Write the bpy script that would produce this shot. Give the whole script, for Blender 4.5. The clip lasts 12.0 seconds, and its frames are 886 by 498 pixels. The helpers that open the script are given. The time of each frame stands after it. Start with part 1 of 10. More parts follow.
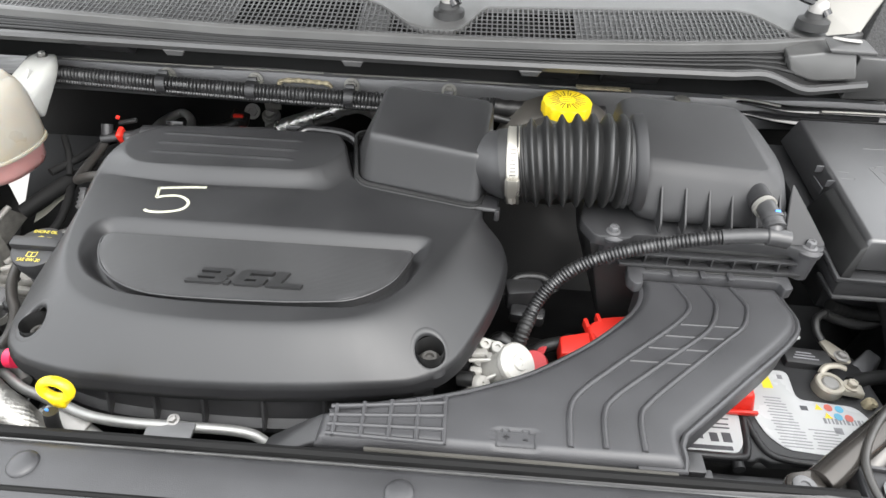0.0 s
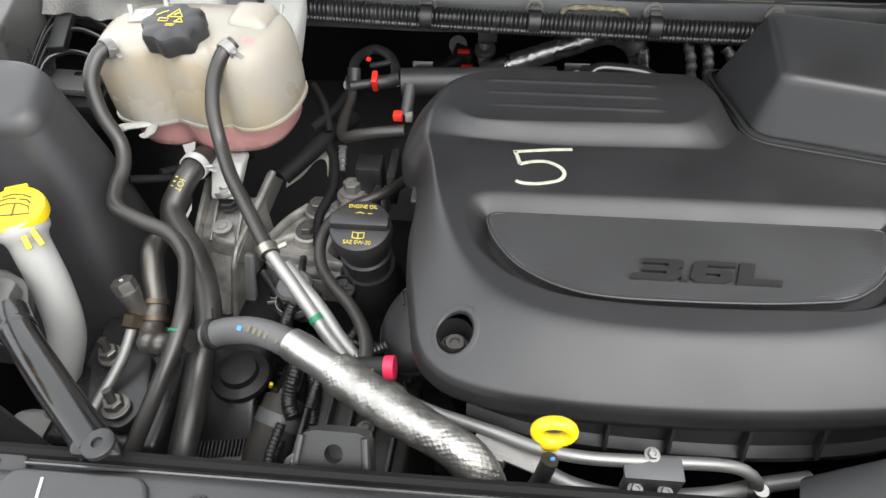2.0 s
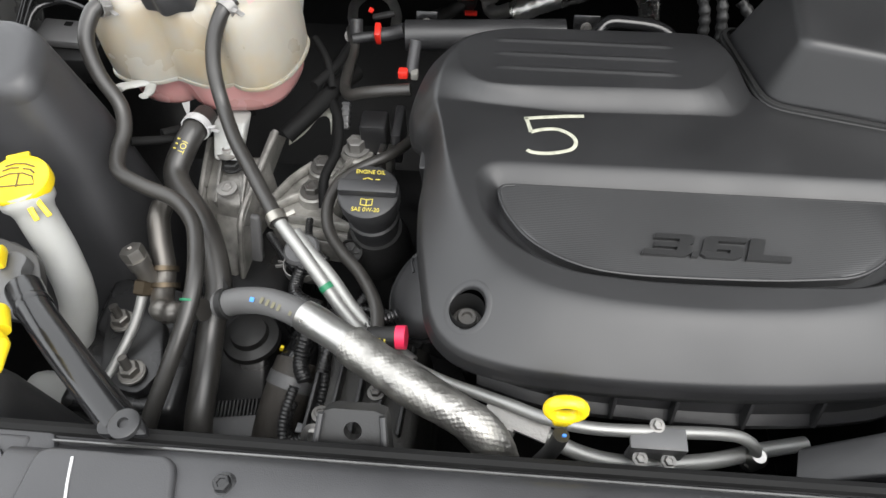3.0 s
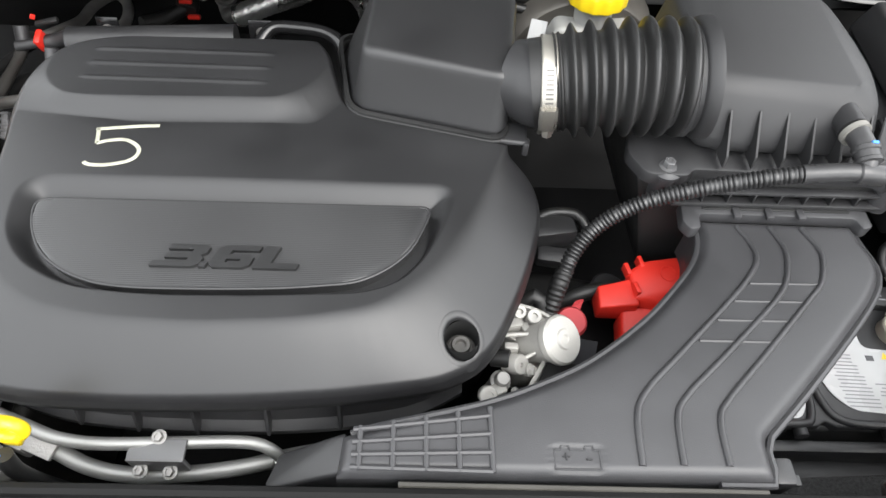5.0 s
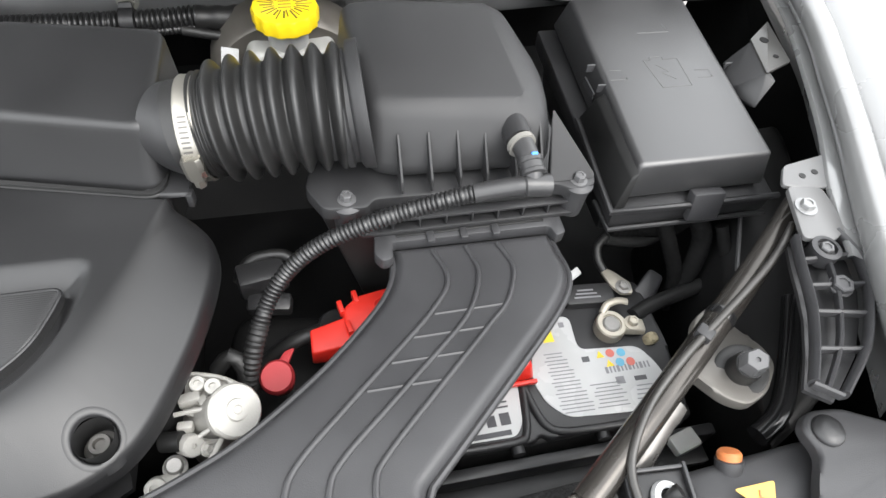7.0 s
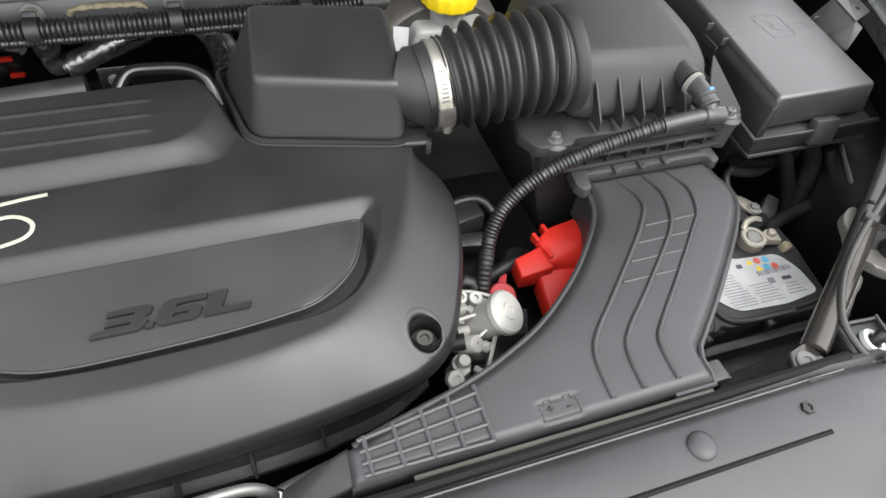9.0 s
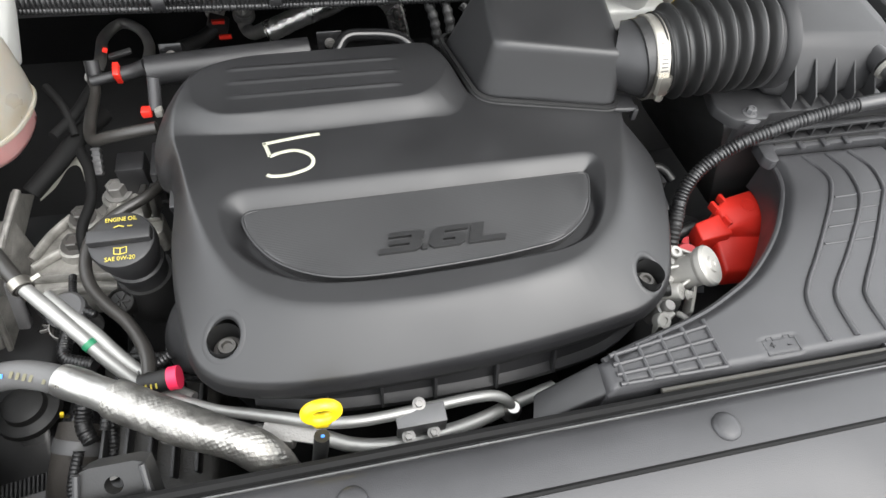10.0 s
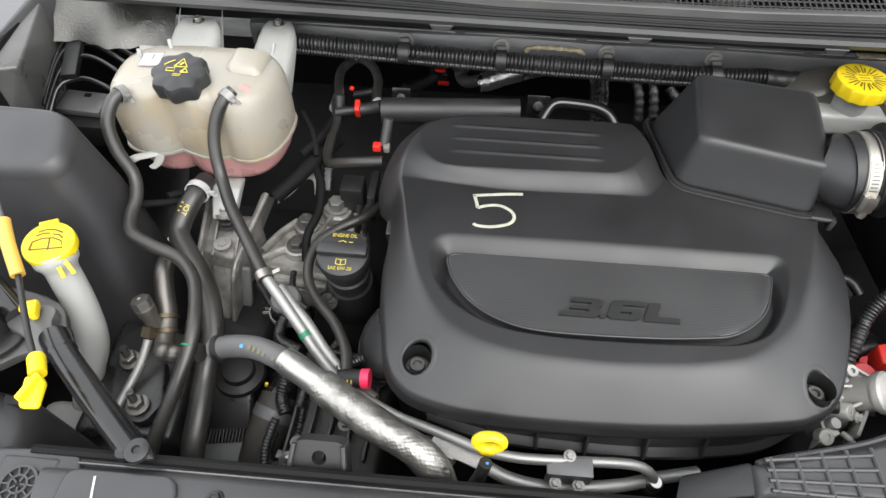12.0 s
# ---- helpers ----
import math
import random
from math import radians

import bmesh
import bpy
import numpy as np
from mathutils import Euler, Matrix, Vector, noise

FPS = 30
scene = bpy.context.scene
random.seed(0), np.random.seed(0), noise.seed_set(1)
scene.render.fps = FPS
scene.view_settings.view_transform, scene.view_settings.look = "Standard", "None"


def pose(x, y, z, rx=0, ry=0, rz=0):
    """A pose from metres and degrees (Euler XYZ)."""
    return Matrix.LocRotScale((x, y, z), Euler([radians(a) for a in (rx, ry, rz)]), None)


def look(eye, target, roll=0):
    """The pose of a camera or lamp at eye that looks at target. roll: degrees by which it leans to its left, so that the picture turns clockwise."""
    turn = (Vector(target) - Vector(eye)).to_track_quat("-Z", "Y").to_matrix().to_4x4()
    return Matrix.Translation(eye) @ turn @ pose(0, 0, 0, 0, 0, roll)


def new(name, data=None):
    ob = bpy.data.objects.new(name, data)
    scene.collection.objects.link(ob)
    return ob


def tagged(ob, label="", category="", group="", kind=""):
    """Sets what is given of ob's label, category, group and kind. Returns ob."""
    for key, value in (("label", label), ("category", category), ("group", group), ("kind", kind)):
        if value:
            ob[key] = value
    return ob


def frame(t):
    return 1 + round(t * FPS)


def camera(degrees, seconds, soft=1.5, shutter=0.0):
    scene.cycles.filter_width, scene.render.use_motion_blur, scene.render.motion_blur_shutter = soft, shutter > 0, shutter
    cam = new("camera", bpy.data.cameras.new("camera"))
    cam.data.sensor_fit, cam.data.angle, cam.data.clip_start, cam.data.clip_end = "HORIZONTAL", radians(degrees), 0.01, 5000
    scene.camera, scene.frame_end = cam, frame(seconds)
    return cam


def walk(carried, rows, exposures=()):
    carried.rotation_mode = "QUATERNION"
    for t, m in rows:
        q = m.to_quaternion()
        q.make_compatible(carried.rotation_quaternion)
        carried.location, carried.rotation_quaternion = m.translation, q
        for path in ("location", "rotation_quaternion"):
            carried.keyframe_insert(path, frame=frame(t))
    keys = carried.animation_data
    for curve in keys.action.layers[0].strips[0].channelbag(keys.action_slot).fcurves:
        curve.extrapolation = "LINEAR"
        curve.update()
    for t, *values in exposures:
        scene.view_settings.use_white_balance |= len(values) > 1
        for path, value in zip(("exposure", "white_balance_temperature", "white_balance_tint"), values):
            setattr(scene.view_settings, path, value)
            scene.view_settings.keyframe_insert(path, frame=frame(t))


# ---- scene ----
cam = camera(71.3, 12.0)
PATH = [
    (0, (0.0110, 0.0130, 1.4690), (-0.0520, 1.5320, 0.1690), 2.30),
    (0.5, (-0.0560, 0.0710, 1.4210), (-0.1210, 1.5830, 0.1140), 1.90),
    (1, (-0.1890, 0.0770, 1.4210), (-0.2770, 1.5820, 0.1060), 1.10),
    (1.5, (-0.3170, 0.0940, 1.4120), (-0.4290, 1.5550, 0.0510), 0.20),
    (2, (-0.3960, 0.1220, 1.4090), (-0.5140, 1.4730, -0.0610), -0.60),
    (2.5, (-0.4250, 0.1390, 1.4180), (-0.5350, 1.3920, -0.1360), -0.60),
    (3.1, (-0.4053, 0.1477, 1.4350), (-0.4830, 1.3282, -0.1800), 0.41),
    (3.7, (-0.3049, 0.1449, 1.4542), (-0.3298, 1.3150, -0.1680), 2.19),
    (4.3, (-0.1660, 0.1480, 1.4600), (-0.1550, 1.3280, -0.1540), 2.80),
    (4.5, (-0.1180, 0.1520, 1.4580), (-0.1020, 1.3340, -0.1550), 2.60),
    (5, (-0.0440, 0.1710, 1.4470), (0.0040, 1.3530, -0.1660), 3.50),
    (5.5, (0.0200, 0.1830, 1.4410), (0.1030, 1.3590, -0.1740), 4.30),
    (6, (0.0850, 0.1950, 1.4420), (0.2260, 1.3620, -0.1770), 5.40),
    (6.5, (0.1250, 0.2090, 1.4400), (0.3860, 1.3640, -0.1720), 7.20),
    (6.7, (0.1420, 0.2130, 1.4440), (0.4510, 1.3620, -0.1630), 7.50),
    (7.2, (0.1654, 0.2180, 1.4574), (0.5834, 1.3455, -0.1405), 8.58),
    (7.8, (0.1352, 0.2101, 1.4724), (0.6421, 1.3141, -0.1172), 9.82),
    (8.3, (0.0520, 0.1910, 1.4720), (0.5820, 1.3010, -0.1050), 9.70),
    (8.5, (0.0070, 0.1810, 1.4680), (0.5350, 1.3010, -0.1020), 9.30),
    (9, (-0.1240, 0.1610, 1.4620), (0.3910, 1.2850, -0.1090), 8.40),
    (9.5, (-0.2310, 0.1390, 1.4700), (0.2410, 1.2600, -0.1180), 7.70),
    (10, (-0.3180, 0.1290, 1.4760), (0.0510, 1.2730, -0.1220), 6.90),
    (10.5, (-0.3910, 0.1220, 1.4800), (-0.2170, 1.2960, -0.1300), 4.10),
    (11, (-0.4230, 0.1220, 1.5060), (-0.4080, 1.3080, -0.1040), 2.30),
    (11.5, (-0.4240, 0.1210, 1.5170), (-0.4870, 1.3150, -0.0870), 1.30),
    (12, (-0.3730, 0.1100, 1.5490), (-0.4420, 1.3570, -0.0130), 1.70),
]
walk(cam, [(t, look(eye, target, roll)) for t, eye, target, roll in PATH], exposures=((0.0, 1.12), (1.0, 1.08), (2.0, 0.66), (2.7, 0.57), (4.3, 0.93), (5.5, 0.96), (6.5, 1.06), (8.5, 0.76), (9.5, 0.89), (10.5, 0.97), (11.5, 0.62), (12.0, 0.55)))


# ---- daylight: soft overcast sky, sun veiled behind the viewer, bonnet raised overhead ----
world = bpy.data.worlds.new("overcast_sky")
scene.world = world
world.use_nodes = True
wn = world.node_tree.nodes
sky = wn.new("ShaderNodeTexSky")
sky.sky_type, sky.sun_disc = "NISHITA", False
sky.sun_elevation, sky.sun_rotation = radians(50), radians(140)
sky.air_density, sky.dust_density, sky.ozone_density = 1.0, 6.0, 1.0
soft_white = wn.new("ShaderNodeHueSaturation")
soft_white.inputs["Saturation"].default_value = 0.25
world.node_tree.links.new(sky.outputs[0], soft_white.inputs["Color"])
veil = wn.new("ShaderNodeMix")
veil.data_type = "RGBA"
veil.inputs["Factor"].default_value = 0.80
veil.inputs["B"].default_value = (9.0, 9.2, 9.4, 1)
world.node_tree.links.new(soft_white.outputs[0], veil.inputs["A"])
world.node_tree.links.new(veil.outputs["Result"], wn["Background"].inputs["Color"])
wn["Background"].inputs["Strength"].default_value = 0.252
sun = new("sun", bpy.data.lights.new("sun", "SUN"))
sun.data.energy, sun.data.angle, sun.data.color = 1.2, radians(40), (1.0, 0.97, 0.93)
sun.matrix_world = look((1.1, -1.0, 3.6), (0, 0.55, 1.0))


# ---- materials ----
def material(name, colour, rough=0.5, metal=0.0, grain=900.0, bump=0.15, blotch=14.0, vary=0.25, wear=0.12, spec=0.5, depth=0.0006, **more):
    """A surface with fine grain in its relief and slow blotches in colour and gloss, in metres."""
    mat = bpy.data.materials.new(name)
    mat.use_nodes = True
    nodes, links = mat.node_tree.nodes, mat.node_tree.links
    bsdf = nodes["Principled BSDF"]
    bsdf.inputs["Metallic"].default_value = metal
    bsdf.inputs["Specular IOR Level"].default_value = spec
    for key, value in more.items():
        bsdf.inputs[key.replace("_", " ")].default_value = value
    where = nodes.new("ShaderNodeTexCoord").outputs["Object"]

    def noise_at(scale, detail):
        n = nodes.new("ShaderNodeTexNoise")
        n.inputs["Scale"].default_value, n.inputs["Detail"].default_value = scale, detail
        links.new(where, n.inputs["Vector"])
        return n.outputs["Fac"]

    slow, fine = noise_at(blotch, 4), noise_at(grain, 2)
    ramp = nodes.new("ShaderNodeMapRange")
    ramp.inputs["From Min"].default_value, ramp.inputs["From Max"].default_value = 0.3, 0.7
    ramp.inputs["To Min"].default_value, ramp.inputs["To Max"].default_value = 1 - vary, 1 + vary
    links.new(slow, ramp.inputs["Value"])
    tint = nodes.new("ShaderNodeMix")
    tint.data_type, tint.blend_type = "RGBA", "MULTIPLY"
    tint.inputs["Factor"].default_value = 1.0
    tint.inputs["A"].default_value = (*colour, 1)
    links.new(ramp.outputs[0], tint.inputs["B"])
    links.new(tint.outputs["Result"], bsdf.inputs["Base Color"])
    gloss = nodes.new("ShaderNodeMapRange")
    gloss.inputs["From Min"].default_value, gloss.inputs["From Max"].default_value = 0.3, 0.7
    gloss.inputs["To Min"].default_value, gloss.inputs["To Max"].default_value = rough - wear, rough + wear
    links.new(slow, gloss.inputs["Value"])
    links.new(gloss.outputs[0], bsdf.inputs["Roughness"])
    relief = nodes.new("ShaderNodeBump")
    relief.inputs["Strength"].default_value, relief.inputs["Distance"].default_value = bump, depth
    links.new(fine, relief.inputs["Height"])
    links.new(relief.outputs[0], bsdf.inputs["Normal"])
    return mat


COVER = material("satin_black_cover", (0.0090, 0.0090, 0.0097), 0.46, grain=1500, bump=0.14, blotch=9, vary=0.2, wear=0.06, spec=0.68)
INLAY = material("satin_black_badge", (0.007, 0.007, 0.0073), 0.42, grain=1500, bump=0.1, vary=0.1, wear=0.04, spec=0.8)


def ribbed_material():
    """Black plastic with fine moulded ribs 1.9 mm apart."""
    mat = material("ribbed_black_inlay", (0.020, 0.020, 0.0207), 0.48, grain=1500, bump=0.1, vary=0.1, wear=0.04, spec=0.8)
    nodes, links = mat.node_tree.nodes, mat.node_tree.links
    wave = nodes.new("ShaderNodeTexWave")
    wave.bands_direction = "Y"
    wave.inputs["Scale"].default_value = 165.0
    links.new(nodes["Texture Coordinate"].outputs["Object"], wave.inputs["Vector"])
    ridge = nodes.new("ShaderNodeBump")
    ridge.inputs["Strength"].default_value, ridge.inputs["Distance"].default_value = 0.30, 0.0003
    links.new(wave.outputs["Fac"], ridge.inputs["Height"])
    links.new(nodes["Bump"].outputs[0], ridge.inputs["Normal"])
    links.new(ridge.outputs[0], nodes["Principled BSDF"].inputs["Normal"])
    return mat


RIBBED = ribbed_material()
GLOSSY = material("gloss_black_letters", (0.016, 0.016, 0.017), 0.25, bump=0.03)
PLASTIC = material("moulded_black_plastic", (0.020, 0.020, 0.021), 0.44, grain=1200, bump=0.2, vary=0.2, wear=0.08)
DUCT = material("grey_black_plastic", (0.034, 0.034, 0.036), 0.44, grain=1100, bump=0.25, vary=0.15, wear=0.06)
DARK = material("deep_black_plastic", (0.008, 0.008, 0.008), 0.55, grain=700, bump=0.2)
RUBBER = material("black_rubber", (0.014, 0.014, 0.014), 0.48, grain=800, bump=0.25, vary=0.3)
HOSE = material("dusty_rubber_hose", (0.026, 0.0245, 0.0225), 0.40, grain=700, bump=0.2, vary=0.3, wear=0.08, spec=0.6)
LOOM = material("corrugated_sleeve", (0.015, 0.015, 0.0155), 0.36, grain=900, bump=0.1, spec=0.6)
STEEL = material("bright_steel", (0.42, 0.41, 0.395), 0.34, 1.0, grain=600, bump=0.1, vary=0.12)
CAST = material("cast_aluminium", (0.27, 0.263, 0.252), 0.5, 0.45, grain=420, bump=0.45, vary=0.3, depth=0.001)
PIPE = material("drawn_aluminium", (0.31, 0.31, 0.30), 0.50, 0.7, grain=500, bump=0.08, vary=0.12)
BLACK_STEEL = material("black_painted_steel", (0.010, 0.010, 0.0105), 0.17, 0.0, grain=500, bump=0.05, vary=0.2, wear=0.06)
BRACE_PAINT = material("pewter_black_paint", (0.060, 0.055, 0.050), 0.21, 0.65, grain=500, bump=0.05, vary=0.2, wear=0.06, spec=0.7)
GREY_METAL = material("grey_primed_metal", (0.098, 0.098, 0.100), 0.4, 0.1, grain=500, bump=0.12, vary=0.15)
BODY_PAINT = material("silver_white_paint", (0.215, 0.217, 0.217), 0.28, 0.3, grain=300, bump=0.02, vary=0.03, wear=0.02, Coat_Weight=0.6)
# near black: the deep bay's shade is put into this colour
BAY_SHADE = material("bay_shade_black", (0.007, 0.007, 0.0072), 0.55, 0.0, grain=300, bump=0.2, vary=0.4, spec=0.25)
YELLOW = material("yellow_plastic", (0.72, 0.53, 0.012), 0.38, grain=700, bump=0.08, vary=0.06)
AMBER = material("amber_yellow_sleeve", (0.60, 0.37, 0.075), 0.42, grain=700, bump=0.08, vary=0.08)
YELLOW_INK = material("yellow_ink", (0.48, 0.40, 0.06), 0.5, bump=0.02, vary=0.1)
RED = material("red_plastic", (0.62, 0.025, 0.015), 0.4, grain=700, bump=0.1, vary=0.1)
RED_DARK = material("dull_red_rubber", (0.38, 0.03, 0.035), 0.5, grain=700, bump=0.1, vary=0.12)
PINK = material("pink_clip", (0.75, 0.03, 0.09), 0.4, bump=0.05)


def tank_material():
    """Translucent nylon, whitish, stained amber in slow patches by age."""
    mat = material("translucent_cream_tank", (0.300, 0.281, 0.242), 0.30, grain=260, bump=0.06, vary=0.05, blotch=9, Subsurface_Weight=0.45, Subsurface_Radius=(0.03, 0.02, 0.012), Subsurface_Scale=1.0)
    nodes, links = mat.node_tree.nodes, mat.node_tree.links
    stain = nodes.new("ShaderNodeTexNoise")
    stain.inputs["Scale"].default_value, stain.inputs["Detail"].default_value = 11.0, 3.0
    links.new(nodes["Texture Coordinate"].outputs["Object"], stain.inputs["Vector"])
    level = nodes.new("ShaderNodeMapRange")
    level.inputs["From Min"].default_value, level.inputs["From Max"].default_value = 0.50, 0.74
    links.new(stain.outputs["Fac"], level.inputs["Value"])
    blend = nodes.new("ShaderNodeMix")
    blend.data_type = "RGBA"
    blend.inputs["B"].default_value = (0.31, 0.25, 0.16, 1)
    source = nodes["Principled BSDF"].inputs["Base Color"].links[0].from_socket
    links.new(source, blend.inputs["A"])
    links.new(level.outputs[0], blend.inputs["Factor"])
    links.new(blend.outputs["Result"], nodes["Principled BSDF"].inputs["Base Color"])
    return mat


TANK = tank_material()
COOLANT = material("pink_coolant_behind_plastic", (0.43, 0.225, 0.215), 0.36, grain=260, bump=0.08, vary=0.12, blotch=10, Subsurface_Weight=0.25, Subsurface_Radius=(0.02, 0.006, 0.006), Subsurface_Scale=1.0)
MILKY = material("milky_white_plastic", (0.33, 0.332, 0.318), 0.4, grain=400, bump=0.08, vary=0.1, Subsurface_Weight=0.2, Subsurface_Radius=(0.01, 0.01, 0.008), Subsurface_Scale=1.0)
PAPER = material("white_label", (0.44, 0.445, 0.445), 0.3, bump=0.02, vary=0.05)
INK = material("dark_ink", (0.05, 0.05, 0.055), 0.4, bump=0.02, vary=0.1)
GREY_INK = material("grey_ink", (0.19, 0.19, 0.20), 0.4, bump=0.02, vary=0.15)
BLUE_INK = material("blue_ink", (0.10, 0.42, 0.62), 0.4, bump=0.02)
RED_INK = material("red_ink", (0.65, 0.12, 0.08), 0.4, bump=0.02)
CHALK = material("white_paint_pen", (0.33, 0.33, 0.265), 0.7, grain=900, bump=0.4, vary=0.25, blotch=120)
GREEN = material("green_tape", (0.015, 0.17, 0.08), 0.5, bump=0.05)
BLUE = material("blue_paint_dot", (0.05, 0.22, 0.65), 0.5, bump=0.05)
ORANGE = material("orange_brown_cap", (0.50, 0.16, 0.05), 0.5, bump=0.08)
DULL_STEEL = material("dull_plated_steel", (0.17, 0.162, 0.15), 0.38, 0.8, grain=500, bump=0.15, vary=0.25)
BRASS = material("dull_brass", (0.075, 0.06, 0.042), 0.4, 0.9, grain=500, bump=0.15)
FOAM = material("speckled_foam", (0.035, 0.035, 0.035), 0.9, grain=420, bump=1.0, vary=0.6, blotch=330, depth=0.002)
AGED = material("aged_edge_plastic", (0.034, 0.032, 0.027), 0.6, grain=400, bump=0.2)
TAN = material("tan_sealant", (0.27, 0.235, 0.155), 0.8, grain=260, bump=0.9, vary=0.45, blotch=90, depth=0.003)
COWL = material("weathered_grey_plastic", (0.036, 0.036, 0.036), 0.42, grain=900, bump=0.2, vary=0.15, wear=0.06)
COWL_PALE = material("pale_weathered_plastic", (0.060, 0.060, 0.059), 0.40, grain=900, bump=0.2, vary=0.12, wear=0.06)
# seal rubber; also stands in for shade under the cowl and in holes
SEAL_AND_SHADE = material("matt_seal_and_shade_black", (0.007, 0.007, 0.007), 0.7, grain=800, bump=0.2, vary=0.3, spec=0.15)
RIDGE = material("seal_ridge_rubber", (0.008, 0.008, 0.008), 0.42, grain=800, bump=0.15, vary=0.2, spec=0.35)
MATT = material("matt_black_lid", (0.021, 0.021, 0.022), 0.56, grain=1300, bump=0.18, vary=0.12, wear=0.06)
PALE_TRIM = material("pale_beige_trim", (0.17, 0.165, 0.15), 0.5, grain=500, bump=0.1, vary=0.12)
ALLOY = material("dull_cast_alloy", (0.29, 0.282, 0.262), 0.44, 0.45, grain=300, bump=0.6, vary=0.4, blotch=45, depth=0.0012)
GROUND = material("worn_concrete", (0.22, 0.21, 0.20), 0.8, grain=60, bump=0.3, blotch=0.8, vary=0.2)


def foil_material():
    mat = material("crinkled_foil", (0.37, 0.36, 0.338), 0.40, 0.92, grain=750, bump=0.35, vary=0.25, blotch=60, depth=0.001)
    return mat


FOIL = foil_material()
# lighter than the front foil, to offset the shade behind the engine
BRIGHTENED_FOIL = material("woven_sleeve_brightened", (0.74, 0.73, 0.71), 0.27, 0.9, grain=330, bump=0.35, vary=0.2, depth=0.002)


def glass_material():
    mat = bpy.data.materials.new("windscreen_glass")
    mat.use_nodes = True
    b = mat.node_tree.nodes["Principled BSDF"]
    b.inputs["Base Color"].default_value = (0.85, 0.92, 0.90, 1)
    b.inputs["Roughness"].default_value = 0.02
    b.inputs["Transmission Weight"].default_value = 0.9
    return mat


GLASS = glass_material()


# ---- mesh builders, all in world metres ----
def thing(name, label, category, base=(0, 0, 0), group="", kind=""):
    ob = new(name)
    ob.location = base
    ob.empty_display_size = 0.03
    return tagged(ob, label, category, group, kind)


def part(name, bm, mat, parent=None, label="", sharp=38):
    """One mesh object from a bmesh in world metres, under a thing or a part."""
    bmesh.ops.recalc_face_normals(bm, faces=bm.faces)
    me = bpy.data.meshes.new(name)
    bm.to_mesh(me)
    bm.free()
    me.materials.append(mat)
    me.shade_smooth()
    me.set_sharp_from_angle(angle=radians(sharp))
    ob = new(name, me)
    if parent:
        ob.parent = parent
        ob.matrix_parent_inverse = Matrix.Translation(-parent.location)
    return tagged(ob, label)


def spline(points, step=0.006, closed=False):
    """Catmull-Rom through the points, at about even steps."""
    p = [Vector(q) for q in points]
    n = len(p)
    out = []
    spans = n if closed else n - 1
    for i in range(spans):
        a, b, c, d = ((p[(i + k - 1) % n] if closed else p[min(max(i + k - 1, 0), n - 1)]) for k in range(4))
        count = max(2, int((c - b).length / step))
        for j in range(count):
            u = j / count
            out.append(0.5 * ((2 * b) + (c - a) * u + (2 * a - 5 * b + 4 * c - d) * u * u + (3 * b - a - 3 * c + d) * u ** 3))
    if not closed:
        out.append(p[-1])
    return out


def loft(bm, rings, cap=True, closed=True):
    made = [[bm.verts.new(v) for v in ring] for ring in rings]
    n = len(made[0])
    for a, b in zip(made, made[1:]):
        for i in range(n if closed else n - 1):
            j = (i + 1) % n
            bm.faces.new((a[i], a[j], b[j], b[i]))
    if cap:
        bm.faces.new(made[0][::-1])
        bm.faces.new(made[-1])
    return made


def tube(bm, points, r, seg=14, step=0.006, cap=True, smooth=True, flat=1.0):
    """A swept tube; r is a number or a function of the way run and the whole length. flat squeezes it upright."""
    path = spline(points, step) if smooth else [Vector(q) for q in points]
    run = [0.0]
    for a, b in zip(path, path[1:]):
        run.append(run[-1] + (b - a).length)
    side, rings = None, []
    for i, p in enumerate(path):
        way = (path[min(i + 1, len(path) - 1)] - path[max(i - 1, 0)]).normalized()
        if side is None:
            side = way.cross(Vector((0, 0, 1)))
            side = side.normalized() if side.length > 0.05 else Vector((1, 0, 0))
        side = (side - way * side.dot(way)).normalized()
        up = side.cross(way)
        rad = r(run[i], run[-1]) if callable(r) else r
        rings.append([p + side * (rad * math.cos(2 * math.pi * k / seg)) + up * (rad * flat * math.sin(2 * math.pi * k / seg)) for k in range(seg)])
    loft(bm, rings, cap)


def corrugated(r, pitch, deep):
    return lambda s, whole: r - deep * (0.5 - 0.5 * math.cos(2 * math.pi * s / pitch)) ** 2


def lathe(bm, profile, m=None, seg=32, wobble=None):
    """Profile of (radius, height) turned round the z axis of m; wobble(angle, radius, height) may scale the radius."""
    m = m or Matrix()
    rings = []
    for r, z in profile:
        ring = []
        for k in range(seg):
            a = 2 * math.pi * k / seg
            q = r * (wobble(a, r, z) if wobble else 1)
            ring.append(m @ Vector((q * math.cos(a), q * math.sin(a), z)))
        rings.append(ring)
    loft(bm, rings, cap=True)


def at(x, y, z, aim=(0, 0, 1), spin=0):
    """A pose at a place whose z axis points along aim."""
    q = Vector(aim).normalized().to_track_quat("Z", "Y")
    return Matrix.Translation((x, y, z)) @ q.to_matrix().to_4x4() @ pose(0, 0, 0, 0, 0, spin)


def box(bm, size, m, bev=0.002, seg=2):
    tmp = bmesh.new()
    bmesh.ops.create_cube(tmp, size=1)
    bmesh.ops.scale(tmp, vec=size, verts=tmp.verts)
    if bev:
        bmesh.ops.bevel(tmp, geom=tmp.edges[:], offset=bev, segments=seg, profile=0.5, affect="EDGES")
    bmesh.ops.transform(tmp, matrix=m, verts=tmp.verts)
    merge(bm, tmp)


def merge(bm, tmp):
    back = {}
    for v in tmp.verts:
        back[v] = bm.verts.new(v.co)
    for f in tmp.faces:
        bm.faces.new([back[v] for v in f.verts])
    tmp.free()


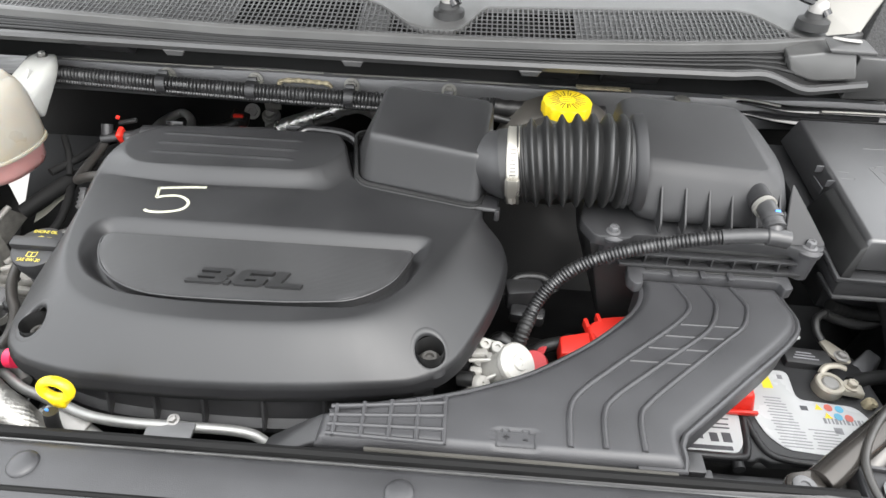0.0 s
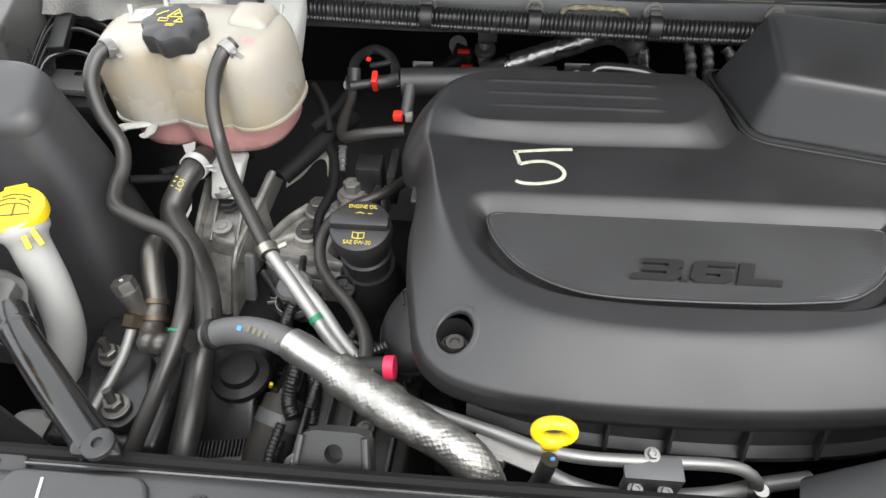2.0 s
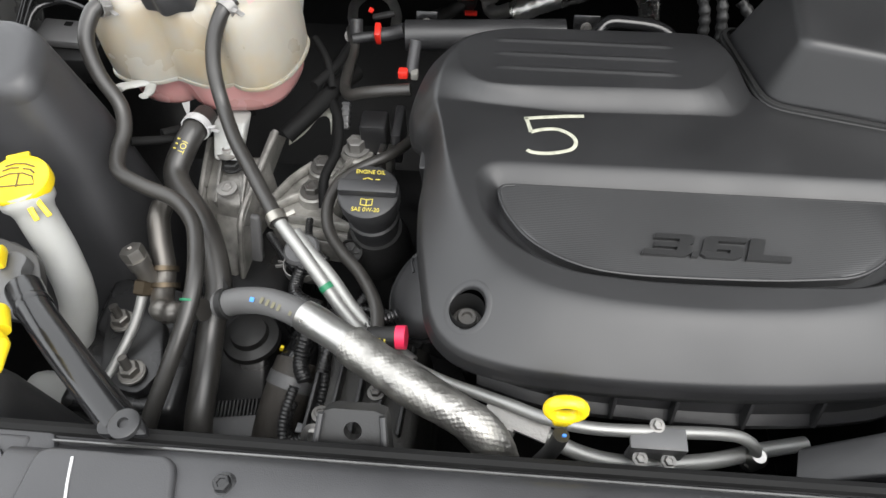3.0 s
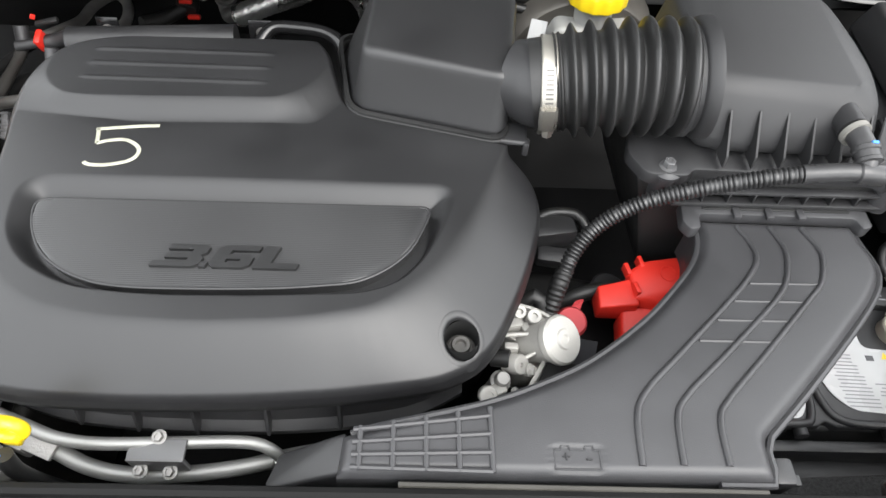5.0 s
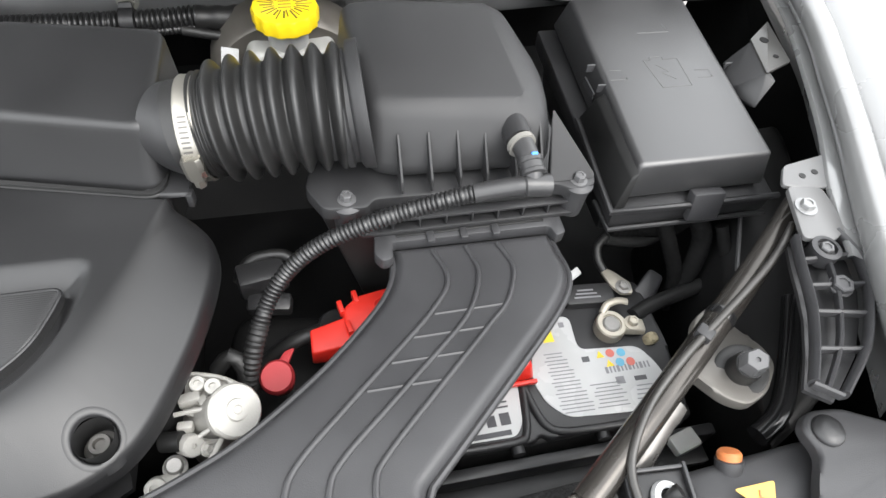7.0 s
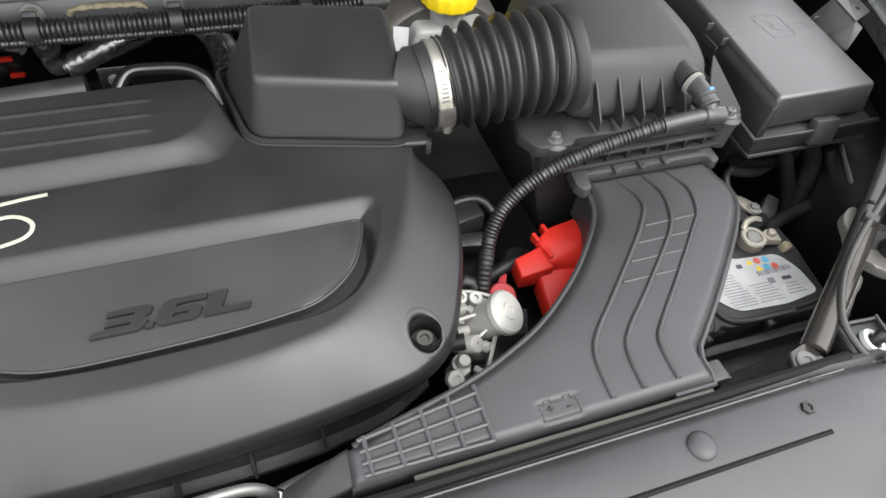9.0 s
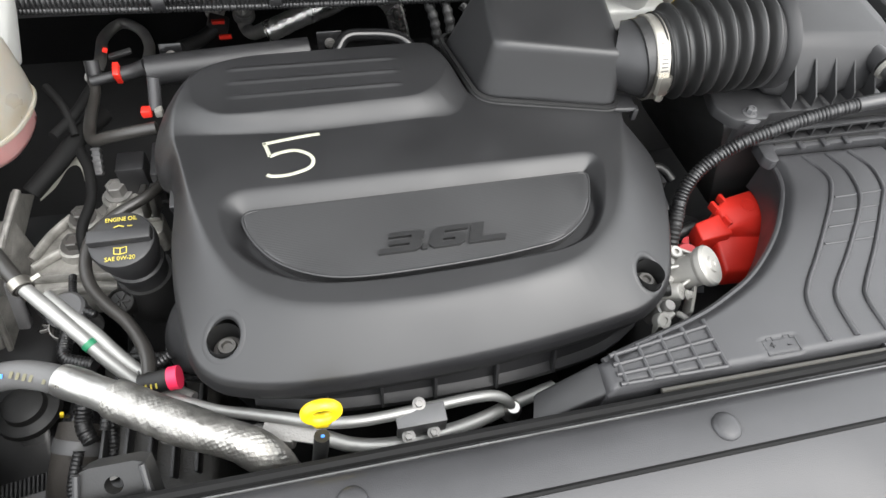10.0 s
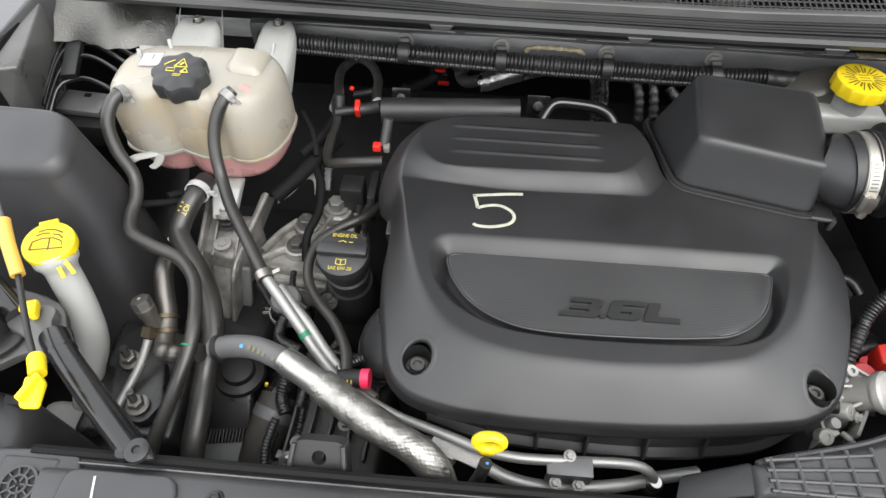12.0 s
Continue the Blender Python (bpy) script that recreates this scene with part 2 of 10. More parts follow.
def hull(bm, points, bev=0.004, seg=3):
    """The convex body round some corners, with its edges rounded."""
    tmp = bmesh.new()
    for p in points:
        tmp.verts.new(p)
    bmesh.ops.convex_hull(tmp, input=tmp.verts)
    bmesh.ops.dissolve_limit(tmp, angle_limit=radians(4), verts=tmp.verts, edges=tmp.edges)
    if bev:
        bmesh.ops.bevel(tmp, geom=tmp.edges[:], offset=bev, segments=seg, profile=0.5, affect="EDGES")
    merge(bm, tmp)


def block(bm, low, high, bev=0.004, seg=3):
    """A body with four lower and four upper corners, given in turn, its edges rounded."""
    tmp = bmesh.new()
    a, b = [tmp.verts.new(p) for p in low], [tmp.verts.new(p) for p in high]
    tmp.faces.new(a[::-1])
    tmp.faces.new(b)
    for i in range(4):
        j = (i + 1) % 4
        tmp.faces.new((a[i], a[j], b[j], b[i]))
    bmesh.ops.bevel(tmp, geom=tmp.edges[:], offset=bev, segments=seg, profile=0.5, affect="EDGES")
    merge(bm, tmp)


def prism(bm, outline, z0, z1, bev=0.002, seg=2, m=None):
    """An upright plate with the outline given, its top edge rounded."""
    tmp = bmesh.new()
    low = [tmp.verts.new((p[0], p[1], z0)) for p in outline]
    face = tmp.faces.new(low)
    made = bmesh.ops.extrude_face_region(tmp, geom=[face])
    top = [v for v in made["geom"] if isinstance(v, bmesh.types.BMVert)]
    for v in top:
        v.co.z = z1
    if bev:
        edges = [e for e in tmp.edges if all(v in set(top) for v in e.verts)]
        bmesh.ops.bevel(tmp, geom=edges, offset=bev, segments=seg, profile=0.5, affect="EDGES")
    if m:
        bmesh.ops.transform(tmp, matrix=m, verts=tmp.verts)
    merge(bm, tmp)


def rounded(points, r, n=5):
    """A closed outline with its corners rounded."""
    out = []
    k = len(points)
    for i in range(k):
        a, b, c = Vector(points[i - 1]).to_2d(), Vector(points[i]).to_2d(), Vector(points[(i + 1) % k]).to_2d()
        ra = min(r, (a - b).length * 0.45, (c - b).length * 0.45)
        p, q = b + (a - b).normalized() * ra, b + (c - b).normalized() * ra
        for j in range(n + 1):
            u = j / n
            out.append(tuple((1 - u) ** 2 * p + 2 * u * (1 - u) * b + u * u * q))
    return out


def ribbon(bm, points, width, lift, normal=(0, 0, 1), thick=0.0006):
    """A thin painted stroke along points that already lie on the surface."""
    n = Vector(normal)
    path = [Vector(p) + n * lift for p in points]
    rings = []
    for i, p in enumerate(path):
        way = (path[min(i + 1, len(path) - 1)] - path[max(i - 1, 0)]).normalized()
        side = way.cross(n).normalized() * width / 2
        rings.append([p - side, p + side, p + side * 0.8 + n * thick, p - side * 0.8 + n * thick])
    loft(bm, rings)


def hexbolt(bm, x, y, z, aim=(0, 0, 1), size=0.0065, high=0.006, washer=0.009):
    m = at(x, y, z, aim)
    lathe(bm, [(0.001, 0), (washer, 0), (washer, 0.0015), (size * 1.05, 0.002)], m, 20)
    lathe(bm, [(0.001, 0.0018), (size, 0.0018), (size, high), (size * 0.88, high + 0.001), (size * 0.55, high + 0.0012), (size * 0.5, high), (0.001, high)], m, 6)


def bolt(name, x, y, z, label, parent=None, mat=None, **more):
    bm = bmesh.new()
    hexbolt(bm, x, y, z, **more)
    return part(name, bm, mat or STEEL, parent, label, sharp=30)


def letters(name, text, size, m, mat, parent, label="", raise_by=0.0004, wide=1.0, slant=0.0, align="CENTER", bold=0.0):
    """Words in the built-in font, as a mesh part."""
    cu = bpy.data.curves.new(name, "FONT")
    cu.body, cu.size, cu.extrude, cu.shear = text, size, raise_by, slant
    cu.align_x, cu.align_y, cu.offset = align, "CENTER", bold
    tmp = bpy.data.objects.new(name, cu)
    scene.collection.objects.link(tmp)
    me = bpy.data.meshes.new_from_object(tmp.evaluated_get(bpy.context.evaluated_depsgraph_get()))
    bpy.data.objects.remove(tmp)
    me.transform(m @ Matrix.Diagonal((wide, 1, 1, 1)))
    me.materials.clear()
    me.materials.append(mat)
    ob = new(name, me)
    ob.parent = parent
    ob.matrix_parent_inverse = Matrix.Translation(-parent.location)
    return tagged(ob, label)


def crinkle(bm, deep, seed):
    """Push the skin in and out in small uneven facets, as wrapped foil does."""
    offset = Vector((seed, 2.3 * seed, 0.7 * seed))
    bm.normal_update()
    for v in bm.verts:
        fine = 0.55 * noise.noise(v.co * 260 + offset) + 1.1 * abs(noise.noise(v.co * 95 + offset)) + 0.8 * abs(noise.noise(Vector(((v.co.x - v.co.y) * 210, (v.co.x + v.co.y) * 40, v.co.z * 90)) + offset))
        v.co += v.normal * deep * fine


def weave(bm, seg, deep):
    """Emboss a woven glass-cloth texture into a tube whose skin has seg points to the ring."""
    bm.verts.ensure_lookup_table()
    bm.normal_update()
    moves = []
    for i, v in enumerate(bm.verts):
        ring, k = divmod(i, seg)
        patch = 0.35 + 1.3 * max(0.0, noise.noise(v.co * 42) + 0.25)
        moves.append(v.normal * deep * patch * (1 if (ring // 2 + k // 2) % 2 else -1))
    for v, move in zip(bm.verts, moves):
        v.co += move


def smoothstep(a, b, x):
    u = np.clip((x - a) / (b - a), 0, 1)
    return u * u * (3 - 2 * u)


def inside_distance(px, py, outline):
    """Signed distance of points to a closed outline, positive inside."""
    o = np.array([(p[0], p[1]) for p in outline])
    q = np.roll(o, -1, axis=0)
    best = np.full(px.shape, 1e9)
    inside = np.zeros(px.shape, bool)
    for (ax, ay), (bx, by) in zip(o, q):
        ex, ey = bx - ax, by - ay
        u = np.clip(((px - ax) * ex + (py - ay) * ey) / (ex * ex + ey * ey + 1e-12), 0, 1)
        best = np.minimum(best, np.hypot(px - ax - u * ex, py - ay - u * ey))
        inside ^= ((ay > py) != (by > py)) & (px < ex * (py - ay) / (ey if ey else 1e-12) + ax)
    return np.where(inside, best, -best)


def grid_mesh(bm, x, y, z):
    """A sheet from three arrays of rows and columns."""
    rows, cols = x.shape
    v = [[bm.verts.new((x[i, j], y[i, j], z[i, j])) for j in range(cols)] for i in range(rows)]
    for i in range(rows - 1):
        for j in range(cols - 1):
            bm.faces.new((v[i][j], v[i][j + 1], v[i + 1][j + 1], v[i + 1][j]))
    return v


# ---- setting: ground, bay walls, bonnet, cowl, windscreen, front beam ----
def plate(name, points, mat, thick=0.004, label="", category="", kind="structure"):
    """A flat or bent strip: rows of points lofted into a sheet with thickness."""
    bm = bmesh.new()
    rows = [[Vector(p) for p in row] for row in points]
    v = [[bm.verts.new(p) for p in row] for row in rows]
    for a, b in zip(v, v[1:]):
        for i in range(len(a) - 1):
            bm.faces.new((a[i], a[i + 1], b[i + 1], b[i]))
    bmesh.ops.recalc_face_normals(bm, faces=bm.faces)
    bmesh.ops.solidify(bm, geom=bm.faces[:], thickness=thick)
    return tagged(part(name, bm, mat), label, category, "", kind)


def build_setting():
    bm = bmesh.new()
    box(bm, (400, 400, 0.2), pose(0, 0, -0.1), 0)
    tagged(part("ground", bm, GROUND), "worn grey concrete ground under the car", "ground", "", "structure")
    plate("undertray", [[(-1.0, 0.2, 0.52), (0.85, 0.2, 0.52)], [(-1.0, 1.12, 0.52), (0.85, 1.12, 0.52)]], BAY_SHADE, 0.01, "dark plastic tray closing the bay from below")
    plate("firewall", [[(-1.0, 1.02, 0.5), (0.85, 1.02, 0.5)], [(-1.0, 1.24, 0.70), (0.85, 1.24, 0.70)], [(-1.0, 1.24, 0.90), (0.85, 1.24, 0.90)], [(-1.0, 0.956, 0.990), (0.85, 0.956, 0.990)]], BAY_SHADE, 0.02, "black insulated bulkhead behind the engine")
    plate("radiator_panel", [[(-1.0, 0.24, 0.5), (0.85, 0.24, 0.5)], [(-1.0, 0.245, 0.99), (0.85, 0.245, 0.99)]], BAY_SHADE, 0.02, "black radiator support panel at the front")
    plate("inner_wing", [[(-1.02, 0.1, 0.5), (-1.02, 1.1, 0.5)], [(-1.02, 0.1, 1.06), (-1.02, 1.1, 1.06)]], BAY_SHADE, 0.02, "dark inner wing panel")
    plate("inner_wing", [[(0.80, 0.1, 0.5), (0.84, 1.1, 0.5)], [(0.76, 0.1, 1.0), (0.84, 1.1, 1.03)]], BAY_SHADE, 0.02, "dark inner wing panel")
    # raised bonnet: inner skin, stands open over the bay
    bonnet = thing("bonnet", "raised silver bonnet with dark lining above the bay", "bonnet", (0, 1.0, 1.2), kind="structure")
    bm = bmesh.new()
    hull(bm, [(x, y, z) for x in (-0.78, 0.62) for y, z in ((1.03, 1.22), (1.05, 1.24), (0.60, 2.16), (0.62, 2.18))], 0.01)
    part("bonnet_skin", bm, BODY_PAINT, bonnet, "silver painted inner skin")
    # unseen pad; its height is set to darken reflections in the cover's top
    bm = bmesh.new()
    hull(bm, [(x, 1.0 + 0.018 * k - 0.457 * (z - 1.25), z - 0.008 * k) for x in (-0.70, 0.54) for z in (1.25, 1.45) for k in (0, 1)], 0.006)
    part("bonnet_lining", bm, material("bonnet_felt", (0.014, 0.014, 0.014), 0.75, grain=200, bump=0.5), bonnet, "dark felt lining pad")

    # pressed flange of the bulkhead, primed metal with bright upper edge
    flange = thing("bulkhead_flange", "grey primed metal flange along the bulkhead top", "body panel", (0, 0.93, 0.98), kind="structure")
    bm = bmesh.new()
    rings = []
    for i in range(41):
        x = -0.72 + i * 0.0345
        dip = 0.004 * math.sin(i * 0.7)
        back = 0.012 * smoothstep(0.30, 0.6, x)
        rings.append([Vector((x, y + float(back), z + 0.3 * dip)) for y, z in ((0.934, 0.978), (0.930, 0.985), (0.928, 1.022), (0.932, 1.030), (0.943, 1.032), (0.943, 1.028), (0.936, 1.026), (0.934, 1.020))])
    loft(bm, rings)
    part("flange_panel", bm, GREY_METAL, flange, sharp=50)
    for x0, x1 in ((-0.66, -0.41), (-0.395, -0.23), (-0.215, -0.03), (-0.01, 0.10), (0.115, 0.19)):
        bm = bmesh.new()
        tube(bm, [(x0, 0.936, 1.0328), ((x0 + x1) / 2, 0.9362, 1.0330), (x1, 0.936, 1.0328)], lambda q, w: 0.0007 + 0.0005 * abs(math.sin(q * 31)), 6, 0.006)
        part("bare_edge", bm, PALE_TRIM, flange, "bright bare edge")
    for x in (-0.483, -0.340, -0.184, -0.027):
        bolt("flange_bolt", x, 0.927, 1.019, "round pale plastic nut", flange, PALE_TRIM, aim=(0, -1, 0.15), size=0.0090, high=0.006, washer=0.0125)
    bm = bmesh.new()
    tube(bm, [(-0.303, 0.926, 1.014), (-0.296, 0.926, 1.0205), (-0.270, 0.926, 1.0225), (-0.240, 0.926, 1.0215), (-0.222, 0.926, 1.0195), (-0.217, 0.926, 1.014)], lambda q, w: 0.0036 + 0.0006 * math.sin(q * 400), 10, 0.003)
    part("sealant_patch", bm, TAN, flange, "tan sealant label strip")
    bm = bmesh.new()
    box(bm, (0.085, 0.012, 0.003), pose(0.215, 0.932, 1.037), 0.001)
    part("sealant_patch", bm, TAN, flange, "tan sealant strip")
    # right run of the flange, swept back with bare white patches
    wing = thing("wing_flange", "black painted flange with bare white patches", "body panel", (0.5, 0.93, 1.02), kind="structure")
    bm = bmesh.new()
    tube(bm, [(0.20, 0.950, 1.024), (0.30, 0.950, 1.025), (0.385, 0.950, 1.025), (0.449, 0.940, 1.025), (0.504, 0.925, 1.024), (0.591, 0.926, 1.024), (0.70, 0.926, 1.024)], 0.010, 10, 0.02, flat=0.45)
    part("flange_lip", bm, BLACK_STEEL, wing)
    bm = bmesh.new()
    tube(bm, [(0.285, 0.944, 1.030), (0.32, 0.944, 1.030), (0.365, 0.945, 1.030)], 0.0018, 8, 0.01, flat=0.6)
    part("bare_patch", bm, PALE_TRIM, wing, "bright bare metal line")
    bm = bmesh.new()
    tube(bm, [(0.405, 0.940, 1.030), (0.449, 0.935, 1.030), (0.49, 0.922, 1.029)], 0.0026, 8, 0.01, flat=0.6)
    part("bare_patch", bm, PALE_TRIM, wing, "bright bare metal line")
    bm = bmesh.new()
    tube(bm, [(0.55, 0.914, 1.028), (0.60, 0.916, 1.028), (0.66, 0.916, 1.028)], 0.0022, 8, 0.01, flat=0.6)
    part("bare_patch", bm, PALE_TRIM, wing, "bright bare metal line")
    bm = bmesh.new()
    lathe(bm, [(0.001, 0), (0.012, 0), (0.012, 0.002), (0.001, 0.003)], at(0.338, 0.922, 1.030), 20)
    part("plug", bm, PALE_TRIM, wing, "white oval plug")
    bm = bmesh.new()
    tube(bm, [(0.30, 0.945, 1.010), (0.435, 0.943, 1.008), (0.516, 0.922, 1.006), (0.70, 0.920, 1.006)], 0.012, 10, 0.02, flat=0.5)
    part("lower_rail", bm, BLACK_STEEL, wing)

    # cowl: near-black sheet for the shade below, lip with tabs, rubber seal, grille panel
    plate("cowl_box", [[(-0.9, 0.945, 1.028), (0.8, 0.955, 1.028)], [(-0.9, 0.965, 1.06), (0.8, 0.985, 1.06)], [(-0.9, 0.900, 1.098), (0.8, 0.96, 1.098)]], SEAL_AND_SHADE, 0.004, "near-black sheet painting the shade under the cowl")
    cowl = thing("cowl_panel", "weathered grey plastic cowl panel with rubber seal and grille", "cowl panel", (0, 0.86, 1.1), kind="structure")

    def along(x, line):
        return float(np.interp(x, [q[0] for q in line], [q[1] for q in line]))

    def band_y(x):
        """Front edge of the band below the grille."""
        return along(x, ((-0.95, 0.915), (-0.703, 0.900), (-0.35, 0.874), (-0.024, 0.877), (0.138, 0.886), (0.303, 0.905), (0.431, 0.927), (0.524, 0.955), (0.60, 0.985)))

    def lip_y(x):
        return along(x, ((-0.95, 0.860), (-0.685, 0.857), (-0.35, 0.852), (-0.022, 0.850), (0.218, 0.855), (0.377, 0.860), (0.459, 0.878), (0.501, 0.889), (0.579, 0.912), (0.60, 0.918)))

    def lip_z(x):
        return 1.101 - 0.030 * float(smoothstep(0.41, 0.51, x))

    def top_line(x):
        """Plan line where the grille ends; it dips round the wiper spindles."""
        return along(x, ((-0.95, 1.01), (-0.30, 0.982), (-0.169, 0.974), (-0.140, 0.960), (-0.112, 0.933), (-0.090, 0.909), (-0.066, 0.899), (-0.025, 0.900), (-0.010, 0.910), (0.002, 0.929), (0.012, 0.952), (0.025, 0.968), (0.186, 0.985), (0.319, 1.001), (0.405, 1.014), (0.43, 1.008), (0.447, 0.995), (0.480, 0.963), (0.506, 0.950), (0.56, 0.968), (0.60, 0.988)))

    def skin(x, y):
        return 1.1225 + (y - band_y(x)) * 0.17

    stations = [-0.95 + i * 0.0125 for i in range(125)]
    bm = bmesh.new()
    loft(bm, [[Vector((x, lip_y(x) + y, lip_z(x) + z)) for y, z in ((0.000, -0.007), (-0.003, 0.000), (0.000, 0.005), (0.006, 0.006), (0.018, -0.001), (0.018, -0.005), (0.006, 0.000), (0.004, -0.007))] for x in stations])
    part("cowl_lip", bm, COWL, cowl, "grey plastic edge of the cowl")
    for x in (-0.425, -0.164, 0.090):
        bm = bmesh.new()
        prism(bm, [(x - 0.016, 0), (x + 0.016, 0), (x + 0.011, -0.008), (x - 0.011, -0.008)], 0, 0.004, 0.0008, 1, Matrix.Translation((0, lip_y(x) + 0.001, 1.095)) @ pose(0, 0, 0, 90))
        part("lip_tab", bm, COWL, cowl)
    # rubber seal: a dark bed with thin ridges
    bm = bmesh.new()
    loft(bm, [[Vector((x, lip_y(x) + 0.010, lip_z(x) + 0.001)), Vector((x, band_y(x) - 0.002, 1.112)), Vector((x, band_y(x) + 0.004, 1.106)), Vector((x, lip_y(x) + 0.010, lip_z(x) - 0.004))] for x in stations])
    seal = part("bonnet_seal", bm, SEAL_AND_SHADE, cowl, "ribbed black rubber seal")
    for k, (f, r) in enumerate(((0.30, 0.0026), (0.52, 0.0020), (0.70, 0.0030), (0.92, 0.0022))):
        bm = bmesh.new()
        tube(bm, [(x, (lip_y(x) + 0.010) * (1 - f) + (band_y(x) - 0.002) * f, (lip_z(x) + 0.001) * (1 - f) + 1.112 * f + 0.001) for x in stations[::4]], r, 8, 0.03)
        part("seal_ridge", bm, RIDGE, seal)
    bm = bmesh.new()
    loft(bm, [[Vector((x, band_y(x) + y, 1.1225 + z)) for y, z in ((-0.003, -0.012), (-0.0015, 0.001), (0.001, 0.0032), (0.007, 0.0038), (0.009, 0.001), (0.009, -0.006))] for x in stations])
    part("grille_lower_band", bm, COWL_PALE, cowl)
    bm = bmesh.new()
    rows = [[], [], [], [], []]
    for x in [-0.95 + i * 0.00625 for i in range(249)]:
        t = top_line(x)
        z = skin(x, t)
        for row, (y, h) in zip(rows, ((t - 0.001, z - 0.005), (t, z + 0.0015), (t + 0.003, z + 0.0030), (t + 0.008, z + 0.0026), (max(1.125, t + 0.03), z + 0.028))):
            row.append(bm.verts.new((x, y, h)))
    for ra, rb in zip(rows, rows[1:]):
        for i in range(len(ra) - 1):
            bm.faces.new((ra[i], ra[i + 1], rb[i + 1], rb[i]))
    part("grille_upper_panel", bm, COWL_PALE, cowl)
    # the mesh of bars; closed cells have a backing just below
    bm = bmesh.new()
    x = -0.93
    while x < 0.52:
        y0, y1 = band_y(x) + 0.006, top_line(x) + 0.001
        if y1 - y0 > 0.008:
            z0, z1 = skin(x, y0), skin(x, y1)
            box(bm, (0.0022, math.hypot(y1 - y0, z1 - z0), 0.0012), Matrix.Translation((x, (y0 + y1) / 2, (z0 + z1) / 2)) @ pose(0, 0, 0, math.degrees(math.atan2(z1 - z0, y1 - y0))), 0)
        x += 0.0077
    tagged(part("grille_bars", bm, COWL, cowl, "upright grille bars"), kind="stuff")
    bm = bmesh.new()
    for k in range(12):
        runs = []
        for i in range(236):
            x = -0.93 + i * 0.00616
            y = band_y(x) + 0.0135 + k * 0.0108
            if y < top_line(x) - 0.001:
                runs.append((x, y))
            elif runs:
                runs.append(None)
        line = []
        for q in runs + [None]:
            if q:
                line.append(q)
                continue
            if len(line) > 1:
                loft(bm, [[Vector((x, y + dy, skin(x, y) + dz)) for dy, dz in ((-0.0012, -0.0004), (0.0012, -0.0004), (0.0012, 0.0004), (-0.0012, 0.0004))] for x, y in line])
            line = []
    tagged(part("grille_cross_bars", bm, COWL, cowl, "cross bars of the grille"), kind="stuff")
    for x0, x1, y_stop in ((-0.95, -0.345, 1.0), (-0.165, -0.118, 1.0), (0.155, 0.468, 1.0)):
        bm = bmesh.new()
        n = 24
        rows = [[], []]
        for row, f in zip(rows, (0.0, 1.0)):
            for i in range(n + 1):
                x = x0 + (x1 - x0) * i / n
                y = band_y(x) + 0.004 + f * (top_line(x) - band_y(x) - 0.003)
                row.append(bm.verts.new((x, y, skin(x, y) - 0.0022)))
        for i in range(n):
            bm.faces.new((rows[0][i], rows[0][i + 1], rows[1][i + 1], rows[1][i]))
        part("grille_backing", bm, COWL, cowl, "closed grey cells")
    # near-black sheet; the shade under the grille is its colour
    plate("cowl_floor", [[(-0.95, 0.91, 1.088), (0.55, 0.965, 1.088)], [(-0.95, 1.05, 1.09), (0.55, 1.05, 1.09)], [(-0.95, 1.11, 1.145), (0.55, 1.11, 1.145)]], SEAL_AND_SHADE, 0.004, "near-black sheet painting the shade beneath the grille")
    # unidentified pieces below the lip, built as plain lumps
    for pts in ([(-0.62, 0.905, 1.076), (-0.53, 0.905, 1.074), (-0.53, 0.93, 1.050), (-0.60, 0.93, 1.052)], [(0.085, 0.925, 1.072), (0.175, 0.925, 1.070), (0.175, 0.945, 1.042), (0.085, 0.945, 1.042)], [(0.215, 0.925, 1.070), (0.30, 0.930, 1.068), (0.30, 0.948, 1.040), (0.21, 0.945, 1.040)]):
        bm = bmesh.new()
        hull(bm, [Vector(q) + Vector((0, dy, dy * 0.4)) for q in pts for dy in (0, 0.012)], 0.003)
        tagged(part("cowl_lump", bm, PLASTIC), "unidentified dull black moulded piece under the cowl", "drain", "cowl drains")
    # corner bracket at the cowl's end
    corner = thing("cowl_end_bracket", "pale grey plastic end bracket of the cowl", "bracket", (0.52, 0.9, 1.05))
    bm = bmesh.new()
    hull(bm, [(0.464, 0.908, 1.114), (0.476, 0.905, 1.090), (0.512, 0.903, 1.081), (0.572, 0.906, 1.086), (0.556, 0.912, 1.128), (0.47, 0.955, 1.118), (0.475, 0.955, 1.06), (0.58, 0.955, 1.06), (0.575, 0.955, 1.130)], 0.003)
    part("bracket_body", bm, COWL_PALE, corner)
    bm = bmesh.new()
    hull(bm, [(0.515, 0.905, 1.129), (0.585, 0.908, 1.127), (0.575, 0.935, 1.136), (0.515, 0.935, 1.136), (0.52, 0.905, 1.122), (0.59, 0.908, 1.120)], 0.002)
    part("bracket_cap", bm, COWL, corner)
    bm = bmesh.new()
    hull(bm, [(0.575, 0.925, 1.112), (0.66, 0.930, 1.108), (0.66, 0.93, 1.045), (0.575, 0.925, 1.045), (0.58, 0.95, 1.11), (0.66, 0.95, 1.105), (0.66, 0.95, 1.045), (0.58, 0.95, 1.045)], 0.003)
    part("side_plate", bm, COWL, corner, "grey side plate")
    bm = bmesh.new()
    tube(bm, [(0.53, 0.935, 1.135), (0.545, 0.925, 1.136), (0.565, 0.925, 1.135)], 0.004, 8, 0.006, flat=0.6)
    part("clip", bm, CAST, corner, "pale metal clip")
    # windscreen, set back above the cowl
    bm = bmesh.new()
